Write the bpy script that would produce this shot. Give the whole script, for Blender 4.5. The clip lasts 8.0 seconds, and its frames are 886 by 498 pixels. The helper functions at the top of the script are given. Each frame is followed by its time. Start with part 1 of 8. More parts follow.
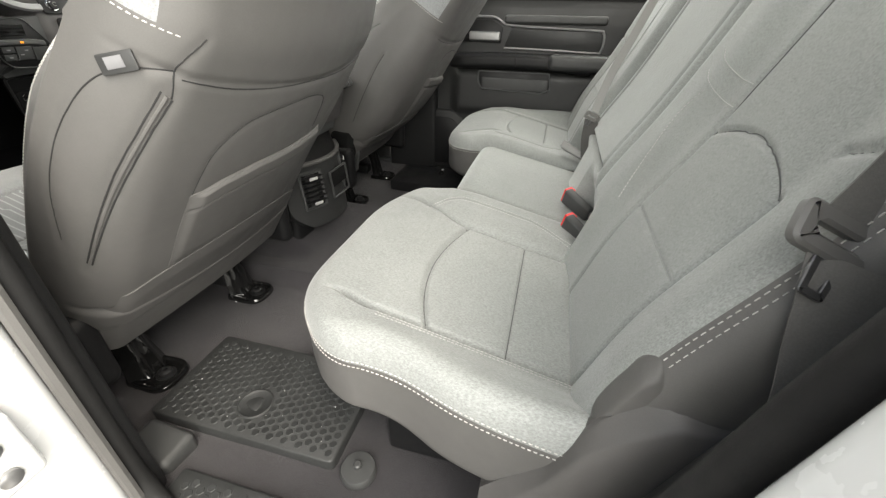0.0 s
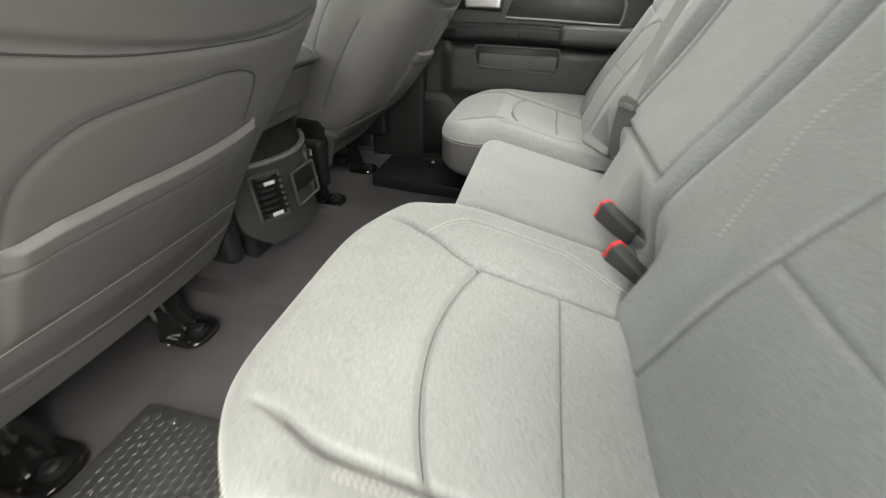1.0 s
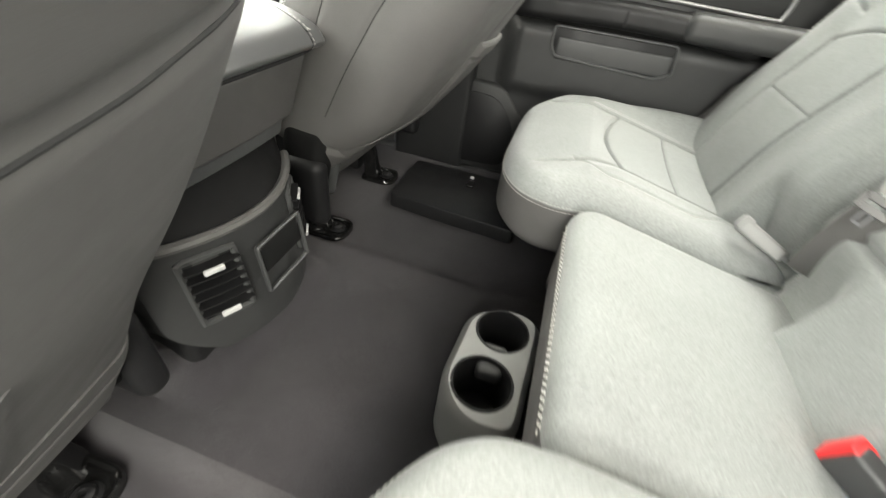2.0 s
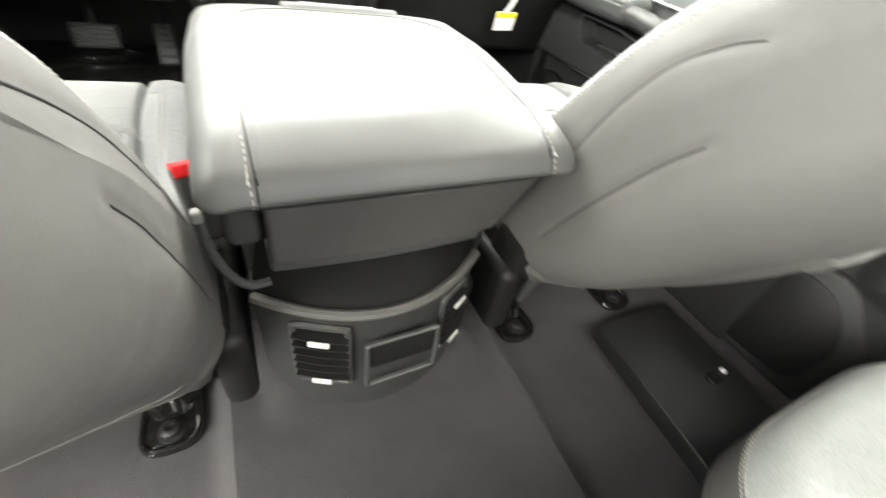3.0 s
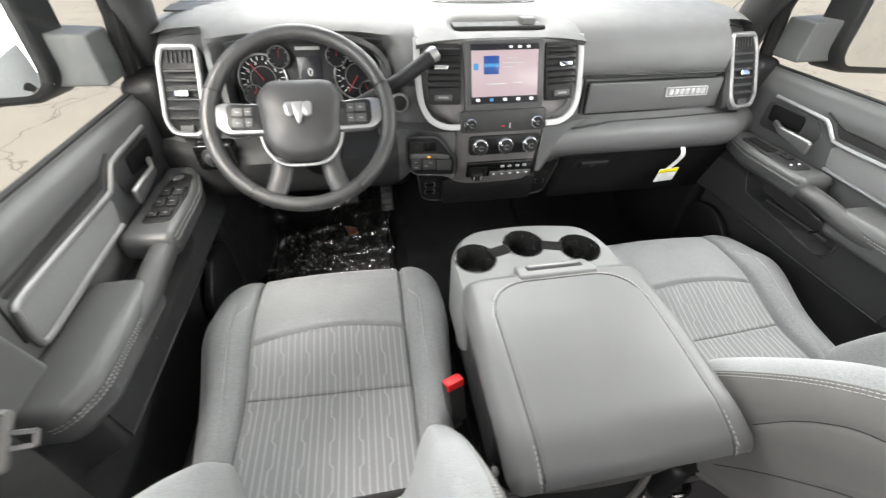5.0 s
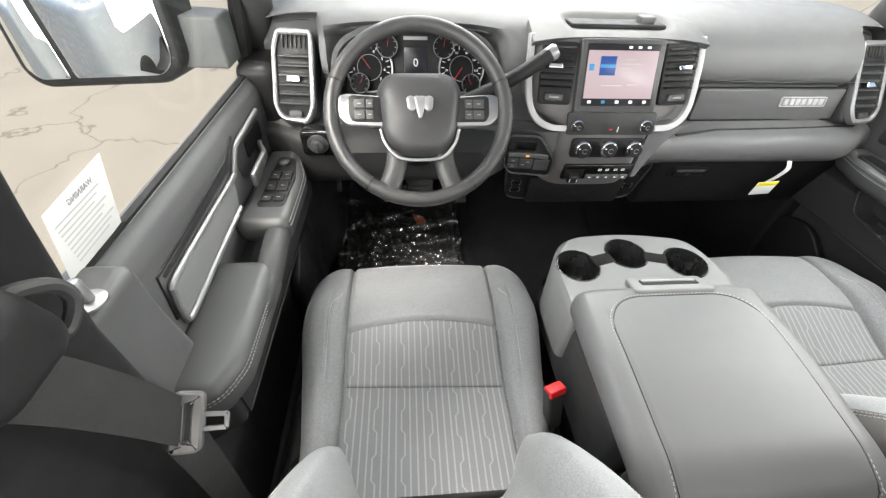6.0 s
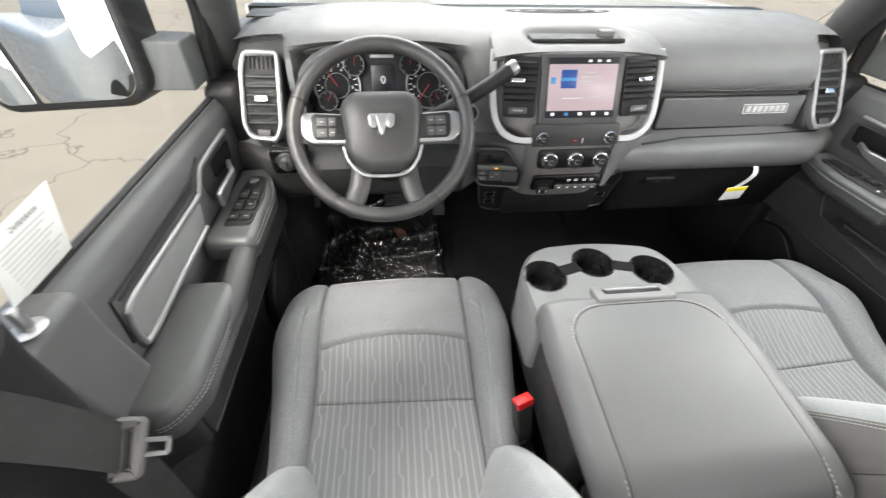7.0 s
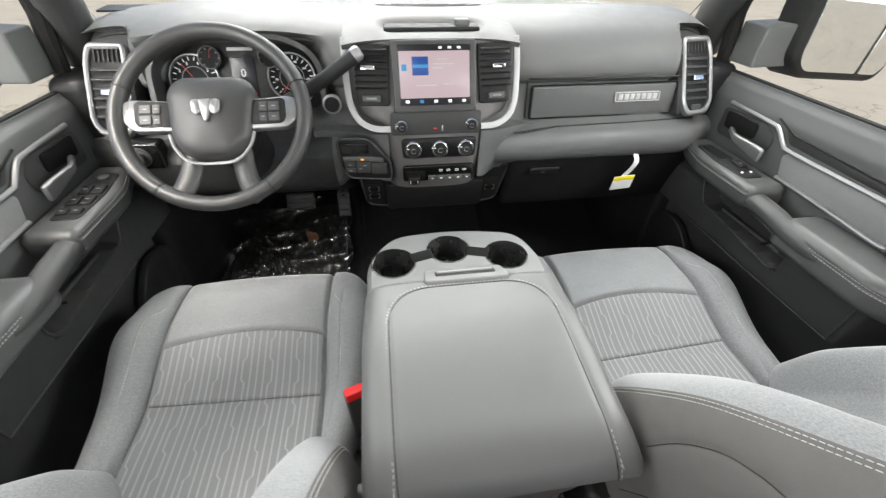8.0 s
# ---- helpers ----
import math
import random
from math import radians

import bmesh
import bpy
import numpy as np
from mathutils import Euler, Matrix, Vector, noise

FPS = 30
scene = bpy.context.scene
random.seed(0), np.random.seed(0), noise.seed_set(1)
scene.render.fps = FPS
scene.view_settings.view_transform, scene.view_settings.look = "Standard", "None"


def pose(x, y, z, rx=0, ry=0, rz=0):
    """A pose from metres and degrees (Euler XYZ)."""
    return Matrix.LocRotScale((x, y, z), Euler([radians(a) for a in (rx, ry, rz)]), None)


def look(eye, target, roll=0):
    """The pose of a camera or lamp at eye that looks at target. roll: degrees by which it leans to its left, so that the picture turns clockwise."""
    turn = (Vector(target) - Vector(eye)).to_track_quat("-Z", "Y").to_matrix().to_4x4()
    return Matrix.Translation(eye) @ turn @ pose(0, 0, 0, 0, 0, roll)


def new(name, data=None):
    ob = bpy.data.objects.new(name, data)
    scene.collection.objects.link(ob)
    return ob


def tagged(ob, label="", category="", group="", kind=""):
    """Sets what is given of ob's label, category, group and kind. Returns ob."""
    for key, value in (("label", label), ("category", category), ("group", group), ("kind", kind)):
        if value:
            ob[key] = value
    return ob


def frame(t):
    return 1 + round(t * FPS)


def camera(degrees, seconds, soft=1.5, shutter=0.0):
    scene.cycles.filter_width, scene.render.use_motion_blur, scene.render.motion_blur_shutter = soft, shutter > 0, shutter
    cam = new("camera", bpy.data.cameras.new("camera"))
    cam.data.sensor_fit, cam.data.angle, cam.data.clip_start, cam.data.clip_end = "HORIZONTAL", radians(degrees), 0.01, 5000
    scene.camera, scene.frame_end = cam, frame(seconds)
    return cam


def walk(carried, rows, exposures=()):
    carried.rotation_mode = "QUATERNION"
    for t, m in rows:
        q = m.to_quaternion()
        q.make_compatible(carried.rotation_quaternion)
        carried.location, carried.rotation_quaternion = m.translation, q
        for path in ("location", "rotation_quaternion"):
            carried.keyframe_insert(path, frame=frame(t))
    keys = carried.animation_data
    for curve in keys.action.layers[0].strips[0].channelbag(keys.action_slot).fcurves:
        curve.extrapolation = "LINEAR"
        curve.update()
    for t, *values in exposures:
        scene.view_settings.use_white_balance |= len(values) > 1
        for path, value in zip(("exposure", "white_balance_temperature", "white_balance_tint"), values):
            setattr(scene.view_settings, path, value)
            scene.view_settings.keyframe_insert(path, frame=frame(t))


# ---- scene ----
cam = camera(96.8, 8.0, soft=1.3, shutter=0.4)
PATH = [
    (0, (-1.036, 0.002, 0.691), (0.621, 0.432, -0.343), 1.0),
    (0.5, (-1.006, 0.03, 0.681), (0.638, 0.433, -0.385), 1.4),
    (1, (-0.798, 0.084, 0.646), (0.83, 0.434, -0.462), 2.0),
    (1.2, (-0.712, 0.123, 0.639), (0.898, 0.463, -0.498), 1.6),
    (2.3, (-0.28, 0.309, 0.662), (1.153, 0.765, -0.657), 12.3),
    (2.5, (-0.231, 0.321, 0.676), (1.108, 1.0, -0.646), 12.6),
    (3, (-0.148, 0.343, 0.698), (0.667, 1.605, -0.623), 12.5),
    (3.5, (-0.118, 0.389, 0.767), (0.23, 1.808, -0.599), 4.2),
    (4, (-0.109, 0.42, 0.892), (0.151, 1.898, -0.43), 2.2),
    (4.5, (-0.18, 0.454, 1.01), (0.096, 1.952, -0.286), 1.4),
    (5, (-0.326, 0.457, 1.089), (-0.036, 1.951, -0.208), 1.5),
    (5.2, (-0.388, 0.468, 1.103), (-0.119, 1.951, -0.211), 2.3),
    (6.3, (-0.5, 0.508, 1.105), (-0.348, 1.97, -0.251), 2.7),
    (6.5, (-0.501, 0.509, 1.102), (-0.344, 1.978, -0.246), 2.6),
    (7, (-0.432, 0.499, 1.117), (-0.247, 1.993, -0.2), 1.8),
    (7.5, (-0.244, 0.462, 1.099), (-0.019, 1.981, -0.183), 1.6),
    (8, (-0.127, 0.441, 1.06), (0.12, 1.98, -0.194), 1.3),
]
walk(cam, [(t, look(eye, target, roll)) for t, eye, target, roll in PATH],
     exposures=[(0, 0.70, 7250, 9), (1.2, 0.88, 7250, 8), (2.3, 1.85, 7300, 7), (2.6, 1.95, 7300, 7), (3.2, 2.1, 7250, 8), (3.5, 1.9, 7200, 10), (3.8, 1.5, 7100, 11), (4.2, 1.2, 6950, 11), (5, 1.05, 6900, 11), (6.5, 1.02, 6880, 11), (8, 0.85, 6850, 11)])

# ---- light ----
world = bpy.data.worlds.new("overcast_day")
scene.world = world
world.use_nodes = True
wn = world.node_tree
sky = wn.nodes.new("ShaderNodeTexSky")
sky.sky_type, sky.sun_disc, sky.sun_elevation, sky.sun_rotation = "NISHITA", False, radians(55), radians(200)
sky.air_density, sky.dust_density = 1.0, 3.0
wn.links.new(sky.outputs[0], wn.nodes["Background"].inputs["Color"])
wn.nodes["Background"].inputs["Strength"].default_value = 0.15
sun = new("sun", bpy.data.lights.new("sun", "SUN"))
sun.data.energy, sun.data.angle, sun.data.color = 1.5, radians(14), (1.0, 0.97, 0.93)
sun.matrix_world = look((-3, -2.5, 6), (0, 0, 0))


def window_light(name, eye, target, wide, high, watts, spread=180):
    """An added area lamp that stands in for sky light through one opening of the cab."""
    lamp = new(name, bpy.data.lights.new(name, "AREA"))
    lamp.data.shape, lamp.data.size, lamp.data.size_y, lamp.data.energy, lamp.data.color = "RECTANGLE", wide, high, watts, (0.97, 0.99, 1.0)
    lamp.data.spread = radians(spread)
    lamp.matrix_world = look(eye, target)


# lamps added at the openings, out of view, to brighten the cab
window_light("windscreen_fill", (0, 2.45, 1.78), (0, 0.98, 0.36), 2.0, 0.9, 16.0, 120)
window_light("left_door_fill", (-1.45, -0.38, 0.96), (-0.45, 0.22, 0.34), 1.6, 1.5, 43.0, 150)
window_light("left_window_fill", (-0.91, 0.98, 1.12), (0.0, 0.85, 0.35), 0.7, 0.3, 2.0)
window_light("right_window_fill", (0.90, 1.08, 1.12), (-0.35, 0.70, 0.45), 0.65, 0.36, 5.2)
window_light("right_rear_window_fill", (0.86, -0.12, 1.10), (-0.30, 0.40, 0.40), 0.80, 0.38, 5.4)
window_light("rear_window_fill", (0, -0.62, 1.18), (0, 0.5, 0.3), 1.1, 0.28, 0.9)


# ---- geometry helpers ----
SIDE = 1  # 1 builds as written, -1 mirrors across the middle of the cab


def rbox(c, h, r, n=(6, 6, 6), k=4):
    """Vertices and faces of a box with rounded edges and an even grid on each side."""
    axes = []
    for a in range(3):
        inner = h[a] - r
        arc = [inner + r * math.tan(math.pi / 4 * i / k) for i in range(1, k + 1)]
        mid = list(np.linspace(-inner, inner, n[a] + 1))
        axes.append(np.array([-v for v in reversed(arc)] + mid + arc))
    index, verts, faces = {}, [], []

    def vid(i, j, l):
        key = (i, j, l)
        if key not in index:
            index[key] = len(verts)
            verts.append((axes[0][i], axes[1][j], axes[2][l]))
        return index[key]
    last = [len(a) - 1 for a in axes]
    for a in range(3):
        b, d = (a + 1) % 3, (a + 2) % 3
        for end in (0, last[a]):
            for i in range(last[b]):
                for j in range(last[d]):
                    ids = []
                    for di, dj in ((0, 0), (1, 0), (1, 1), (0, 1)):
                        t = [0, 0, 0]
                        t[a], t[b], t[d] = end, i + di, j + dj
                        ids.append(vid(*t))
                    faces.append(ids if end else ids[::-1])
    p = np.array(verts)
    core = np.clip(p, -(np.array(h) - r), np.array(h) - r)
    d = p - core
    d /= np.linalg.norm(d, axis=1)[:, None] + 1e-12
    return core + d * r + np.array(c), faces


def bent(geo, fn):
    """The same mesh with its points moved by fn(x, y, z)."""
    v, f = geo
    x, y, z = fn(v[:, 0].copy(), v[:, 1].copy(), v[:, 2].copy())
    return np.stack([x, y, z], 1), f


def placed(geo, m):
    v, f = geo
    m = np.array(m)
    return np.asarray(v) @ m[:3, :3].T + m[:3, 3], f


def joined(*geos):
    vs, fs, o = [], [], 0
    for v, f in geos:
        v = np.asarray(v, float).reshape(-1, 3)
        vs.append(v)
        fs += [[i + o for i in q] for q in f]
        o += len(v)
    return np.concatenate(vs), fs


def sheet(fn, us, vs):
    """An open grid from fn(u, v), which takes and gives arrays."""
    u, v = np.meshgrid(us, vs, indexing="ij")
    p = np.stack([np.broadcast_to(a, u.shape) for a in fn(u, v)], -1)
    a, b = u.shape
    f = [(i * b + j, (i + 1) * b + j, (i + 1) * b + j + 1, i * b + j + 1) for i in range(a - 1) for j in range(b - 1)]
    return p.reshape(-1, 3), f


def slab(fn, us, vs, back):
    """A grid from fn with a thickness: back is the way to its other side."""
    p, f = sheet(fn, us, vs)
    a, b, n = len(us), len(vs), len(p)
    q = p + np.array(back)
    rim = [i * b for i in range(a)] + [(a - 1) * b + j for j in range(1, b)] + [i * b + b - 1 for i in range(a - 2, -1, -1)] + [j for j in range(b - 2, 0, -1)]
    f = list(f) + [tuple(i + n for i in reversed(x)) for x in f]
    f += [(rim[(i + 1) % len(rim)], rim[i], rim[i] + n, rim[(i + 1) % len(rim)] + n) for i in range(len(rim))]
    return np.concatenate([p, q]), f


def spline(pts, n=40, closed=False):
    """Evenly spaced points on a smooth line through pts."""
    p = np.array(pts, float)
    m = len(p)
    q = np.concatenate([p[-1:], p, p[:2]]) if closed else np.concatenate([2 * p[:1] - p[1:2], p, 2 * p[-1:] - p[-2:-1]])
    out = []
    for i in range(m if closed else m - 1):
        a, b, c, d = q[i], q[i + 1], q[i + 2], q[i + 3]
        for t in np.linspace(0, 1, 16, endpoint=False):
            out.append(0.5 * (2 * b + (c - a) * t + (2 * a - 5 * b + 4 * c - d) * t * t + (3 * b - a - 3 * c + d) * t ** 3))
    out.append(q[m + 1] if closed else p[-1])
    return even(np.array(out), n)


def even(p, n):
    s = np.concatenate([[0], np.cumsum(np.linalg.norm(np.diff(p, axis=0), axis=1))])
    t = np.linspace(0, s[-1], n)
    return np.stack([np.interp(t, s, p[:, i]) for i in range(3)], 1)


def sweep(profile, pts, up=(0, 0, 1), closed=False, caps=True):
    """A profile of (side, up) points carried along pts."""
    p, prof, up = np.asarray(pts, float), np.asarray(profile, float), np.asarray(up, float)
    if closed and np.linalg.norm(p[0] - p[-1]) < 1e-6:
        p = p[:-1]
    t = (np.roll(p, -1, 0) - np.roll(p, 1, 0)) if closed else np.gradient(p, axis=0)
    t /= np.linalg.norm(t, axis=1)[:, None] + 1e-12
    s = np.cross(t, up)
    s /= np.linalg.norm(s, axis=1)[:, None] + 1e-12
    w = np.cross(s, t)
    v = (p[:, None] + s[:, None] * prof[None, :, :1] + w[:, None] * prof[None, :, 1:]).reshape(-1, 3)
    m, n = len(prof), len(p)
    f = [(i * m + j, i * m + (j + 1) % m, (i + 1) % n * m + (j + 1) % m, (i + 1) % n * m + j) for i in range(n if closed else n - 1) for j in range(m)]
    if caps and not closed:
        f += [tuple(reversed(range(m))), tuple(range((n - 1) * m, n * m))]
    return v, f


def ring(r, seg=8, ry=None):
    return [(r * math.cos(2 * math.pi * i / seg), (ry or r) * math.sin(2 * math.pi * i / seg)) for i in range(seg)]


def tube(pts, r, seg=8, closed=False, up=(0, 0, 1), ry=None):
    return sweep(ring(r, seg, ry), pts, up, closed)


def lathe(profile, seg=24, m=None, foot=True):
    """A turned form round z from (radius, height) points, from the foot up."""
    v = [(r * math.cos(2 * math.pi * i / seg), r * math.sin(2 * math.pi * i / seg), z) for r, z in profile for i in range(seg)]
    f = [(j * seg + i, j * seg + (i + 1) % seg, (j + 1) * seg + (i + 1) % seg, (j + 1) * seg + i) for j in range(len(profile) - 1) for i in range(seg)]
    f += [tuple(reversed(range(seg)))] * foot + [tuple(range((len(profile) - 1) * seg, len(profile) * seg))]
    g = (np.array(v), f)
    return placed(g, m) if m is not None else g


def rpoly(pts, r, seg=5):
    """A closed outline with its corners rounded by r (one number, or one for each corner)."""
    out, n = [], len(pts)
    for i in range(n):
        p, a, b = (np.array(pts[k], float) for k in (i, i - 1, (i + 1) % n))
        ri = r[i] if isinstance(r, (list, tuple)) else r
        ua, ub = a - p, b - p
        la, lb = np.linalg.norm(ua), np.linalg.norm(ub)
        c = min(ri, la * 0.49, lb * 0.49)
        s, e = p + ua / la * c, p + ub / lb * c
        for t in np.linspace(0, 1, seg + 1):
            out.append((1 - t) ** 2 * s + 2 * t * (1 - t) * p + t * t * e)
    return np.array(out)


def grown(outline, d):
    """The outline moved outwards by d (it runs counterclockwise)."""
    t = np.roll(outline, -1, 0) - np.roll(outline, 1, 0)
    t /= np.linalg.norm(t, axis=1)[:, None] + 1e-12
    return outline + np.stack([t[:, 1], -t[:, 0]], 1) * d


def ccw(o):
    o = np.asarray(o, float)
    return o if np.sum(o[:, 0] * np.roll(o[:, 1], -1) - np.roll(o[:, 0], -1) * o[:, 1]) > 0 else o[::-1]


def axes3(o, u, v):
    """A frame with its origin at o: u and v lie in the face, the third axis is its normal."""
    u = Vector(u).normalized()
    w = u.cross(Vector(v)).normalized()
    v = w.cross(u)
    return Matrix(((u.x, v.x, w.x, o[0]), (u.y, v.y, w.y, o[1]), (u.z, v.z, w.z, o[2]), (0, 0, 0, 1)))


def plate(outline, depth, bev=0.002, m=None, base=0.0):
    """A plate with a bevelled front edge: outline in (u, v), from base up to base + depth along the normal."""
    o = ccw(outline)
    rings = [(o, base), (o, base + depth - bev), (grown(o, -bev * 0.35), base + depth - bev * 0.35), (grown(o, -bev), base + depth)]
    n = len(o)
    v = np.concatenate([np.column_stack([a, np.full(n, z)]) for a, z in rings])
    f = [(k * n + i, k * n + (i + 1) % n, (k + 1) * n + (i + 1) % n, (k + 1) * n + i) for k in range(3) for i in range(n)]
    f += [tuple(reversed(range(n))), tuple(range(3 * n, 4 * n))]
    g = (v, f)
    return placed(g, m) if m is not None else g


def band(outline, wide, depth, m=None, base=0.0, bev=0.002):
    """A raised frame that follows a closed outline, wide across and rounded."""
    o = ccw(outline)
    a, b = o, grown(o, -wide)
    rings = [(a, base), (a, base + depth - bev), (grown(a, -bev), base + depth), (grown(b, bev), base + depth), (b, base + depth - bev), (b, base)]
    n, k = len(o), len(rings)
    v = np.concatenate([np.column_stack([q, np.full(n, z)]) for q, z in rings])
    f = [(j * n + i, j * n + (i + 1) % n, (j + 1) % k * n + (i + 1) % n, (j + 1) % k * n + i) for j in range(k) for i in range(n)]
    g = (v, f)
    return placed(g, m) if m is not None else g


def stitches(pts, normal, length=0.006, gap=0.003, wide=0.0016, high=0.0009):
    """A row of short raised threads along pts; normal: one for all, or one for each point."""
    p = np.asarray(pts, float)
    total = np.sum(np.linalg.norm(np.diff(p, axis=0), axis=1))
    n = max(2, int(total / (length + gap)))
    s = np.concatenate([[0], np.cumsum(np.linalg.norm(np.diff(p, axis=0), axis=1))])
    nr = np.broadcast_to(np.asarray(normal, float), p.shape)
    at = lambda d, a: np.array([np.interp(d, s, a[:, i]) for i in range(3)])
    vs, fs = [], []
    for i in range(n):
        a, b = at(i * total / n, p), at(i * total / n + length, p)
        w = at(i * total / n, nr)
        t = b - a
        if np.linalg.norm(t) < 1e-6:
            continue
        c = np.cross(w, t)
        c = c / (np.linalg.norm(c) + 1e-12) * wide / 2
        o = len(vs)
        vs += [a - c - w * 0.0006, a + c - w * 0.0006, b + c - w * 0.0006, b - c - w * 0.0006,
               a + t * .12 - c * .6 + w * high, a + t * .12 + c * .6 + w * high, b - t * .12 + c * .6 + w * high, b - t * .12 - c * .6 + w * high]
        fs += [(o + 4, o + 5, o + 6, o + 7), (o, o + 1, o + 5, o + 4), (o + 1, o + 2, o + 6, o + 5), (o + 2, o + 3, o + 7, o + 6), (o + 3, o, o + 4, o + 7)]
    return np.array(vs), fs


def thing(name, loc, label, category, group="", kind=""):
    """An Empty at the foot of a thing, to hold its parts."""
    ob = new(name)
    ob.location = (loc[0] * SIDE, loc[1], loc[2])
    ob.empty_display_size = 0.05
    return tagged(ob, label, category, group, kind)


def origin(ob):
    o = Vector((0, 0, 0))
    while ob:
        o += ob.location
        ob = ob.parent
    return np.array(o)


def part(name, geo, material, parent=None, label="", smooth=True, sharp=40):
    """Links one mesh, given in the cab's own metres, under a thing or a part."""
    v, f = geo
    v = np.array(v, float) * (SIDE, 1, 1)
    if SIDE < 0:
        f = [tuple(reversed(q)) for q in f]
    me = bpy.data.meshes.new(name)
    me.from_pydata((v - origin(parent)).tolist(), [], [tuple(q) for q in f])
    bm = bmesh.new()
    bm.from_mesh(me)
    bmesh.ops.recalc_face_normals(bm, faces=bm.faces)
    bm.to_mesh(me)
    bm.free()
    me.polygons.foreach_set("use_smooth", [smooth] * len(me.polygons))
    if smooth and sharp:
        me.set_sharp_from_angle(angle=radians(sharp))
    me.materials.append(material)
    ob = new(name, me)
    ob.parent = parent
    return tagged(ob, label)


def setting(name, geo, material, label, category, smooth=True):
    return tagged(part(name, geo, material, None, label, smooth), category=category, kind="structure")


def lettering(name, text, size, m, material, parent, label="", depth=0.0004, flip=False):
    """Raised letters in the built-in font, centred on the frame m."""
    cu = bpy.data.curves.new(name, "FONT")
    cu.body, cu.size, cu.extrude, cu.align_x, cu.align_y = text, size, depth, "CENTER", "CENTER"
    tmp = bpy.data.objects.new(name, cu)
    me = bpy.data.meshes.new_from_object(tmp)
    bpy.data.objects.remove(tmp)
    v = np.array([p.co[:] for p in me.vertices]) * (-1 if flip else 1, 1, 1)
    f = [tuple(p.vertices) for p in me.polygons]
    bpy.data.meshes.remove(me)
    return part(name, placed((v, f), m), material, parent, label, smooth=False)


def outward(geo):
    """Outward normal at each point of a closed mesh."""
    v, f = np.asarray(geo[0], float), np.array([tuple(q[:4]) if len(q) > 3 else (*q, q[-1]) for q in geo[1]])
    n = np.cross(v[f[:, 2]] - v[f[:, 0]], v[f[:, 3]] - v[f[:, 1]])
    out = np.zeros_like(v)
    for k in range(4):
        np.add.at(out, f[:, k], n)
    out /= np.linalg.norm(out, axis=1)[:, None] + 1e-12
    return out if np.sum(out * (v - v.mean(0))) > 0 else -out


def laid(geo, pts, n=60, lift=0.0):
    """A smooth line through pts, laid on the nearest face of a mesh, and the normals along it."""
    v, nr, p = np.asarray(geo[0], float), outward(geo), spline(pts, n)
    near = np.array([np.argmin(np.sum((v - q) ** 2, axis=1)) for q in p])
    w = nr[near]
    for _ in range(4):
        w[1:-1] = (w[:-2] + w[1:-1] + w[2:]) / 3
    w /= np.linalg.norm(w, axis=1)[:, None]
    off = np.sum((p - v[near]) * w, axis=1)
    for _ in range(3):
        off[1:-1] = (off[:-2] + off[1:-1] + off[2:]) / 3
    return p + (lift - off)[:, None] * w, w


def creased(geo, lines, depth=0.006, wide=0.005):
    """The same mesh with sewn-in creases pressed along lines."""
    v, nr = np.array(geo[0], float), outward(geo)
    for line in lines:
        near = np.where(np.all((v > line.min(0) - 3 * wide) & (v < line.max(0) + 3 * wide), axis=1))[0]
        d = np.full(len(near), 1.0)
        for q in line:
            d = np.minimum(d, np.sum((v[near] - q) ** 2, axis=1))
        v[near] -= nr[near] * (depth * np.exp(-d / wide ** 2))[:, None]
    return v, geo[1]


def smooth01(x, a, b):
    t = np.clip((x - a) / (b - a), 0, 1)
    return t * t * (3 - 2 * t)


def dip(x, at, wide):
    return np.exp(-((x - at) / wide) ** 2)


# ---- materials ----
def node_material(name):
    m = bpy.data.materials.new(name)
    m.use_nodes = True
    nt = m.node_tree
    b = nt.nodes["Principled BSDF"]
    return m, nt, b


def noise_node(nt, coord, scale, detail=3.0, rough=0.6):
    n = nt.nodes.new("ShaderNodeTexNoise")
    n.inputs["Scale"].default_value, n.inputs["Detail"].default_value, n.inputs["Roughness"].default_value = scale, detail, rough
    nt.links.new(coord, n.inputs["Vector"])
    return n.outputs["Fac"]


def math_node(nt, op, a, b=None, c=None, clamp=False):
    n = nt.nodes.new("ShaderNodeMath")
    n.operation, n.use_clamp = op, clamp
    for i, x in enumerate((a, b, c)):
        if x is None:
            continue
        if isinstance(x, (int, float)):
            n.inputs[i].default_value = x
        else:
            nt.links.new(x, n.inputs[i])
    return n.outputs[0]


def mix_color(nt, fac, a, b):
    n = nt.nodes.new("ShaderNodeMix")
    n.data_type = "RGBA"
    for s, x in ((n.inputs["Factor"], fac), (n.inputs["A"], a), (n.inputs["B"], b)):
        if isinstance(x, (int, float)):
            s.default_value = x
        elif isinstance(x, tuple):
            s.default_value = (*x, 1)
        else:
            nt.links.new(x, s)
    return n.outputs["Result"]


def remap(nt, x, a, b, lo=0.0, hi=1.0):
    n = nt.nodes.new("ShaderNodeMapRange")
    for i, v in enumerate((a, b, lo, hi)):
        n.inputs[i + 1].default_value = v
    nt.links.new(x, n.inputs[0])
    return n.outputs[0]


def bump_node(nt, height, strength, dist, normal=None):
    n = nt.nodes.new("ShaderNodeBump")
    n.inputs["Strength"].default_value, n.inputs["Distance"].default_value = strength, dist
    nt.links.new(height, n.inputs["Height"])
    if normal is not None:
        nt.links.new(normal, n.inputs["Normal"])
    return n.outputs["Normal"]


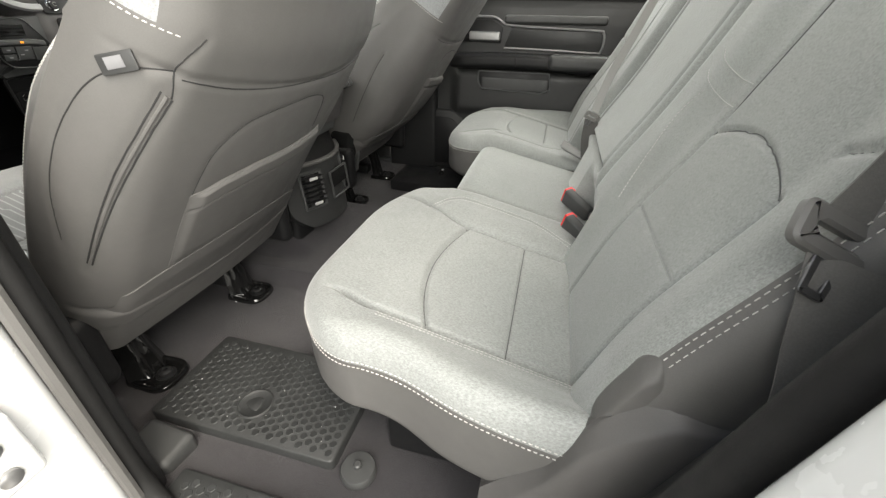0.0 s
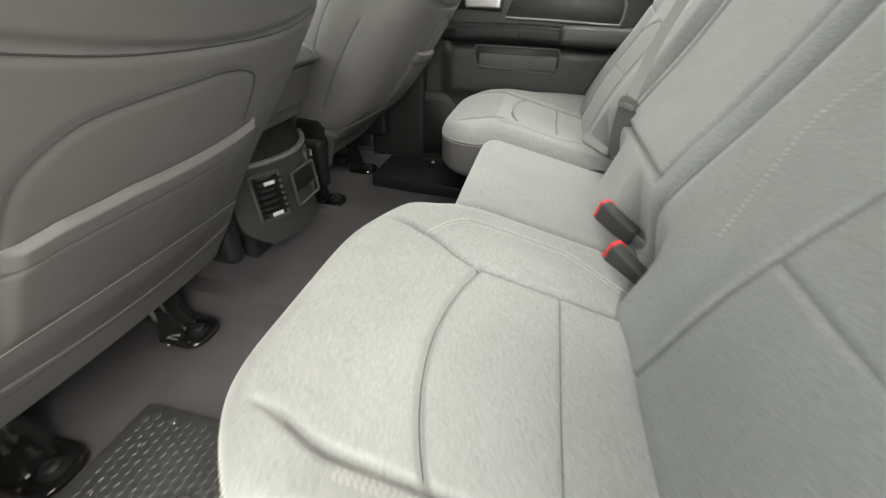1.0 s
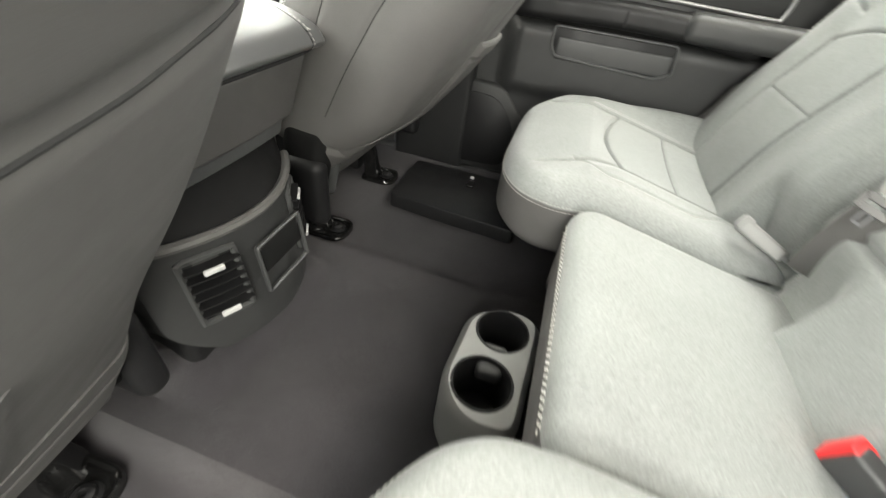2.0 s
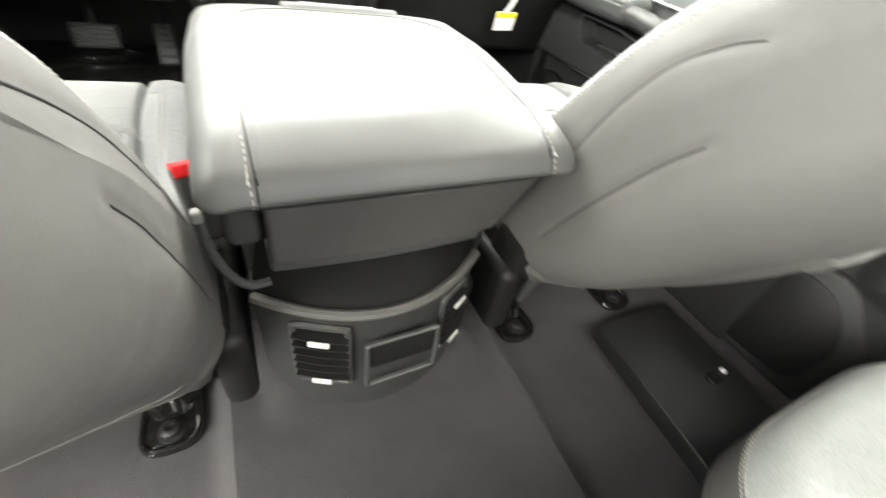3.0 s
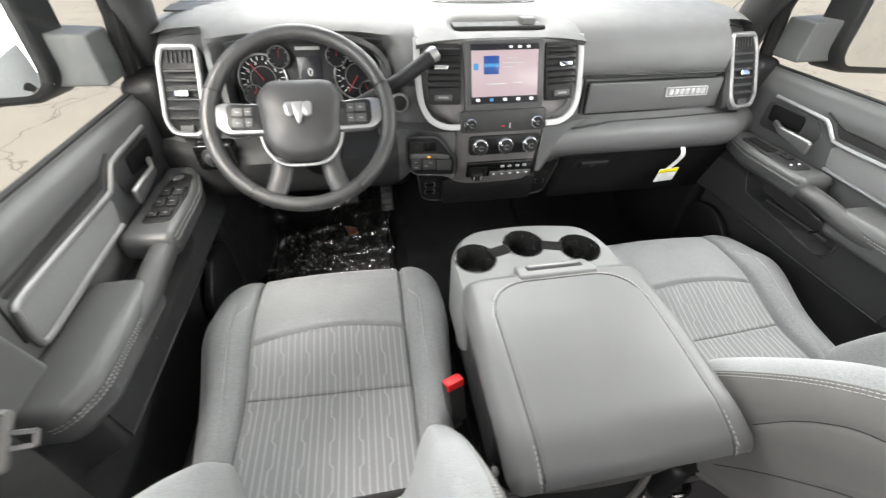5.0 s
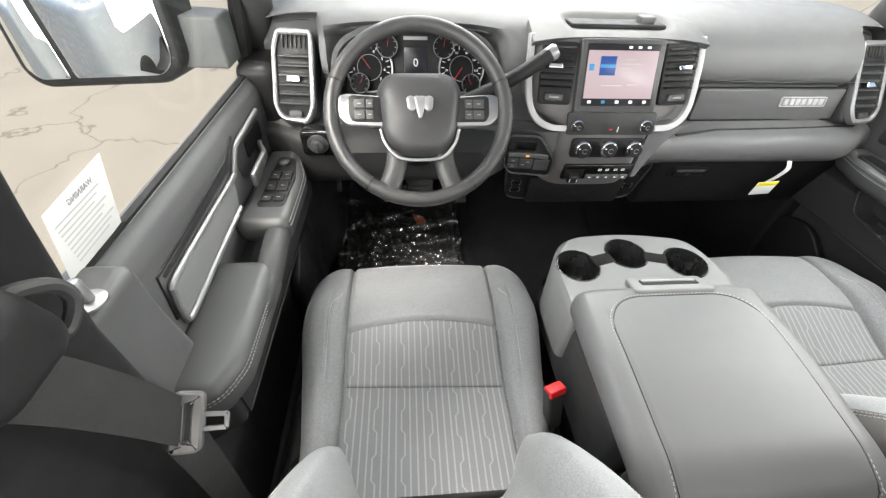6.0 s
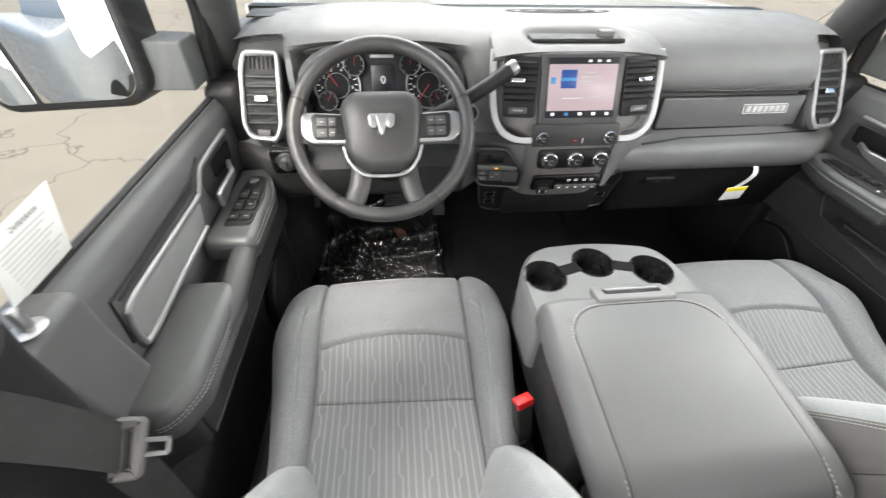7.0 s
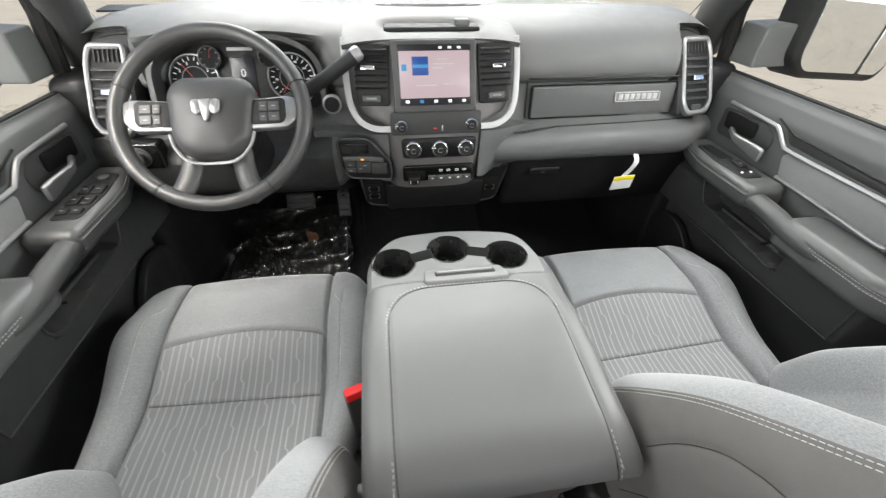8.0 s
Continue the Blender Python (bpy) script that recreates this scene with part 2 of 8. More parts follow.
def surface(name, color, rough=0.5, metal=0.0, vary=0.12, big=3.0, fine=300.0, fine_vary=0.0, bump=0.0, bump_scale=800.0, dist=0.001, spec=0.5, rough_vary=0.08, coat=0.0, sheen=0.0):
    """A plain material with broad unevenness, fine grain and a little relief."""
    m, nt, b = node_material(name)
    co = nt.nodes.new("ShaderNodeTexCoord").outputs["Object"]
    f1 = remap(nt, noise_node(nt, co, big, 5), 0.3, 0.7, 1 - vary, 1 + vary)
    f = f1
    if fine_vary:
        f2 = remap(nt, noise_node(nt, co, fine, 2), 0.3, 0.7, 1 - fine_vary, 1 + fine_vary)
        f = math_node(nt, "MULTIPLY", f1, f2)
    sc = nt.nodes.new("ShaderNodeVectorMath")
    sc.operation = "SCALE"
    sc.inputs[0].default_value = color
    nt.links.new(f, sc.inputs["Scale"])
    nt.links.new(sc.outputs[0], b.inputs["Base Color"])
    nt.links.new(remap(nt, noise_node(nt, co, big * 7, 4), 0.3, 0.7, max(0.02, rough - rough_vary), min(1, rough + rough_vary)), b.inputs["Roughness"])
    b.inputs["Metallic"].default_value = metal
    b.inputs["Specular IOR Level"].default_value = spec
    b.inputs["Coat Weight"].default_value = coat
    b.inputs["Coat Roughness"].default_value = 0.08
    if sheen:
        b.inputs["Sheen Weight"].default_value = sheen
        b.inputs["Sheen Roughness"].default_value = 0.5
    if bump:
        nt.links.new(bump_node(nt, noise_node(nt, co, bump_scale, 2), bump, dist), b.inputs["Normal"])
    return m


def woven(name, light, dark, scale=420.0, bump=0.35, big=4.0):
    """Melange seat cloth: threads of two greys with a fine weave."""
    m, nt, b = node_material(name)
    co = nt.nodes.new("ShaderNodeTexCoord").outputs["Object"]
    mp = nt.nodes.new("ShaderNodeMapping")
    mp.inputs["Scale"].default_value = (1.0, 0.35, 0.6)
    nt.links.new(co, mp.inputs["Vector"])
    n1 = noise_node(nt, mp.outputs[0], scale, 2, 0.7)
    n2 = noise_node(nt, co, scale * 1.9, 2, 0.7)
    n3 = noise_node(nt, co, big, 4)
    f = math_node(nt, "ADD", math_node(nt, "MULTIPLY", n1, 0.65), math_node(nt, "MULTIPLY", n2, 0.35))
    f = remap(nt, f, 0.36, 0.64)
    col = mix_color(nt, f, dark, light)
    hs = nt.nodes.new("ShaderNodeVectorMath")
    hs.operation = "SCALE"
    nt.links.new(col, hs.inputs[0])
    nt.links.new(remap(nt, n3, 0.3, 0.7, 0.9, 1.1), hs.inputs["Scale"])
    nt.links.new(hs.outputs[0], b.inputs["Base Color"])
    b.inputs["Roughness"].default_value = 0.85
    b.inputs["Specular IOR Level"].default_value = 0.25
    b.inputs["Sheen Weight"].default_value = 0.25
    b.inputs["Sheen Roughness"].default_value = 0.4
    nt.links.new(bump_node(nt, n1, bump, 0.0008), b.inputs["Normal"])
    return m


def striped(name, base, line, pitch=0.0138):
    """Seat cloth with woven light lines, of which every third steps sideways."""
    m, nt, b = node_material(name)
    co = nt.nodes.new("ShaderNodeTexCoord").outputs["Object"]
    sep = nt.nodes.new("ShaderNodeSeparateXYZ")
    nt.links.new(co, sep.inputs[0])
    x, y = sep.outputs["X"], sep.outputs["Y"]
    k = math_node(nt, "DIVIDE", x, pitch)
    cell = math_node(nt, "FLOOR", k)
    third = math_node(nt, "LESS_THAN", math_node(nt, "FLOORED_MODULO", cell, 4.0), 0.5)
    shift = math_node(nt, "MULTIPLY", math_node(nt, "SINE", math_node(nt, "MULTIPLY", cell, 4.1)), 0.06)
    ph = math_node(nt, "PINGPONG", math_node(nt, "ADD", math_node(nt, "ADD", y, 3.0), shift), 0.046)
    step = math_node(nt, "MULTIPLY", remap(nt, ph, 0.019, 0.026, -0.24, 0.24), third)
    d = math_node(nt, "ABSOLUTE", math_node(nt, "SUBTRACT", math_node(nt, "SUBTRACT", math_node(nt, "FRACT", k), 0.5), step))
    on = remap(nt, d, 0.07, 0.15, 1, 0)
    n1 = noise_node(nt, co, 900, 2, 0.7)
    n2 = noise_node(nt, co, 4, 3)
    fac = math_node(nt, "MULTIPLY", on, remap(nt, n1, 0.3, 0.62, 0.55, 1.0))
    c = mix_color(nt, fac, base, line)
    hs = nt.nodes.new("ShaderNodeVectorMath")
    hs.operation = "SCALE"
    nt.links.new(c, hs.inputs[0])
    nt.links.new(math_node(nt, "MULTIPLY", remap(nt, n1, 0.3, 0.7, 0.88, 1.12), remap(nt, n2, 0.3, 0.7, 0.94, 1.06)), hs.inputs["Scale"])
    nt.links.new(hs.outputs[0], b.inputs["Base Color"])
    b.inputs["Roughness"].default_value = 0.85
    b.inputs["Specular IOR Level"].default_value = 0.25
    h = math_node(nt, "ADD", math_node(nt, "MULTIPLY", on, 0.6), math_node(nt, "MULTIPLY", n1, 0.4))
    nt.links.new(bump_node(nt, h, 0.3, 0.0010), b.inputs["Normal"])
    return m


def glowing(name, color, strength):
    m, nt, b = node_material(name)
    b.inputs["Base Color"].default_value = (*(0.1 * c for c in color), 1)
    b.inputs["Emission Color"].default_value = (*color, 1)
    b.inputs["Emission Strength"].default_value = strength
    b.inputs["Roughness"].default_value = 0.3
    return m


def clear(name, tint=(1, 1, 1), rough=0.0, ior=1.2):
    m, nt, b = node_material(name)
    b.inputs["Base Color"].default_value = (*tint, 1)
    b.inputs["Roughness"].default_value = rough
    b.inputs["Transmission Weight"].default_value = 1.0
    b.inputs["IOR"].default_value = ior
    return m


CLOTH = woven("grey_melange_cloth", (0.252, 0.260, 0.266), (0.156, 0.161, 0.165), 720.0, 0.3)
CLOTH_REAR = woven("grey_rear_cloth", (0.262, 0.272, 0.266), (0.162, 0.170, 0.165), 680.0, 0.35)
STRIPES = striped("striped_seat_cloth", (0.178, 0.183, 0.187), (0.295, 0.298, 0.30))
VINYL_BACK = surface("seat_back_vinyl", (0.076, 0.0735, 0.071), 0.62, vary=0.06, fine=900, fine_vary=0.06, bump=0.15, bump_scale=1400, dist=0.0006)
VINYL_LID = surface("console_vinyl", (0.108, 0.110, 0.109), 0.42, vary=0.05, bump=0.18, bump_scale=1500, dist=0.0006, fine=900, fine_vary=0.04)
TRAY = surface("grey_tray_plastic", (0.160, 0.163, 0.162), 0.5, vary=0.04, bump=0.08, bump_scale=2200, dist=0.0004)
DASH = surface("dash_pad_grain", (0.085, 0.087, 0.087), 0.55, vary=0.07, bump=0.25, bump_scale=1100, dist=0.0008, fine=1200, fine_vary=0.08)
TRIM = surface("dark_trim_plastic", (0.036, 0.037, 0.037), 0.5, vary=0.08, bump=0.2, bump_scale=1300, dist=0.0006)
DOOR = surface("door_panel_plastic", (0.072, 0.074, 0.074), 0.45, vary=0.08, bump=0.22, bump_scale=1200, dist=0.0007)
INLAY = surface("grey_door_cloth", (0.16, 0.163, 0.163), 0.75, vary=0.06, fine=700, fine_vary=0.12, bump=0.2, bump_scale=900)
BLACK = surface("black_plastic", (0.009, 0.009, 0.0095), 0.5, spec=0.28, vary=0.15, bump=0.15, bump_scale=1300, dist=0.0006)
GLOSSY_WELL = surface("black_rubber_well", (0.016, 0.016, 0.016), 0.28, vary=0.1, spec=0.5)
MATTEBLACK = surface("matte_black_plastic", (0.008, 0.008, 0.008), 0.7, vary=0.15, spec=0.12, bump=0.15, bump_scale=1300, dist=0.0006)
LOWDOOR = surface("lower_door_plastic", (0.030, 0.0305, 0.031), 0.5, vary=0.1, spec=0.25, bump=0.2, bump_scale=1300, dist=0.0006)
# much darker than the front doors' plastic; also on the rear inlay
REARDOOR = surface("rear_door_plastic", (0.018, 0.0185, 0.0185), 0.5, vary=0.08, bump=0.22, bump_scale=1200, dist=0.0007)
GLOSS = surface("gloss_black_paint", (0.006, 0.006, 0.006), 0.12, vary=0.1, rough_vary=0.05, coat=0.6)
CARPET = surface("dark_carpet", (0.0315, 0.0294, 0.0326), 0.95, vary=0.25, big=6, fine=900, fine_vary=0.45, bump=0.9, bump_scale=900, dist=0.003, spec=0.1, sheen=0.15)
# the cab carpet again, with the footwells' shade put into its colour
SHADEDCARPET = surface("shaded_front_carpet", (0.014, 0.0135, 0.015), 0.9, vary=0.25, big=6, fine=900, fine_vary=0.4, bump=0.8, bump_scale=900, dist=0.002, spec=0.1)
RUBBER = surface("black_rubber", (0.022, 0.023, 0.023), 0.55, vary=0.2, big=9, fine=300, fine_vary=0.15, bump=0.2, bump_scale=700)
PILLAR = surface("pillar_plastic", (0.024, 0.0245, 0.0245), 0.55, vary=0.1, spec=0.35, bump=0.2, bump_scale=1300, dist=0.0006)
PILLARB = surface("black_pillar_plastic", (0.0125, 0.0127, 0.013), 0.5, vary=0.1, spec=0.3, bump=0.25, bump_scale=1100, dist=0.0007)
SEAL = surface("door_seal_rubber", (0.012, 0.012, 0.012), 0.7, spec=0.2, vary=0.2, big=8, bump=0.2, bump_scale=500)
PAINT = surface("white_body_paint", (0.56, 0.57, 0.57), 0.25, vary=0.02, coat=0.6)
SATIN = surface("satin_silver", (0.33, 0.33, 0.33), 0.38, metal=0.85, vary=0.03, rough_vary=0.06)
STEEL = surface("plain_steel", (0.09, 0.09, 0.093), 0.5, metal=0.8, vary=0.05)
CHROME = surface("chrome", (0.85, 0.85, 0.85), 0.08, metal=1.0, vary=0.02, rough_vary=0.03)
THREAD = surface("white_thread", (0.43, 0.42, 0.40), 0.8, vary=0.08)
EDGETHREAD = surface("pale_edge_thread", (0.40, 0.395, 0.38), 0.8, vary=0.08)
PANEL = surface("taupe_console_vinyl", (0.065, 0.062, 0.060), 0.6, vary=0.06, fine=900, fine_vary=0.06, bump=0.15, bump_scale=1400, dist=0.0006)
GREYTHREAD = surface("grey_thread", (0.30, 0.30, 0.30), 0.8, vary=0.08)
CLOTHSEAM = surface("grey_seam_thread", (0.085, 0.087, 0.086), 0.85, vary=0.1, spec=0.2)
SEAMLINE = surface("dark_seam_thread", (0.022, 0.022, 0.022), 0.8, vary=0.1, spec=0.2)
RED = surface("red_button_plastic", (0.70, 0.015, 0.018), 0.4, vary=0.05)
WEB = surface("belt_webbing", (0.075, 0.073, 0.070), 0.7, vary=0.08, fine=600, fine_vary=0.1, bump=0.3, bump_scale=900)
WEB_BLACK = surface("black_belt_webbing", (0.015, 0.015, 0.015), 0.7, vary=0.1, fine=700, fine_vary=0.2, bump=0.35, bump_scale=900)
GREYPLASTIC = surface("grey_latch_plastic", (0.20, 0.20, 0.195), 0.5, vary=0.06, bump=0.1, bump_scale=1500)
HOLDER = surface("taupe_latch_plastic", (0.085, 0.083, 0.080), 0.45, vary=0.06, bump=0.1, bump_scale=1500, dist=0.0005)
PAPER = surface("white_paper", (0.82, 0.82, 0.80), 0.6, vary=0.03)
YELLOW = surface("yellow_print", (0.85, 0.70, 0.02), 0.6, vary=0.04)
PRINT = surface("grey_print", (0.35, 0.35, 0.35), 0.6)
WHITEPRINT = surface("white_print", (0.75, 0.75, 0.75), 0.5)
HEADLINER = surface("headliner_cloth", (0.42, 0.41, 0.39), 0.9, vary=0.05, bump=0.2, bump_scale=600)
CROWN = surface("satin_silver_paint", (0.085, 0.085, 0.084), 0.55, vary=0.05, fine=900, fine_vary=0.05, spec=0.5)
BRIGHTTAB = surface("bright_silver_paint", (0.42, 0.42, 0.415), 0.3, vary=0.03, spec=0.6)
STACK = surface("taupe_stack_paint", (0.098, 0.093, 0.091), 0.45, vary=0.05, fine=900, fine_vary=0.05, bump=0.08, bump_scale=1800, dist=0.0004)
SATINGREY = surface("satin_grey_paint", (0.36, 0.36, 0.36), 0.38, vary=0.04, spec=0.5)


# ---- cab shell ----
def floor_height(x, y):
    """Carpet: raised tunnel, two lower footwells, and a rise towards the toe board."""
    z = 0.006 + 0.04 * (1 - smooth01(np.abs(x), 0.235, 0.275))
    z = z + 0.55 * np.clip(y - 1.62, 0, 1) ** 1.3
    z = z + 0.012 * smooth01(np.abs(x), 0.70, 0.80)
    z = z + 0.10 * smooth01(y, 0.63, 0.74) * (1 - smooth01(np.abs(x), 0.13, 0.20)) * (1 - smooth01(y, 1.2, 1.3))
    return z + 0.0025 * np.sin(x * 17 + y * 9) * np.sin(y * 13)


setting("floor", slab(lambda x, y: (x, y, floor_height(x, y)), np.linspace(-0.86, 0.86, 120), np.linspace(-0.62, 1.12, 90), (0, 0, -0.06)),
        CARPET, "dark charcoal cab carpet with a raised middle tunnel", "floor")
# same carpet further forward, coloured darker for the shade under the dash
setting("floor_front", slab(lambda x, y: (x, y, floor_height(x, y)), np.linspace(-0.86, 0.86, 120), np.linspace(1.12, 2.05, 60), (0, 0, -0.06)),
        SHADEDCARPET, "cab carpet coloured darker for the shade in the front footwells", "floor")
# outside ground
def asphalt():
    m, nt, b = node_material("cracked_asphalt")
    co = nt.nodes.new("ShaderNodeTexCoord").outputs["Object"]
    wob = nt.nodes.new("ShaderNodeTexNoise")
    wob.inputs["Scale"].default_value = 1.3
    wob.inputs["Detail"].default_value = 8
    nt.links.new(co, wob.inputs["Vector"])
    add = nt.nodes.new("ShaderNodeVectorMath")
    add.operation = "MULTIPLY_ADD"
    add.inputs[1].default_value = (1.6, 1.6, 1.6)
    nt.links.new(wob.outputs["Color"], add.inputs[0])
    nt.links.new(co, add.inputs[2])
    v = nt.nodes.new("ShaderNodeTexVoronoi")
    v.feature = "DISTANCE_TO_EDGE"
    v.inputs["Scale"].default_value = 0.5
    nt.links.new(add.outputs[0], v.inputs["Vector"])
    crack = remap(nt, v.outputs["Distance"], 0.003, 0.010, 1, 0)
    grit = noise_node(nt, co, 90, 3, 0.8)
    patch = noise_node(nt, co, 0.8, 5)
    c = mix_color(nt, remap(nt, grit, 0.35, 0.65), (0.31, 0.272, 0.212), (0.46, 0.41, 0.325))
    c = mix_color(nt, remap(nt, patch, 0.35, 0.7, 0, 0.35), c, (0.25, 0.227, 0.19))
    c = mix_color(nt, math_node(nt, "MULTIPLY", crack, 0.5), c, (0.10, 0.085, 0.065))
    nt.links.new(c, b.inputs["Base Color"])
    b.inputs["Roughness"].default_value = 0.9
    nt.links.new(bump_node(nt, grit, 0.6, 0.006), b.inputs["Normal"])
    return m


setting("ground", slab(lambda x, y: (x, y, -0.82 + 0.004 * np.sin(x * 2) * np.sin(y * 1.7)), np.linspace(-400, 400, 40), np.linspace(-400, 400, 40), (0, 0, -0.3)),
        asphalt(), "pale weathered asphalt lot with branching cracks", "ground")

# roof, rear wall, fire wall
def roof_shape(x, y):
    return x, y, 1.46 - 0.10 * (x / 0.8) ** 2 - 0.16 * smooth01(y, 0.9, 1.35) - 0.06 * smooth01(-y, 0.3, 0.6)


setting("ceiling", slab(roof_shape, np.linspace(-0.80, 0.80, 24), np.linspace(-0.62, 1.32, 30), (0, 0, 0.05)), HEADLINER, "light grey cloth headliner under the roof", "ceiling")
setting("wall_rear", rbox((0, -0.66, 0.40), (0.86, 0.035, 0.52), 0.02, (6, 1, 4), 2), TRIM, "dark trimmed rear wall of the cab", "wall")
setting("wall_front", slab(lambda x, z: (x, 2.02 + 0 * z, z), np.linspace(-0.9, 0.9, 6), np.linspace(-0.05, 0.86, 6), (0, 0.05, 0)), BLACK, "dark fire wall behind the pedals", "wall")


# ---- front seats ----
LEAN = radians(34)
AX, NX = np.array([0, -math.sin(LEAN), math.cos(LEAN)]), np.array([0, math.cos(LEAN), math.sin(LEAN)])


def cushion_top(x, y):
    """Height of a front cushion's upper face; x from its middle line."""
    ax = np.abs(x)
    z = 0.305 + 0.055 * smooth01(y, 0.90, 1.12) - 0.02 * smooth01(y, 1.17, 1.29)
    z = z + 0.030 * smooth01(ax, 0.165, 0.215) * (1 - 0.75 * smooth01(y, 1.06, 1.20))
    arc = 1.076 - 0.024 * (x / 0.17) ** 2
    inside = 1 - smooth01(ax, 0.168, 0.176)
    z = z - 0.015 * dip(ax, 0.176, 0.0055) * (1 - smooth01(y, 1.24, 1.29))
    z = z - 0.011 * dip(y, arc, 0.005) * inside
    z = z - 0.0030 * dip(y, 0.9264 - 0.045 * x, 0.0032) * inside
    z = z - 0.0030 * dip(ax, 0.188 + 0.022 * smooth01(y, 0.76, 0.95), 0.0032) * smooth01(y, 0.74, 0.80) * (1 - smooth01(y, 1.13, 1.17))
    return z


def front_seat():
    cx = -0.47
    side = "driver" if SIDE > 0 else "passenger"
    dn = -0.022 if SIDE > 0 else 0.012
    def rear_n(u, s):
        """Depth of the bowed rear face."""
        if SIDE > 0:
            low = smooth01(-s, 0.0, 0.15)
            return 0.628 + 0.020 * low + (0.040 - 0.02 * low) * (u / 0.25) ** 2 + 0.008 * dip(s, 0.03, 0.12) + 0.025 * smooth01(s, 0.34, 0.46)
        return 0.635 + 0.022 * (u / 0.25) ** 2 - 0.014 * dip(s, 0.1, 0.2) * (1 - (u / 0.27) ** 2) + 0.042 * smooth01(-s, 0.0, 0.20)
    seat = thing("front_seat", (cx, 0.95, 0.05), f"grey cloth {side} bucket seat with striped insert", "car seat", "front seats")

    def press(x, y, z):
        u = x - cx
        top = smooth01(z, 0.225, 0.285)
        goal = cushion_top(u, y) - 0.02 + (z - 0.285)
        z2 = z * (1 - top) + goal * top
        wide = np.interp(y, (0.74, 0.83, 0.92, 1.05, 1.19, 1.28), (0.89, 0.92, 0.975, 1.03, 1.03, 1.0))
        return cx + u * (1 + (wide - 1) * smooth01(np.abs(u), 0.176, 0.25)), y + (0.022 * (1 - (u / 0.26) ** 2) - 0.030 * smooth01(np.abs(u), 0.20, 0.28)) * smooth01(y, 1.08, 1.24), z2
    cushion = part("cushion", bent(rbox((cx, 1.0, 0.220), (0.270, 0.265, 0.085), 0.045, (150, 160, 8), 6), press), CLOTH, seat, "grey melange cloth cushion with raised sides")
    us, vs = np.linspace(-0.168, 0.168, 50), np.linspace(0, 1, 60)
    low = lambda u, v: (cx + u, 0.72 + v * (0.9255 - 0.045 * u - 0.72), cushion_top(u, 0.72 + v * (0.9255 - 0.045 * u - 0.72)) + 0.0025)
    def high(u, v):
        a, b = 0.9273 - 0.045 * u, 1.072 - 0.024 * (u / 0.17) ** 2
        y = a + v * (b - a)
        return cx + u, y, cushion_top(u, y) + 0.0025
    part("insert", slab(low, us, vs, (0, 0, -0.006)), STRIPES, cushion, "striped cloth insert, rear piece")
    part("insert", slab(high, us, vs, (0, 0, -0.006)), STRIPES, cushion, "striped cloth insert with a curved front edge")
    for s in (-1, 1):
        ys = np.linspace(0.78, 1.15, 60)
        xs = s * (0.190 + 0.022 * smooth01(ys, 0.76, 0.95) - 0.02 * smooth01(ys, 1.10, 1.15))
        row = np.stack([cx + xs, ys, cushion_top(xs, ys) + 0.0004], 1)
        part("stitching", stitches(row, (0, 0, 1), 0.0040, 0.002, 0.0014, 0.0008), EDGETHREAD, cushion)
    # lower shell, rails and recliner covers
    part("seat_base", bent(rbox((cx, 1.04, 0.120), (0.225, 0.185, 0.045), 0.025, (6, 6, 2), 3), lambda x, y, z: (x, y, z + 0.02 * smooth01(y, 1.0, 1.25))), BLACK, seat, "black plastic seat base")
    for s in (-1, 1):
        part("side_cover", bent(rbox((cx + s * 0.262, 0.86, 0.20), (0.022, 0.20, 0.075), 0.02, (2, 16, 6), 4), lambda x, y, z: (x, y, z - 0.05 * smooth01(y, 0.9, 1.06) * smooth01(z, 0.15, 0.27))), BLACK, seat, "black plastic seat side cover")
        hub = axes3((cx + s * 0.250, 0.755, 0.25), (0, 1, 0), (0, 0, s))
        part("recliner_cover", lathe([(0.060, -0.012), (0.062, 0.002), (0.057, 0.010), (0.040, 0.015), (0.02, 0.017), (0.001, 0.0175)], 28, hub), BLACK, seat, "round black recliner cover")
        rail = rbox((cx + s * 0.15, 0.99, 0.045), (0.022, 0.19, 0.018), 0.006, (1, 8, 1), 2)
        part("rail", rail, BLACK, seat)
    # backrest: w runs across, s up the lean, n towards the front
    def shape(x, s, n):
        u = (x - cx)
        t = smooth01(s, 0.15, 0.53)
        u = u * (1 - 0.17 * t) * (1 - 0.05 * smooth01(-s, 0.1, 0.24))
        s0, s = s, s + 0.045 * np.clip(1 - (u / 0.24) ** 2, 0, 1) * smooth01(-s, 0.08, 0.22)
        front = smooth01(n, 0.70, 0.80)
        au = np.abs(u)
        hollow = -0.095 * (1 - smooth01(au, 0.135, 0.205)) * (1 - 0.55 * smooth01(s, 0.2, 0.5)) + 0.022 * smooth01(au, 0.15, 0.21) * (1 - smooth01(s, 0.1, 0.4)) * smooth01(s, -0.2, -0.05)
        n2 = n + front * (hollow + 0.012 * dip(s, 0.0, 0.2) - 0.05 * t - 0.006 * dip(au, 0.168, 0.006))
        back = 1 - front
        n2 = n2 + back * (rear_n(u, s) - 0.623)
        n2 = n2 + back * (0.003 * dip(s, 0.300 + 0.02 * (u / 0.25) ** 2, 0.004) + 0.005 * dip(s, -0.115, 0.004) - 0.006 * smooth01(-s, 0.12, 0.13))
        u = u * (1 - 0.07 * smooth01(n, 0.76, 0.86) - (0.12 * smooth01(n, 0.72, 0.86) * smooth01(-u, 0, 0.1) if SIDE > 0 else 0))
        return cx + u, s, n2 + front * (dn - (0.02 * smooth01(s, 0.0, 0.4) if SIDE > 0 else 0))
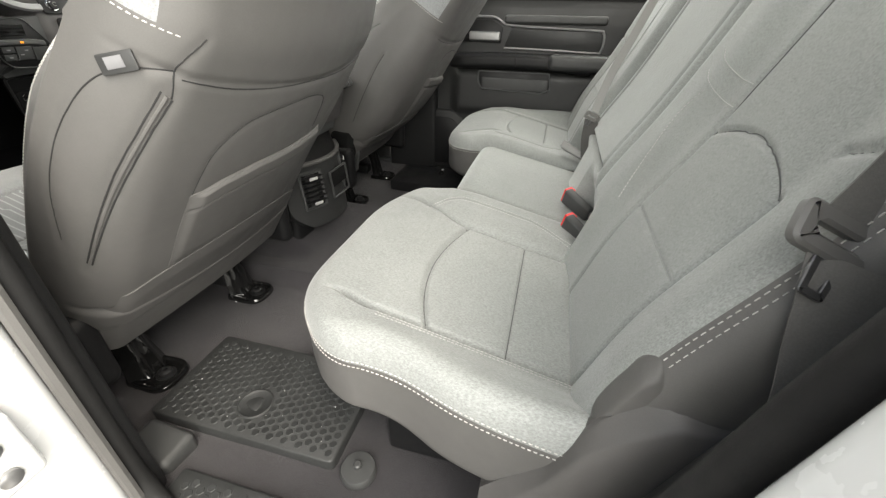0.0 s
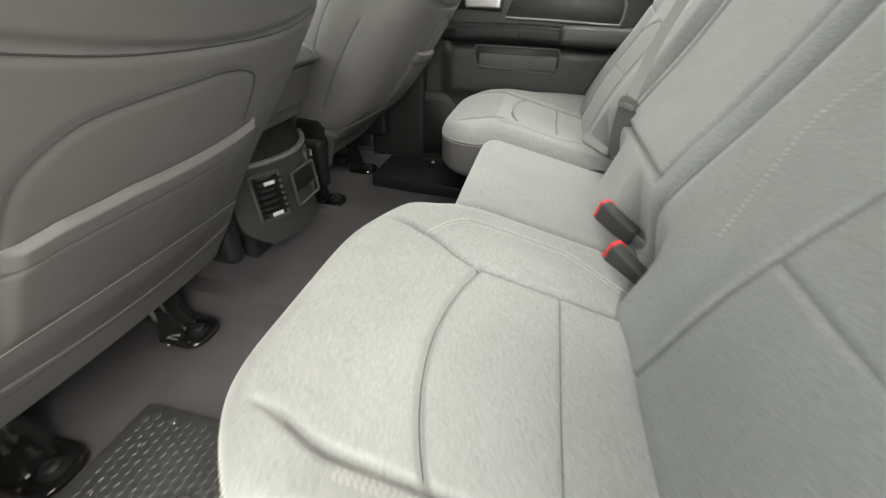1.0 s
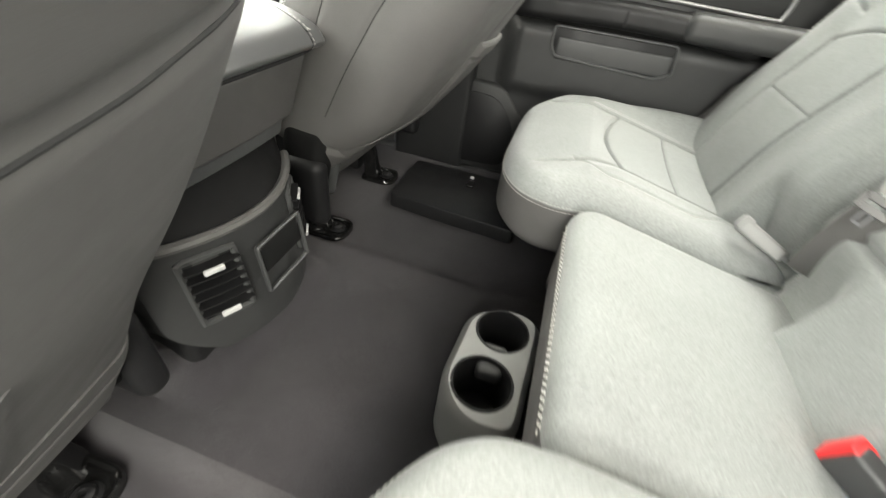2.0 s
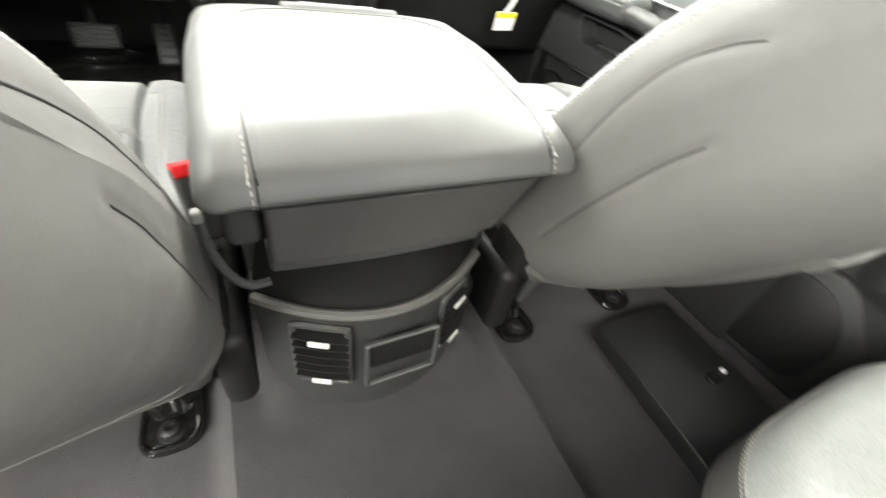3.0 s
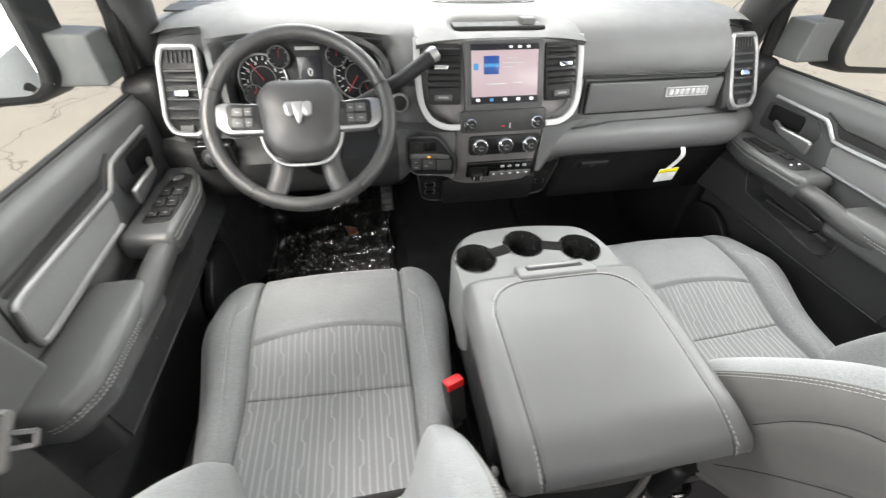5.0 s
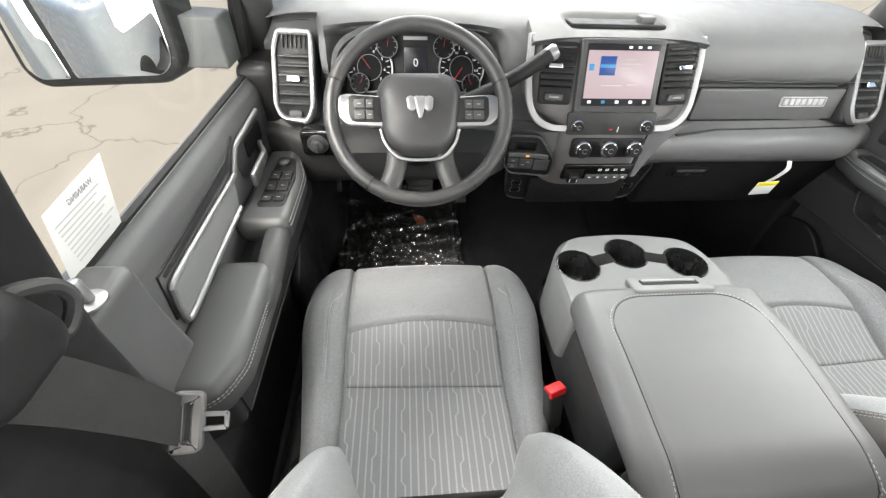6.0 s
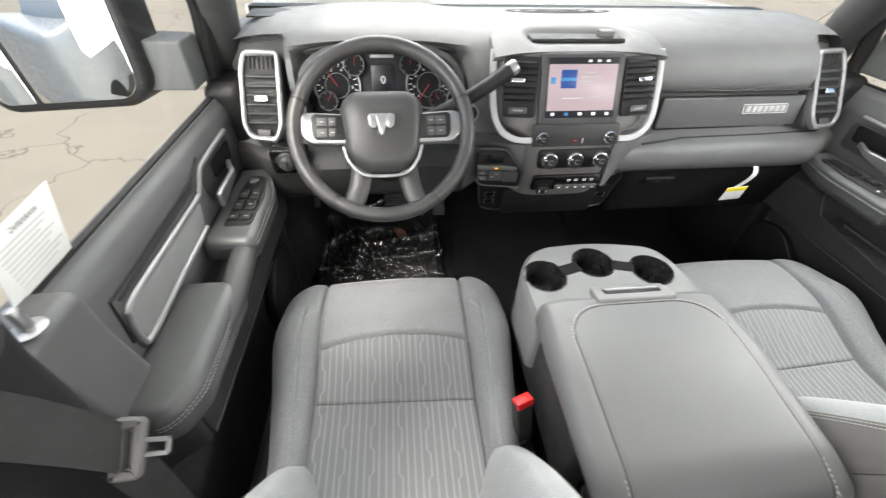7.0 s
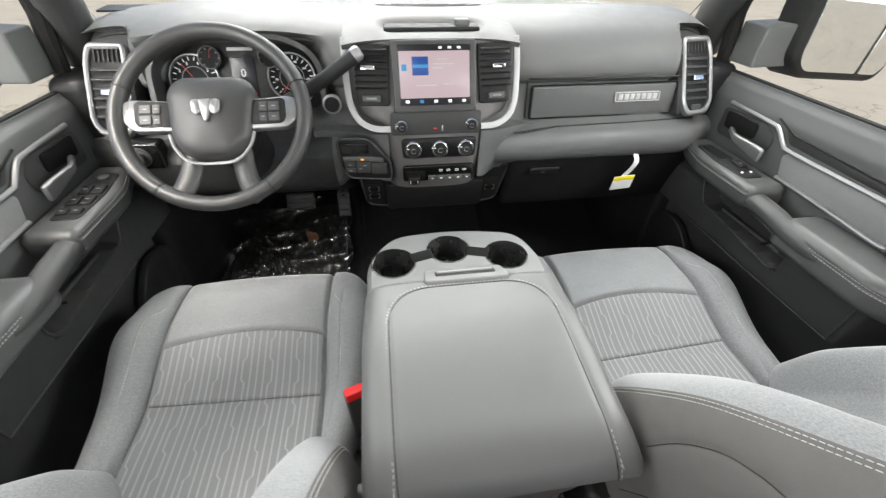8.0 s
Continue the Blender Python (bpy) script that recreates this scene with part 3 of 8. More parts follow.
    RB = rbox((cx, 0.155, 0.745), (0.268, 0.375, 0.122), 0.06, (90, 150, 30), 10)
    v, f = bent(RB, shape)
    base = np.array([0, 0, 0])
    world = np.column_stack([v[:, 0], v[:, 1:2] @ AX[None, 1:2] + v[:, 2:3] @ NX[None, 1:2], v[:, 1:2] @ AX[None, 2:3] + v[:, 2:3] @ NX[None, 2:3]])
    shell = (world, f)
    if SIDE > 0:
        inner = [(-0.2155, 0.4605, 0.657), (-0.219, 0.4825, 0.6495), (-0.217, 0.509, 0.637), (-0.213, 0.544, 0.611), (-0.210, 0.599, 0.556), (-0.2105, 0.651, 0.497)]
    else:
        inner = [(-0.2137, 0.532, 0.658), (-0.2128, 0.557, 0.646), (-0.210, 0.592, 0.618), (-0.207, 0.626, 0.566), (-0.2034, 0.655, 0.496)]
    side = [(-0.6874, 0.3766, 0.634), (-0.7033, 0.390, 0.6386), (-0.7155, 0.411, 0.6384), (-0.7241, 0.437, 0.631), (-0.731, 0.469, 0.6095), (-0.737, 0.513, 0.567), (-0.738, 0.561, 0.504), (-0.7367, 0.594, 0.423)]
    slant = [(-0.688, 0.391, 0.606), (-0.6874, 0.3766, 0.634), (-0.684, 0.3646, 0.644), (-0.6675, 0.343, 0.664)]
    zip_a = [(-0.6963, 0.3925, 0.6154), (-0.7078, 0.4273, 0.576), (-0.7193, 0.4747, 0.5241), (-0.7239, 0.5363, 0.4524), (-0.728, 0.596, 0.373)]
    zip_b = [(-0.688, 0.3908, 0.605), (-0.7015, 0.4268, 0.565), (-0.7137, 0.4788, 0.5074), (-0.719, 0.529, 0.4511), (-0.7252, 0.5943, 0.3689)]
    rear_edge = [(-0.202, 0.647, 0.366), (-0.202, 0.605, 0.446), (-0.202, 0.553, 0.532), (-0.2036, 0.517, 0.581)]
    across = lambda us, fs: [(cx + a, b * AX[1] + rear_n(a, b) * NX[1], b * AX[2] + rear_n(a, b) * NX[2]) for a, b in zip(us, fs)]
    shoulder = across(np.linspace(-0.215, 0.215, 9), 0.297 + 0.012 * (np.linspace(-0.215, 0.215, 9) / 0.21) ** 4)
    arch = across((-0.164, -0.156, -0.136, -0.110, -0.070, -0.030, 0.014, 0.0515, 0.076, 0.090), (0.124, 0.189, 0.224, 0.246, 0.258, 0.264, 0.267, 0.260, 0.242, 0.172))
    lines = {"inner": inner, "side": side, "slant": slant, "shoulder": shoulder, "arch": arch, "rear_edge": rear_edge, "zip_a": zip_a, "zip_b": zip_b}
    lines = {k: laid(shell, p, 90)[0] for k, p in lines.items()}
    shell = creased(shell, [lines[k] for k in ("inner", "side", "slant", "shoulder", "rear_edge", "arch")], 0.0016, 0.0045)
    shell = creased(shell, [lines["zip_a"], lines["zip_b"]], 0.0020, 0.0040)
    world = shell[0]
    isfront = []
    for q in f:
        mx, ms, mn = RB[0][list(q)].mean(0)
        isfront.append(mn > 0.8490 or (ms > 0.356 and abs(mx - cx) > 0.215 and mn > 0.645))
    backrest = part("backrest_shell", (world, [q for q, k in zip(f, isfront) if not k]), VINYL_BACK, seat, "taupe grey vinyl seat back cover")
    part("backrest_front", (world, [q for q, k in zip(f, isfront) if k]), CLOTH, backrest, "grey melange cloth backrest front with bolsters")
    def on_back(u, s, lift=0.0):
        """A point on the rear face of the backrest."""
        u, s = np.asarray(u, float), np.asarray(s, float)
        n = rear_n(u, s) - lift
        return cx + u, s * AX[1] + n * NX[1], s * AX[2] + n * NX[2]
    # sewn lines on the vinyl cover
    for k in ("inner", "side", "slant", "shoulder", "arch", "rear_edge"):
        part("seam", tube(laid(shell, lines[k][::3], 90, 0.0)[0], 0.0009, 6), SEAMLINE, backrest)
    part("zip", tube(laid(shell, 0.5 * (lines["zip_a"] + lines["zip_b"])[::6], 60, 0.0)[0], 0.0022, 8), VINYL_BACK, backrest, "covered zip down the outer edge")
    for k in ("zip_a", "zip_b"):
        part("zip_seam", tube(laid(shell, lines[k][::6], 60, 0.0)[0], 0.0012, 6), SEAMLINE, backrest)
    # map pocket: a bag with a raised hem along its slanting mouth
    us, vs = np.linspace(-0.167, 0.120, 100), np.linspace(0, 1, 90)
    def pocket(u, v):
        mouth = np.interp(u, (-0.167, -0.125, -0.067, 0.090, 0.120), (0.122, 0.145, 0.161, 0.173, 0.174))
        foot = -0.010 - 0.070 * (u / 0.22) ** 2
        s = foot + v * (mouth - foot)
        hem = smooth01(mouth - s, 0.0, 0.005) * (1 - smooth01(mouth - s, 0.026, 0.034))
        sides = smooth01((1 - np.abs(u + 0.0235) / 0.1435) * 9, 0, 1)
        bag = 0.0060 * np.sin(np.clip(v, 0, 1) ** 0.8 * 2.2) + 0.0040 * hem - 0.0030 * dip(mouth - s, 0.036, 0.004)
        return on_back(u, s, bag * sides * np.clip(v * 12, 0, 1) + 0.0006)
    part("map_pocket", slab(pocket, us, vs, (0, 0.004, 0.002)), VINYL_BACK, backrest, "vinyl map pocket with a raised hem")
    # straight lower skirt
    part("skirt", slab(lambda u, k: on_back(u, -0.008 - 0.070 * (u / 0.22) ** 2 - k * (0.208 - 0.052 * (u / 0.24) ** 2), 0.004 - 0.002 * smooth01(1 - k, 0.8, 1) - 26 * np.clip(np.abs(u) - 0.215, 0, 1) ** 2), np.linspace(-0.250, 0.250, 60), np.linspace(0, 1, 30), (0, 0.006, 0.003)), VINYL_BACK, backrest, "straight grey skirt under the seat back")
    # stitched edges between the cloth front and the vinyl sides
    def edge(sgn, deg, s, lift):
        t = radians(deg)
        u = sgn * (0.208 + (0.06 + lift) * math.cos(t)) + 0 * s
        x, s2, n = shape(cx + u, s, 0.807 + (0.06 + lift) * math.sin(t) + 0 * s)
        return np.stack([x, s2 * AX[1] + n * NX[1], s2 * AX[2] + n * NX[2]], 1)
    ss = np.linspace(-0.17, 0.47, 120)
    for sgn in (-1, 1):
        for deg, big in ((41, 0.0042), (36, 0.0042)):
            p, q = edge(sgn, deg, ss, 0.0), edge(sgn, deg, ss, 0.02)
            nr = (q - p) / np.linalg.norm(q - p, axis=1)[:, None]
            part("stitching", stitches(p + nr * 0.0006, nr, big, 0.0024, 0.0011, 0.0007), EDGETHREAD, backrest, "white double stitching on the bolster edge")
    # stitched edge of the cloth over the shoulder
    for sgn in (-1, 1):
        n3 = np.linspace(0.632, 0.80, 50)
        x, s2, n = shape(cx + sgn * (0.2082 + np.sqrt(0.0603 ** 2 - np.clip(0.683 - n3, 0, 0.06) ** 2)), 0.353 + 0 * n3, n3)
        part("stitching", stitches(np.stack([x, s2 * AX[1] + n * NX[1], s2 * AX[2] + n * NX[2]], 1), (sgn, 0, 0), 0.0040, 0.0024, 0.0012, 0.0007), THREAD, backrest)
    # hinge cover on the inner side
    part("hinge_cover", bent(rbox((cx + 0.240, 0.715, 0.250), (0.030, 0.050, 0.095), 0.028, (4, 6, 10), 5), lambda x, y, z: (x, y - 0.25 * (z - 0.25), z)), MATTEBLACK, seat, "black plastic hinge cover")
    part("hinge_band", bent(rbox((cx + 0.212, 0.705, 0.255), (0.010, 0.050, 0.085), 0.009, (2, 6, 10), 3), lambda x, y, z: (x, y - 0.25 * (z - 0.25), z)), TRIM, seat, "grey band beside the hinge cover")
    # floor brackets
    for s, bx in ((-1, 0.155), (1, 0.145)):
        floor_bracket(cx + s * bx, seat)
    return seat


def floor_bracket(x, seat):
    """Pressed black steel foot that bolts the seat rail down: a dished oval end and a ribbed strut rising ahead."""
    z0 = floor_height(np.array([x]), np.array([0.7]))[0] + 0.003
    end = rpoly([(-0.046, -0.042), (0.046, -0.042), (0.042, 0.060), (-0.042, 0.060)], [0.040, 0.040, 0.012, 0.012], 10)
    foot = part("floor_bracket", plate(end, 0.009, 0.003, pose(x, 0.724, z0)), GLOSS, seat, "gloss black pressed steel seat foot")
    rim = grown(ccw(end), -0.006)
    part("rim", tube(np.column_stack([rim[:, 0] + x, rim[:, 1] + 0.724, np.full(len(rim), z0 + 0.008)]), 0.0050, 8, closed=True), GLOSS, foot, "raised pressed rim")
    run = spline([(x, 0.738, z0 - 0.006), (x, 0.748, z0 + 0.006), (x, 0.757, z0 + 0.030), (x, 0.764, z0 + 0.070), (x, 0.776, z0 + 0.112), (x, 0.795, z0 + 0.150)], 30)
    arch = [(-0.043, -0.012), (-0.037, -0.008), (-0.031, -0.002), (-0.026, 0.005), (-0.019, 0.010), (-0.012, 0.011), (-0.006, 0.008), (0, 0.007), (0.006, 0.008), (0.012, 0.011), (0.019, 0.010), (0.026, 0.005), (0.031, -0.002), (0.037, -0.008), (0.043, -0.012), (0.036, -0.016), (-0.036, -0.016)]
    strut = bent(sweep(arch, run), lambda vx, vy, vz: (x + (vx - x) * (1 - 0.22 * smooth01(vz, z0 + 0.01, z0 + 0.08)), vy, vz))
    part("strut", strut, GLOSS, foot, "ribbed gloss black strut")
    part("bolt", lathe([(0.020, 0), (0.020, 0.003), (0.014, 0.004), (0.0135, 0.011), (0.010, 0.014), (0.006, 0.0145), (0.0055, 0.010), (0.001, 0.010)], 16, pose(x, 0.715, z0 + 0.008)), BLACK, foot, "steel bolt head")


front_seat()
SIDE = -1
front_seat()
SIDE = 1


# ---- rear bench ----
RLEAN = radians(24)
RA, RN = np.array([0, -math.sin(RLEAN), math.cos(RLEAN)]), np.array([0, math.cos(RLEAN), math.sin(RLEAN)])


def rear_cushion_outer():
    """Outer rear cushion, rounded in plan, with a sunk middle panel and raised sides."""
    cx, hw = -0.49, 0.285

    def groove_right(y):
        return -0.362 + 0.078 * smooth01(y, 0.12, 0.30)

    def groove_left(y):
        return -0.656 + 0.03 * smooth01(y, 0.19, 0.29)

    def top(u, y):
        x = u + cx
        z = 0.347 - 0.24 * np.clip(0.19 - y, 0, 0.35) * (1 - 0.75 * smooth01(-u, 0.19, 0.275)) - 0.01 * smooth01(y, 0.24, 0.33)
        gl, gr = groove_left(y), groove_right(y)
        inside = smooth01(x, gl - 0.004, gl + 0.004) * (1 - smooth01(x, gr - 0.004, gr + 0.004))
        fade = 1 - smooth01(y, 0.24, 0.30)
        z = z + 0.014 * (smooth01(x, gr, gr + 0.05) + smooth01(-x, -gl, 0.05 - gl)) * (1 - 0.9 * smooth01(y, 0.12, 0.25))
        z = z - 0.012 * (dip(x, gl, 0.0045) + dip(x, gr, 0.0045)) * fade
        arc = 0.156 - 0.033 * ((x + 0.507) / 0.147) ** 2
        z = z - 0.008 * dip(y, arc, 0.0036) * inside - 0.004 * dip(y, 0.013, 0.003) * inside
        z = z - 0.008 * inside * (1 - ((x + 0.507) / 0.16) ** 2) * (1 - smooth01(y, 0.15, 0.22))
        # stitched petal on the inner side
        petal = -0.277 - 0.05 * smooth01(y, 0.15, 0.225) - 0.055 * smooth01(-y, -0.02, 0.10)
        return z - 0.003 * dip(x, petal, 0.004) * smooth01(y, -0.11, -0.09) * (1 - smooth01(y, 0.215, 0.225))

    def press(x, y, z):
        u = x - cx
        t = smooth01(z, 0.265, 0.325)
        x2 = x + 0.05 * smooth01(y, -0.10, 0.30) * smooth01(-u, 0.05, 0.27)
        y2 = y - 0.105 * np.clip((-u - 0.02) / 0.265, 0, 1) ** 3 * smooth01(y, 0.0, 0.3) - 0.085 * np.clip((u - 0.09) / 0.195, 0, 1) ** 3 * smooth01(y, 0.0, 0.3)
        z2 = z * (1 - t) + (top(x2 - cx, y2) + z - 0.335) * t
        z2 = z2 + (1 - t) * (0.03 * smooth01(y, 0.1, 0.3) * smooth01(0.26 - z, 0, 0.1) - 0.24 * np.clip(0.19 - y2, 0, 0.35) * (1 - 0.75 * smooth01(cx - x2, 0.19, 0.275)) * smooth01(z, 0.2, 0.3))
        return x2, y2, z2
    RBX = rbox((cx, 0.092, 0.255), (hw, 0.252, 0.08), 0.038, (200, 180, 10), 6)
    geo = bent(RBX, press)
    return cx, hw, top, press, geo, RBX


def split_faces(geo, test):
    v, f = geo
    c = np.array([v[list(q)].mean(0) for q in f])
    k = test(c)
    return (v, [q for q, b in zip(f, k) if b]), (v, [q for q, b in zip(f, k) if not b])


def rear_back(cx, hw, name, seat, s0=0.24, s1=1.02, lift=0.0, outer=False):
    def shape(x, s, n):
        u = x - cx
        t = smooth01(n, 0.0, 0.06)
        a = np.abs(u)
        arch = 0.611 - 0.030 * ((x + 0.550) / 0.105) ** 2
        inside = smooth01(x, -0.664, -0.658) * (1 - smooth01(x, -0.460, -0.452))
        sides = dip(x, -0.455, 0.004) + dip(x, -0.662, 0.004) * (1 - smooth01(s, 0.575, 0.59))
        n2 = n + t * (0.012 * (smooth01(u, hw - 0.20, hw - 0.10) + smooth01(-u, hw - 0.13, hw - 0.06)) * (1 - smooth01(s, 0.75, 0.9)) - 0.006 * sides - 0.005 * dip(s, 0.630 - 0.25 * (x + 0.665), 0.005) * (1 - smooth01(x, -0.672, -0.662)))
        gap = t * 0.055 * (1 - smooth01(s, 0.30, 0.41)) * smooth01(np.abs(x), 0.07, 0.11) * (1 - smooth01(np.abs(x), 0.31, 0.35))
        n2, n = n2 - gap, n - gap
        if not outer:
            side = 1.3 * dip(a, 0.165, 0.006) * smooth01(s, 0.40, 0.415) + 1.3 * dip(s, 0.412, 0.006) * (1 - smooth01(a, 0.16, 0.17)) + 0.9 * dip(a, 0.205, 0.006)
            return x, s, n + t * (0.016 * dip(s, 0.42, 0.12) - 0.009 * side)
        n2 = n2 - t * (0.0042 * dip(s, arch, 0.0036) + 0.0022 * dip(s, 0.465, 0.003)) * inside + t * 0.015 * dip(s, 0.42, 0.12)
        return cx + u * (1 - 0.04 * smooth01(s, 0.7, 1.0)), s, n2
    v, f = bent(rbox((cx, (s0 + s1) / 2, 0.0), (hw, (s1 - s0) / 2, 0.075), 0.05, (150, 240, 4), 6), shape)
    o = np.array([0, -0.085 + lift, 0.30]) - RN * 0.075
    s = v[:, 1:2] - 0.30
    w = np.column_stack([v[:, 0], np.zeros(len(v)), np.zeros(len(v))]) + o + s * RA + v[:, 2:3] * RN
    if not outer:
        return part(name, (w, f), CLOTH_REAR, seat, "grey melange cloth seat back with stitched panels")
    cut = np.array([v[list(q), 0].mean() < cx - hw + 0.030 or v[list(q), 2].mean() < -0.045 for q in f])
    back = part(name, (w, [q for q, k in zip(f, cut) if not k]), CLOTH_REAR, seat, "grey melange cloth seat back with stitched panels")
    part("side_panel", (w, [q for q, k in zip(f, cut) if k]), VINYL_BACK, back, "taupe vinyl side and rear cover")
    return w, f


def back_point(u, s, n=0.0):
    o = np.array([0, -0.085, 0.30])
    return np.array([u, 0, 0]) + o + (s - 0.30) * RA + n * RN


def outer_rear_seat():
    seat = thing("back_row_seat", (-0.505, 0.07, 0.02), "grey cloth outer rear seat with dark skirt and stitching", "car seat", "rear seats")
    cx, hw, top, press, geo, raw = rear_cushion_outer()
    high = np.array([raw[0][list(q), 2].mean() > 0.2972 for q in geo[1]])
    cloth, skirt = (geo[0], [q for q, k in zip(geo[1], high) if k]), (geo[0], [q for q, k in zip(geo[1], high) if not k])
    cushion = part("cushion", cloth, CLOTH_REAR, seat, "light grey melange cushion top")
    part("skirt", skirt, VINYL_BACK, cushion, "taupe vinyl cushion skirt")
    for dz in (0.0, -0.0065):
        loop = rpoly([(cx - hw, -0.15), (cx - hw, 0.344), (cx + hw, 0.344), (cx + hw, -0.15)], [0.001, 0.038, 0.038, 0.001], 14)[14:-14]
        p = even(np.column_stack([loop, np.full(len(loop), 0.300 + dz)]), 300)
        q = np.stack(press(p[:, 0], p[:, 1], p[:, 2]), 1)
        run = np.gradient(q, axis=0)
        nrm = np.stack([-run[:, 1], run[:, 0], 0.15 * np.linalg.norm(run, axis=1)], 1)
        nrm /= np.linalg.norm(nrm, axis=1)[:, None]
        part("stitching", stitches(q + nrm * 0.0010, nrm, 0.0042, 0.0024, 0.0008, 0.0007), THREAD, cushion, "white double stitching")
    sewn = [[(groove(y), y) for y in np.linspace(-0.10, 0.25, 12)] for groove in (lambda y: -0.362 + 0.078 * smooth01(y, 0.12, 0.30), lambda y: -0.656 + 0.03 * smooth01(y, 0.19, 0.29))]
    sewn.append([(x, 0.156 - 0.033 * ((x + 0.507) / 0.147) ** 2) for x in np.linspace(-0.648, -0.366, 12)])
    sewn.append([(x, 0.013) for x in np.linspace(-0.652, -0.366, 8)])
    for line in sewn:
        p = spline([(x, y, float(top(np.array(x - cx), np.array(y)))) for x, y in line], 90)
        p[:, 2] = top(p[:, 0] - cx, p[:, 1]) + 0.0005
        part("seam", tube(p, 0.0008, 5), CLOTHSEAM, cushion)
    ys = np.linspace(-0.10, 0.222, 70)
    for d in (0.0, 0.007):
        xs = -0.277 - 0.05 * smooth01(ys, 0.15, 0.225) - 0.055 * smooth01(-ys, -0.02, 0.10) + d
        part("stitching", stitches(np.stack([xs, ys, top(xs - cx, ys) + 0.0006], 1), (0, 0, 1), 0.0036, 0.0020, 0.0006, 0.0005), EDGETHREAD, cushion)
    ys = np.linspace(-0.09, 0.19, 60)
    for d in (0.010, 0.016):
        xs = -0.656 - d + 0 * ys
        part("stitching", stitches(np.stack([xs, ys, top(xs - cx, ys) + 0.0006], 1), (0, 0, 1), 0.0036, 0.0020, 0.0006, 0.0005), EDGETHREAD, cushion)
    cx, hw = -0.505, 0.27
    back_geo = rear_back(cx, hw + 0.005, "backrest", seat, outer=True)
    runs = ([(-0.455, k) for k in np.linspace(0.36, 0.98, 10)], [(-0.662, k) for k in np.linspace(0.40, 0.578, 6)], [(x, 0.465) for x in np.linspace(-0.657, -0.460, 6)],
            [(x, 0.611 - 0.030 * ((x + 0.550) / 0.105) ** 2) for x in np.linspace(-0.657, -0.460, 12)], [(x, 0.630 - 0.25 * (x + 0.665)) for x in np.linspace(-0.735, -0.672, 6)])
    for run in runs:
        part("seam", tube(laid(back_geo, [back_point(x, k) for x, k in run], 90, -0.0003)[0], 0.0008, 5), CLOTHSEAM, seat)
    # rows of stitching up the side edge of the back
    for deg in (28, 36):
        c, k = math.cos(radians(deg)), math.sin(radians(deg))
        row = np.array([back_point(cx - hw - 0.005 + 0.05 - 0.0506 * k, s, -0.05 + 0.0506 * c + 0.012 + 0.015 * math.exp(-((s - 0.42) / 0.12) ** 2)) for s in np.linspace(0.44, 0.74, 46)])
        part("stitching", stitches(row, RN * c - np.array([k, 0, 0]), 0.0046, 0.0030, 0.0008, 0.0007), THREAD, seat, "white double stitching on the side bolster")
    line = laid(back_geo, [back_point(x, s) for x, s in ((-0.385, 0.44), (-0.357, 0.51), (-0.338, 0.575), (-0.352, 0.625))], 60, 0.0004)
    part("stitching", stitches(line[0], line[1], 0.0036, 0.0022, 0.0009, 0.0006), EDGETHREAD, seat, "white stitching on the inner bolster")
    for lift_ in (0.0, 0.030):
        line = laid(back_geo, [back_point(x, s + lift_) for x, s in ((-0.318, 0.648), (-0.348, 0.634), (-0.405, 0.624), (-0.452, 0.622))], 50, 0.0004)
        part("stitching", stitches(line[0], line[1], 0.0042, 0.0026, 0.0011, 0.0007), EDGETHREAD, seat, "white curved stitching")
    part("side_bolster", bent(rbox((cx - hw + 0.002, -0.235, 0.50), (0.035, 0.07, 0.24), 0.033, (4, 6, 16), 5), lambda x, y, z: (x, y - (z - 0.36) * 0.42, z)), VINYL_BACK, seat, "taupe vinyl side bolster")
    crest = np.array([(-0.27, 0.392), (-0.178, 0.404), (-0.150, 0.410), (-0.133, 0.409), (-0.103, 0.380), (-0.087, 0.362), (-0.05, 0.28), (0.02, 0.19)])
    ridge = np.array([(-0.27, 0.385), (-0.18, 0.394), (-0.145, 0.393), (-0.107, 0.364), (-0.073, 0.324), (-0.045, 0.262), (0.02, 0.165)])
    def cover(y, a):
        zi, zr = np.interp(y, crest[:, 0], crest[:, 1]), np.interp(y, ridge[:, 0], ridge[:, 1])
        x = np.interp(a, [0, 0.12, 0.2, 0.5, 0.58, 0.66, 1], [-0.752, -0.760, -0.768, -0.788, -0.793, -0.796, -0.812])
        k = np.interp(a, [0, 0.12, 0.2, 0.5, 0.58, 0.66, 1], [-0.05, -0.004, 0.0, 1.0, 1.06, 1.16, 2.0])
        z = np.where(k <= 0, zi + k, np.where(k <= 1, zi + (zr - zi) * k, zr + (0.10 - zr) * (k - 1)))
        return x, y, z
    part("hinge_cover", slab(cover, np.linspace(-0.27, 0.02, 50), np.linspace(0, 1, 40), (0.010, 0, -0.004)), PANEL, seat, "moulded grey plastic hinge cover")
    rolled = np.array([(-0.24, 0.382), (-0.20, 0.394), (-0.178, 0.404), (-0.150, 0.420), (-0.135, 0.434), (-0.122, 0.438), (-0.110, 0.424), (-0.095, 0.386), (-0.08, 0.345)])
    def fold(x, y, z):
        t = (z - 0.31) / 0.15
        crease = dip(y - 0.6 * (z - 0.42), -0.145, 0.007) + 0.6 * dip(y - 0.9 * (z - 0.42), -0.165, 0.005)
        return x + 0.006 * crease - 0.003 * np.sin(3.1 * np.clip(t, 0, 1)), y, 0.31 + t * (np.interp(y, rolled[:, 0], rolled[:, 1]) - 0.31)
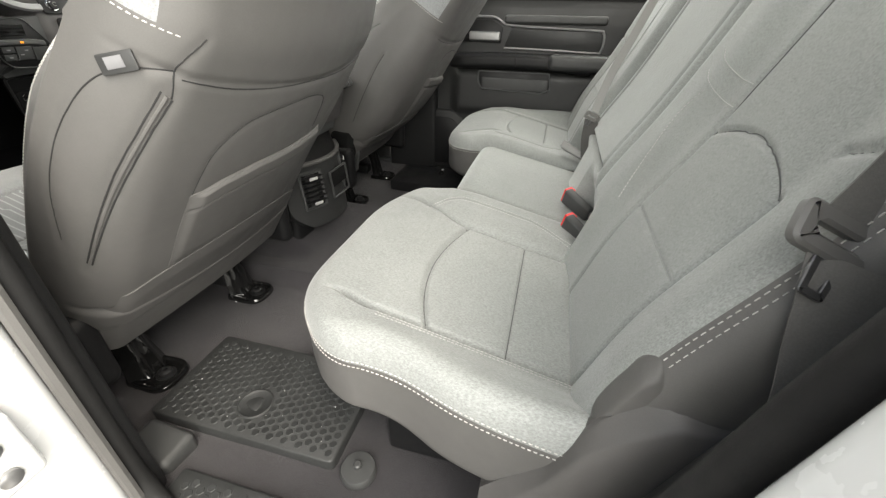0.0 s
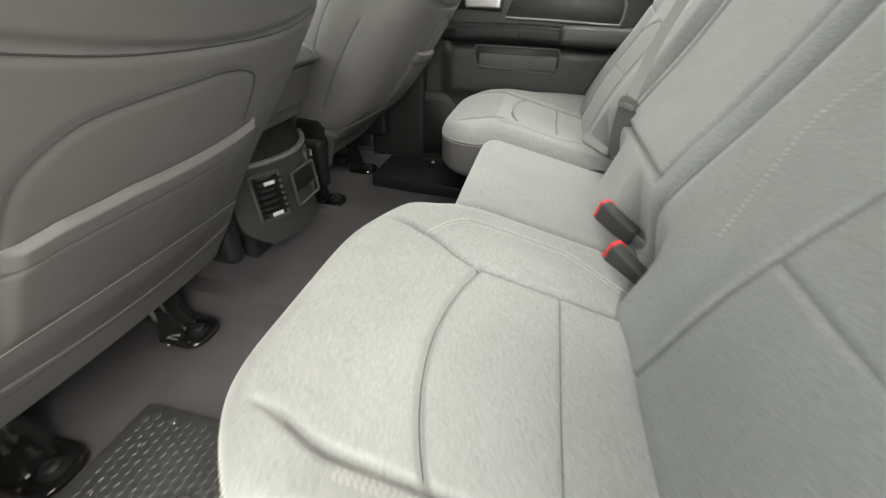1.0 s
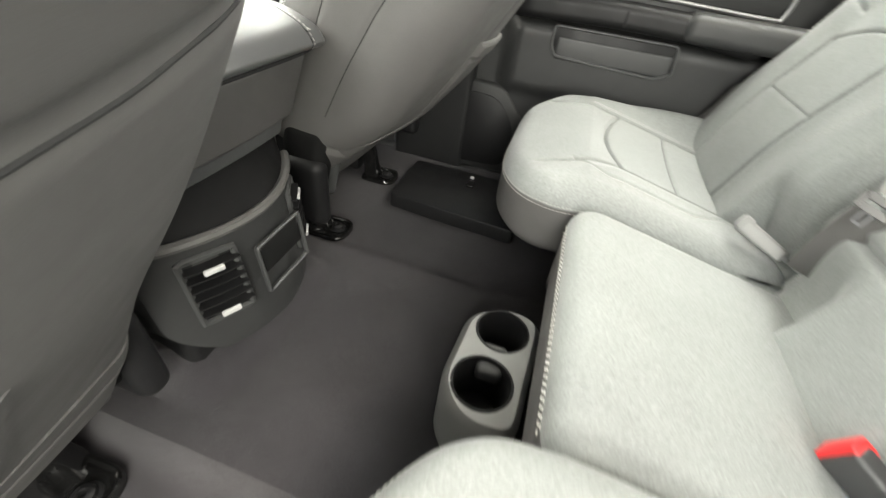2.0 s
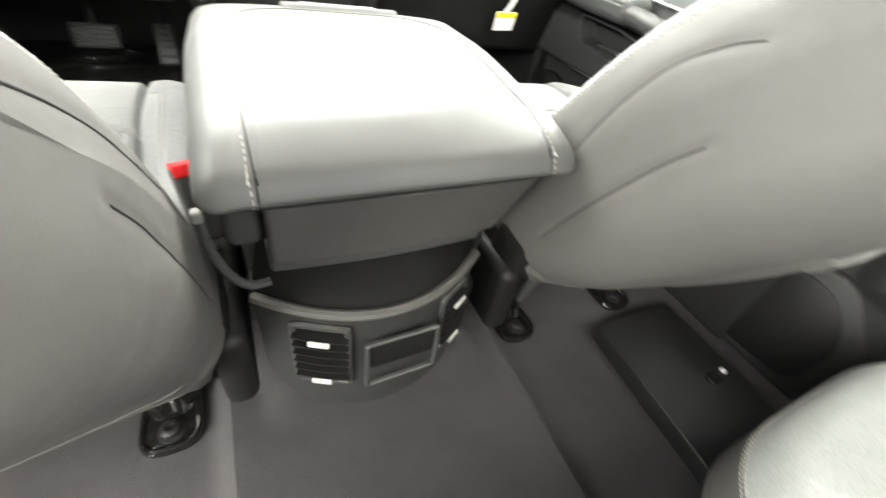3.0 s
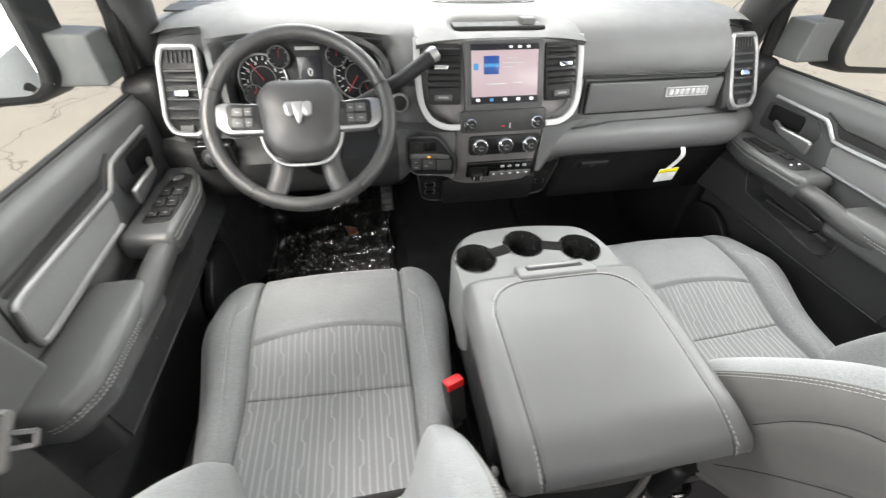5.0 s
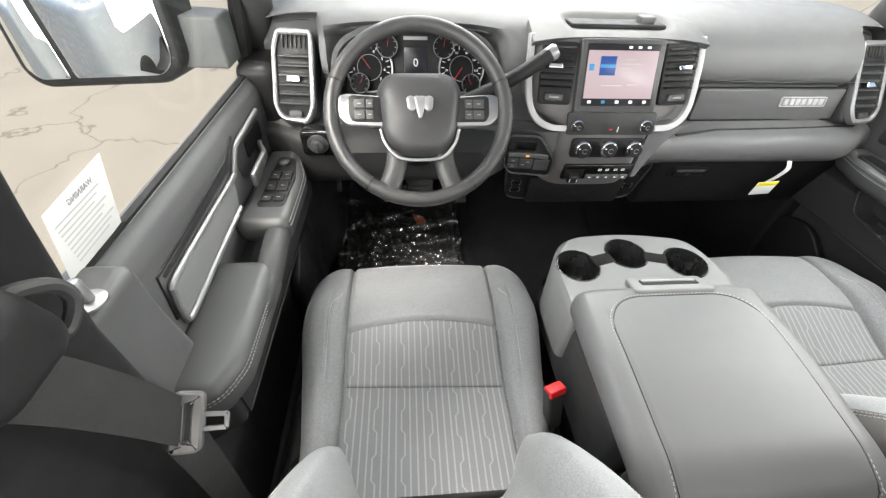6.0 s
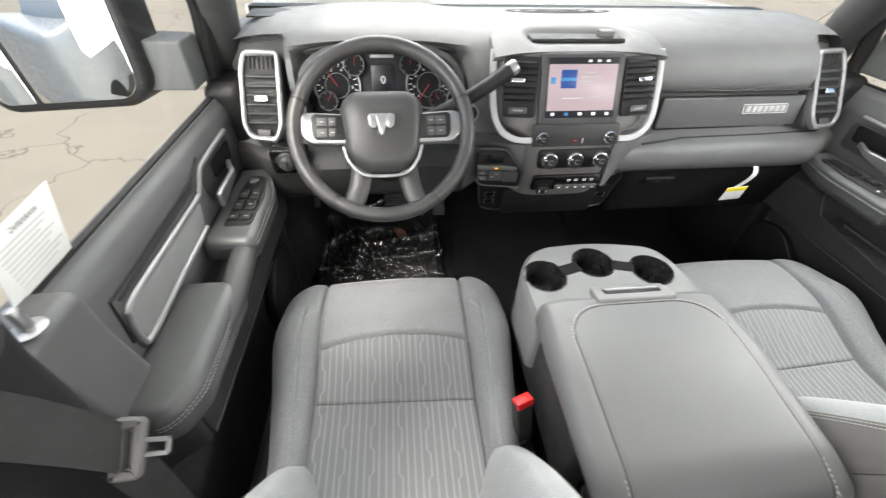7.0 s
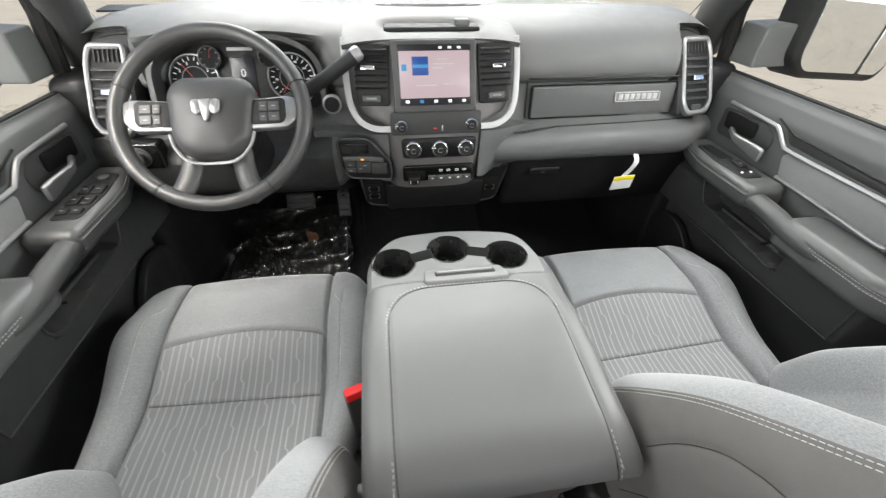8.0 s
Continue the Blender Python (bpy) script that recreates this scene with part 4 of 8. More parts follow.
    part("side_fold", bent(rbox((-0.748, -0.160, 0.385), (0.018, 0.078, 0.075), 0.017, (6, 50, 40), 5), fold), VINYL_BACK, seat, "taupe vinyl flap rolled under the stitched edge")
    part("leg", rbox((cx - 0.12, 0.10, 0.10), (0.02, 0.10, 0.095), 0.01, (1, 2, 2), 2), BLACK, seat)
    part("leg", rbox((cx + 0.15, 0.08, 0.10), (0.02, 0.10, 0.095), 0.01, (1, 2, 2), 2), BLACK, seat)
    return seat


outer_rear_seat()
SIDE = -1
outer_rear_seat()
SIDE = 1


def centre_rear_seat():
    seat = thing("back_row_seat", (0.0, 0.03, 0.02), "grey cloth middle rear seat, set back between the outer seats", "car seat", "rear seats")
    def press(x, y, z):
        t = smooth01(z, 0.265, 0.325)
        return x, y, z + t * (0.006 * np.cos(x * 7) - 0.004 * dip(np.abs(x), 0.19, 0.006)) - 0.22 * np.clip(0.16 - y, 0, 0.35) * t
    geo = bent(rbox((0, 0.025, 0.25), (0.208, 0.180, 0.08), 0.035, (80, 70, 6), 6), press)
    cloth, skirt = split_faces(geo, lambda c: c[:, 2] > 0.290 - 0.22 * np.clip(0.16 - c[:, 1], 0, 0.35))
    cushion = part("cushion", cloth, CLOTH_REAR, seat, "grey melange cushion top")
    part("skirt", skirt, VINYL_BACK, cushion, "taupe vinyl cushion skirt")
    for dz in (0.0, 0.012):
        row = np.array([(x, 0.2060, 0.298 - dz) for x in np.linspace(-0.175, 0.175, 80)])
        part("stitching", stitches(row, (0, 1, 0.1), 0.006, 0.0032, 0.002, 0.001), THREAD, cushion)
    rear_back(0.0, 0.232, "backrest", seat, lift=0.0)
    # cup holder at the foot of the middle cushion
    part("seat_base", rbox((0, 0.03, 0.09), (0.23, 0.15, 0.085), 0.02, (2, 2, 2), 3), BLACK, seat, "black plastic base under the seat")
    return seat


centre_rear_seat()


# ---- middle console between the front seats ----
def console():
    c = thing("centre_console", (0.0, 0.85, 0.05), "grey vinyl armrest console with stitched lid and cup holders", "console")
    def lid(x, y, z):
        t = smooth01(z, 0.47, 0.52)
        wide = 1 - 0.03 * smooth01(y, 0.85, 1.0)
        crown = 0.008 * (1 - (x / 0.19) ** 4) * smooth01(y, 0.62, 0.70) + 0.020 * smooth01(y, 0.62, 0.88)
        groove = np.maximum(dip(np.abs(x), 0.148, 0.003) * (1 - smooth01(y, 0.915, 0.93)), 0)
        roll = 0.020 * (np.clip(0.690 - y, 0, 1) / 0.072) ** 2 + 0.007 * (np.clip(np.abs(x) - 0.150, 0, 1) / 0.042) ** 2
        return x * wide, y + 0.6 * np.clip(0.515 - z, 0, 1) * (1 - smooth01(y, 0.62, 0.72)), z + t * (crown - 0.002 * groove - roll)
    lid_geo = bent(rbox((0, 0.801, 0.505), (0.192, 0.183, 0.024), 0.021, (70, 60, 6), 7), lid)
    top = part("lid", lid_geo, VINYL_LID, c, "padded grey vinyl lid")
    loop = rpoly([(-0.150, 0.632), (-0.148, 0.955), (0.148, 0.955), (0.150, 0.632)], [0.001, 0.085, 0.085, 0.001], 14)[8:-7]
    for name, grow, back in (("stitching", 1.0, 0.0), ("piping", 0.972, 0.0035)):
        line = [(-0.150 * grow, 0.628, 0.486), (-0.150 * grow, 0.617, 0.497)] + [(x * grow, y - back, 0.545 - 0.030 * (max(0.690 - y, 0) / 0.065) ** 2) for x, y in loop] + [(0.150 * grow, 0.617, 0.497), (0.150 * grow, 0.628, 0.486)]
        p, nrm = laid(lid_geo, line, 260, 0.0004 if name == "stitching" else 0.0)
        if name == "stitching":
            part(name, stitches(p, nrm, 0.0046, 0.0026, 0.0011, 0.0005), THREAD, top, "white thread round the lid")
        else:
            part(name, tube(p, 0.0009, 6), SEAMLINE, top, "dark sewn line inside the thread")
    part("rear_welt", tube([(x, 0.6335 + 0.30 * (x / 0.19) ** 8 * 0.05, 0.4830) for x in np.linspace(-0.168, 0.168, 24)], 0.0035, 8), SEAMLINE, top, "dark welt under the rear edge of the lid")
    ys = np.linspace(0.640, 0.955, 80)
    for sgn in (-1, 1):
        xs = sgn * 0.1865 * (1 - 0.03 * smooth01(ys, 0.85, 1.0))
        row = np.stack([xs, ys, 0.5100 + 0.020 * smooth01(ys, 0.62, 0.88) - 0.020 * (np.clip(0.690 - ys, 0, 1) / 0.072) ** 2], 1)
        part("seam", tube(row + (sgn * 0.0030, 0, -0.004), 0.0011, 6), SEAMLINE, top)
        part("stitching", stitches(row + (sgn * 0.0012, 0, 0.0008), (sgn * 0.8, 0, 0.6), 0.0046, 0.0026, 0.0011, 0.0007), THREAD, top, "white thread along the lid edge")
    # latch at the front of the lid
    la = axes3((0.004, 0.984, 0.5540), (1, 0, 0), (0, 0.93, -0.30))
    part("latch", plate(rpoly([(-0.082, -0.026), (0.082, -0.026), (0.076, 0.026), (-0.076, 0.026)], 0.010), 0.012, 0.004, la, -0.010), TRAY, top, "grey plastic lid latch")
    part("latch_slot", plate(rpoly([(-0.058, -0.008), (0.058, -0.008), (0.058, 0.010), (-0.058, 0.010)], 0.004), 0.0014, 0.0004, la, 0.0018), BLACK, top, "dark slot in the latch")
    part("latch_bar", plate(rpoly([(-0.054, 0.002), (0.054, 0.002), (0.054, 0.008), (-0.054, 0.008)], 0.002), 0.004, 0.001, la, 0.002), SATIN, top, "silver latch edge")
    # tray with three linked wells
    out = rpoly([(-0.187, 0.95), (0.196, 0.95), (0.196, 1.09), (0.165, 1.170), (0.02, 1.198), (-0.135, 1.186), (-0.187, 1.10)], [0.02, 0.02, 0.04, 0.06, 0.10, 0.05, 0.04], 8)
    wells = [(-0.130, 1.086, 0.047), (-0.006, 1.120, 0.047), (0.118, 1.086, 0.047)]
    bm_geo = cup_tray(out, wells)
    part("cup_tray", bm_geo, TRAY, c, "light grey plastic tray with three cup wells")
    for x, y, r in wells:
        part("cup_well", lathe([(r + 0.0018, 0.0), (r + 0.0018, 0.003), (r - 0.001, 0.0034), (r - 0.003, -0.004), (r - 0.006, -0.040), (r - 0.013, -0.056), (r - 0.024, -0.066), (0.001, -0.070)], 32, pose(x, y, 0.5035), False), GLOSSY_WELL, c, "black rubber cup well")
    for (x0, y0, _), (x1, y1, _) in ((wells[0], wells[1]), (wells[1], wells[2])):
        mx, my = (x0 + x1) / 2, (y0 + y1) / 2
        ang = math.degrees(math.atan2(y1 - y0, x1 - x0))
        part("well_link", placed(rbox((0, 0, 0), (0.026, 0.017, 0.006), 0.004, (2, 2, 1), 2), pose(mx, my, 0.5012, 0, 0, ang)), MATTEBLACK, c)
    # body, hinge shell and rear cover
    part("body", bent(rbox((0, 0.94, 0.37), (0.172, 0.225, 0.105), 0.03, (6, 10, 6), 4), lambda x, y, z: (x, y, z + 0.01 * (y - 0.9) - 0.09 * smooth01(y, 0.97, 1.04) * smooth01(z, 0.38, 0.46))), TRIM, c, "dark grey console sides")
    # rear panel: taupe vinyl taken darker to hold the shade under the lid
    part("rear_panel", bent(rbox((0.0, 0.645, 0.442), (0.150, 0.014, 0.042), 0.006, (12, 2, 8), 3), lambda x, y, z: (x + 0.010 * smooth01(x, 0, 0.1) - 0.55 * np.clip(0.485 - z, 0, 1) * smooth01(x, -0.02, 0.15) + 0.006 * smooth01(-x, 0, 0.1), y + 0.08 * (0.47 - z) + 0.35 * (x / 0.16) ** 2 * 0.03, z)), PANEL, c, "taupe rear panel of the console, darkened for its shade")
    part("lower_rear_panel", bent(rbox((-0.016, 0.668, 0.388), (0.130, 0.014, 0.020), 0.006, (12, 2, 4), 3), lambda x, y, z: (x - 0.15 * (0.405 - z) * smooth01(x, 0, 0.1), y + 0.2 * (0.40 - z) + 0.01 * (x / 0.16) ** 2, z)), DOOR, c, "dark folded cover below the rear panel")
    part("lid_gap", rbox((0.005, 0.700, 0.4835), (0.170, 0.035, 0.006), 0.003, (2, 2, 1), 2), MATTEBLACK, c)
    part("hinge_post", rbox((-0.163, 0.672, 0.455), (0.017, 0.022, 0.030), 0.012, (2, 2, 3), 4), TRIM, c, "rounded grey hinge post")
    part("side_loop", tube(spline([(-0.196, 0.672, 0.452), (-0.194, 0.664, 0.42), (-0.184, 0.662, 0.385), (-0.168, 0.664, 0.362), (-0.148, 0.668, 0.358)], 24), 0.005, 8), TRIM, c, "dark plastic loop beside the hinge")
    part("side_clip", rbox((-0.197, 0.670, 0.455), (0.005, 0.006, 0.006), 0.003, (1, 1, 1), 3), GREYPLASTIC, c, "pale plastic clip")
    part("foot", rbox((0, 0.92, 0.15), (0.15, 0.24, 0.11), 0.02, (2, 4, 2), 3), BLACK, c, "black plastic console foot")
    return c


def cup_tray(outline, wells):
    """A bevelled tray plate with round holes cut through it."""
    bm = bmesh.new()
    o = ccw(outline)
    def loop(pts, z):
        return [bm.verts.new((p[0], p[1], z)) for p in pts]
    # top face as a grid clipped by holes: built from radial strips round each well and a filled rest
    zt, zb = 0.506, 0.36
    a, b, d = loop(o, zb), loop(o, zt - 0.012), loop(grown(o, -0.010), zt)
    for p, q in ((a, b), (b, d)):
        for i in range(len(o)):
            bm.faces.new((p[i], p[(i + 1) % len(o)], q[(i + 1) % len(o)], q[i]))
    edges = [bm.edges.get((d[i], d[(i + 1) % len(o)])) for i in range(len(o))]
    for x, y, r in wells:
        ringv = [bm.verts.new((x + r * math.cos(t), y + r * math.sin(t), zt)) for t in np.linspace(0, 2 * math.pi, 32, endpoint=False)]
        edges += [bm.edges.new((ringv[i], ringv[(i + 1) % 32])) for i in range(32)]
    bmesh.ops.triangle_fill(bm, use_beauty=True, use_dissolve=False, edges=edges)
    bm.verts.index_update()
    v = np.array([p.co[:] for p in bm.verts])
    f = [tuple(x.index for x in q.verts) for q in bm.faces]
    bm.free()
    return v, f


console()


def rear_vent_unit():
    """Curved vent housing at the rear foot of the console."""
    u = thing("rear_vent_unit", (0.0, 0.66, 0.05), "curved dark vent housing at the rear of the console", "air vent")
    def bow(x):
        return 0.612 + 0.055 * (x / 0.13) ** 2
    def shell(a, z):
        x = a * (0.150 - 0.095 * smooth01(0.21 - z, 0.0, 0.14) ** 1.5)
        return x - 0.02, bow(x * 0.95) + 0.25 * (z - 0.2) * 0.35 + 0.02 * smooth01(0.14 - z, 0, 0.1), z
    body = part("housing", slab(shell, np.linspace(-1, 1, 40), np.linspace(0.128, 0.318, 24), (0, 0.05, 0)), PILLAR, u, "dark grey vent housing")
    part("hood", slab(lambda a, t: (a * (0.15 - 0.015 * t) - 0.02, bow(a * 0.145) * (1 - t) + 0.69 * t + 0.012, 0.318 + 0.075 * t ** 0.8) , np.linspace(-1, 1, 30), np.linspace(0, 1, 10), (0, 0.01, -0.012)), MATTEBLACK, u, "black hood above the vents")
    rim = np.array([shell(np.array(a), np.array(0.316)) for a in np.linspace(-1, 1, 40)])
    part("rim", tube(rim + (0, -0.003, 0.003), 0.007, 8), VINYL_BACK, u, "satin grey upper rim")
    for x0, x1 in ((-0.134, -0.074), (0.060, 0.104)):
        cells = []
        for i in range(6):
            z = 0.210 + i * 0.0145
            cells.append(z)
        xs = np.linspace(x0, x1, 8)
        mid = (x0 + x1) / 2
        front = lambda x, z: np.array([x, shell(np.array((x + 0.02) / max(0.02, (0.150 - 0.095 * float(smooth01(np.array(0.21 - z), 0.0, 0.14)) ** 1.5))), np.array(z))[1] - 0.004, z])
        w = x1 - x0
        box = [front(x0, 0.190), front(x1, 0.190), front(x1, 0.294), front(x0, 0.294)]
        fr = even(np.array(box + [box[0]]), 41)
        part("vent_frame", tube(fr, 0.005, 6, closed=True, up=(0, 1, 0)), TRIM, body, "grey vent frame")
        for z in cells:
            part("slat", sweep([(-0.008, -0.0012), (0.008, -0.0012), (0.008, 0.0012), (-0.008, 0.0012)], [front(x, z) + (0, -0.004, 0) for x in xs]), BLACK, body)
        for z in (0.206, 0.279):
            part("tab", placed(rbox((0, -0.012, 0), (0.013, 0.0025, 0.0045), 0.0022, (4, 1, 2), 4), Matrix.Translation(front(mid, z)) @ Matrix.Rotation(math.atan2(*(front(x1, z) - front(x0, z))[[1, 0]]), 4, "Z")), BRIGHTTAB, body, "bright vent tab")
        # black sheet behind the slats paints the vent's inner shade
        back = np.array(box) + (0, 0.002, 0)
        part("recess", (back, [(0, 1, 2, 3)]), MATTEBLACK, body, "black sheet for the shade in the vent opening")
    bin_pts = [(-0.058, 0.188), (0.044, 0.188), (0.044, 0.272), (-0.058, 0.272)]
    m = axes3((0.0, 0.5835, 0.012), (1, 0.02, 0), (0, 0.09, 1))
    part("bin", band(rpoly([(x, z) for x, z in bin_pts], 0.006), 0.005, 0.006, m), TRIM, body, "small storage bin frame")
    # the bin is not hollow: its shade is a matte black plate
    part("bin_recess", plate(rpoly([(-0.050, 0.222), (0.037, 0.222), (0.037, 0.264), (-0.050, 0.264)], 0.004), 0.002, 0.0005, m), MATTEBLACK, body, "black plate for the shade in the bin opening")
    return u


rear_vent_unit()


# ---- dashboard ----
DP = np.array([(1.52, 0.538), (1.470, 0.541), (1.436, 0.556), (1.421, 0.590), (1.432, 0.625), (1.478, 0.645), (1.497, 0.652), (1.504, 0.70), (1.510, 0.744), (1.496, 0.754), (1.487, 0.770),
               (1.490, 0.805), (1.510, 0.842), (1.550, 0.872), (1.62, 0.893), (1.72, 0.900), (1.85, 0.888), (2.0, 0.862)])


def dashboard():
    d = thing("dashboard", (0, 1.6, 0.5), "dark grey grained dashboard with silver framed vents and screen", "dashboard")
    prof = spline(np.column_stack([np.zeros(len(DP)), DP]), 70)
    us, vs = np.linspace(-0.855, 0.855, 120), np.linspace(0, 1, 70)
    idx = np.linspace(0, 1, 70)
    def body(x, t):
        y, z = np.interp(t, idx, prof[:, 1]), np.interp(t, idx, prof[:, 2])
        end = smooth01(np.abs(x), 0.70, 0.855)
        hood = np.exp(-(((x + 0.47) / 0.185) ** 4)) * smooth01(z, 0.80, 0.87)
        hole = np.exp(-(((x + 0.47) / 0.205) ** 8)) * smooth01(z, 0.60, 0.66) * (1 - smooth01(z, 0.83, 0.86)) * (1 - smooth01(y, 1.53, 1.56))
        left = smooth01(-x, 0.2, 0.28)
        notch = smooth01(np.abs(x), 0.690, 0.712) * smooth01(z, 0.645, 0.665) * (1 - smooth01(z, 0.862, 0.880)) * (1 - smooth01(y, 1.60, 1.66))
        y2 = y + 0.05 * end ** 2 + 0.09 * notch + 0.11 * hole + left * 0.03 * (1 - smooth01(z, 0.5, 0.63))
        return x, y2 - 0.012 * hood * (1 - smooth01(y, 1.55, 1.7)), z - 0.065 * left * (1 - smooth01(z, 0.538, 0.62)) + 0.018 * hood * (1 - smooth01(y, 1.7, 1.95)) - 0.03 * end ** 2 * smooth01(z, 0.84, 0.89)
    low, pad = split_faces(slab(body, us, vs, (0, 0.03, -0.02)), lambda c: (c[:, 0] < -0.262) & (c[:, 2] < 0.640))
    part("pad", pad, DASH, d, "grained dark grey dash pad")
    part("lower_panel", low, PILLAR, d, "black lower panel round the steering column")
    # passenger side: recessed fascia with a bright name plate
    m = axes3((0.515, 1.502, 0.698), (1, 0.02, 0), (0, 0.09, 1))
    part("fascia", plate(rpoly([(-0.235, -0.043), (0.20, -0.043), (0.195, 0.040), (-0.235, 0.040)], 0.006), 0.006, 0.003, m), DASH, d, "smooth dark fascia strip")
    # black band draws the gap and the shadow under the pad's overhang
    part("fascia_gap_shade", band(grown(ccw(rpoly([(-0.235, -0.043), (0.20, -0.043), (0.195, 0.040), (-0.235, 0.040)], 0.006)), 0.004), 0.004, 0.003, m), BLACK, d, "black band for the gap and overhang shadow round the fascia")
    name = part("name_plate", plate(rpoly([(0.012, -0.006), (0.150, -0.006), (0.146, 0.020), (0.008, 0.020)], 0.004), 0.009, 0.002, m), GREYPLASTIC, d, "bright rectangular trim plate")
    for i in range(7):
        part("bar", plate(rpoly([(0.020 + i * 0.0176, -0.001), (0.0335 + i * 0.0176, -0.001), (0.0335 + i * 0.0176, 0.0145), (0.020 + i * 0.0176, 0.0145)], 0.002), 0.0112, 0.0008, m), BRIGHTTAB, name)
    part("rim", band(rpoly([(0.012, -0.006), (0.150, -0.006), (0.146, 0.020), (0.008, 0.020)], 0.004), 0.0022, 0.0108, m), BRIGHTTAB, name)
    part("seam", tube([(0.22, 1.43, 0.640), (0.35, 1.462, 0.640), (0.6, 1.470, 0.641), (0.78, 1.478, 0.645)], 0.003, 6), BLACK, d)
    part("seam", tube([(0.262, 1.489, 0.762), (0.5, 1.487, 0.760), (0.70, 1.489, 0.760)], 0.0025, 6), BLACK, d)
    part("seam", tube([(0.268, 1.497, 0.655), (0.266, 1.500, 0.70), (0.262, 1.497, 0.75)], 0.0025, 6), BLACK, d)
    # glove box and lower panels
    part("glove_box", bent(rbox((0.525, 1.522, 0.450), (0.292, 0.05, 0.100), 0.02, (10, 2, 6), 4), lambda x, y, z: (x, y + 0.30 * (0.5 - z), z)), MATTEBLACK, d, "black glove box door")
    gl = axes3((0.342, 1.4715, 0.503), (1, 0, 0), (0, -0.30, 1))
    latch = part("glove_latch", plate(rpoly([(-0.064, -0.021), (0.050, -0.019), (0.064, -0.004), (0.060, 0.020), (-0.058, 0.020)], 0.008), 0.003, 0.001, gl, -0.001), MATTEBLACK, d, "sunken glove box latch")
    part("paddle", placed(bent(rbox((0.0, 0.0, 0.005), (0.046, 0.011, 0.005), 0.003, (6, 3, 1), 3), lambda x, y, z: (x, y, z + 0.002 * smooth01(y, -0.01, 0.01))), gl), BLACK, latch, "dark latch paddle")
    part("edge", placed(rbox((0.0, 0.0135, 0.0085), (0.045, 0.0014, 0.0014), 0.001, (4, 1, 1), 2), gl), TRIM, latch)
    part("emblem", placed(lathe([(0.006, 0), (0.006, 0.002), (0.001, 0.0022)], 14, pose(-0.004, -0.001, 0.0098)), gl), TRIM, latch)
    part("knee_panel", bent(rbox((-0.53, 1.56, 0.50), (0.31, 0.06, 0.10), 0.04, (10, 2, 6), 4), lambda x, y, z: (x, y + 0.5 * (0.55 - z), z)), BLACK, d, "black knee panel under the wheel")
    for sgn in (-1, 1):
        vent_at(d, sgn)
    centre_stack(d)
    cluster(d)
    return d


def vent_at(d, sgn):
    """Upright end vent with a satin frame and slats."""
    o = (sgn * 0.763, 1.515, 0.748)
    m = axes3(o, (1, 0.10 * sgn, 0), (-0.02 * sgn, 0.56, 1)) @ Matrix.Diagonal((0.92, 1.17, 1.0, 1.0))
    out = rpoly([(-0.034 * sgn, -0.092), (0.036 * sgn, -0.088), (0.058 * sgn, -0.06), (0.058 * sgn, 0.055), (0.045 * sgn, 0.092), (-0.050 * sgn, 0.092), (-0.052 * sgn, -0.06)], 0.016)
    vent = part("end_vent", plate(grown(ccw(out), -0.006), 0.012, 0.003, m, -0.006), BLACK, d, "black vent insert")
    part("vent_body", placed(rbox((0.002 * sgn, 0, -0.035), (0.050, 0.085, 0.030), 0.012, (2, 3, 1), 3), m), TRIM, vent, "dark vent housing")
    part("vent_frame", band(out, 0.012, 0.020, m, -0.004, 0.004), SATIN, vent, "satin silver vent frame")
    for i in range(6):
        part("slat", placed(placed(rbox((0, 0, 0), (0.040, 0.0062, 0.0016), 0.0012, (2, 1, 1), 2), pose(0, -0.050 + i * 0.0182, 0.011, -62)), m), TRIM, vent)
    for i in range(6):
        part("fin", placed(rbox((-0.028 + i * 0.0115, 0.070, 0.008), (0.0012, 0.014, 0.003), 0.0008, (1, 1, 1), 1), m), TRIM, vent)
    part("tab", placed(rbox((0.0, -0.004, 0.017), (0.017, 0.006, 0.004), 0.002, (2, 1, 1), 2), m), CHROME, vent, "bright vent tab")
    part("wheel_tab", placed(rbox((0.0, -0.072, 0.009), (0.018, 0.007, 0.004), 0.003, (2, 1, 1), 2), m), TRIM, vent)
    return vent


SZ = [0.50, 0.56, 0.62, 0.68, 0.705, 0.735, 0.80, 0.855, 0.872, 0.905]
SY = [1.412, 1.388, 1.376, 1.380, 1.392, 1.402, 1.426, 1.446, 1.456, 1.545]
SW = [0.122, 0.122, 0.124, 0.130, 0.182, 0.200, 0.205, 0.204, 0.203, 0.190]


def stack_y(z):
    return np.interp(z, SZ, SY)


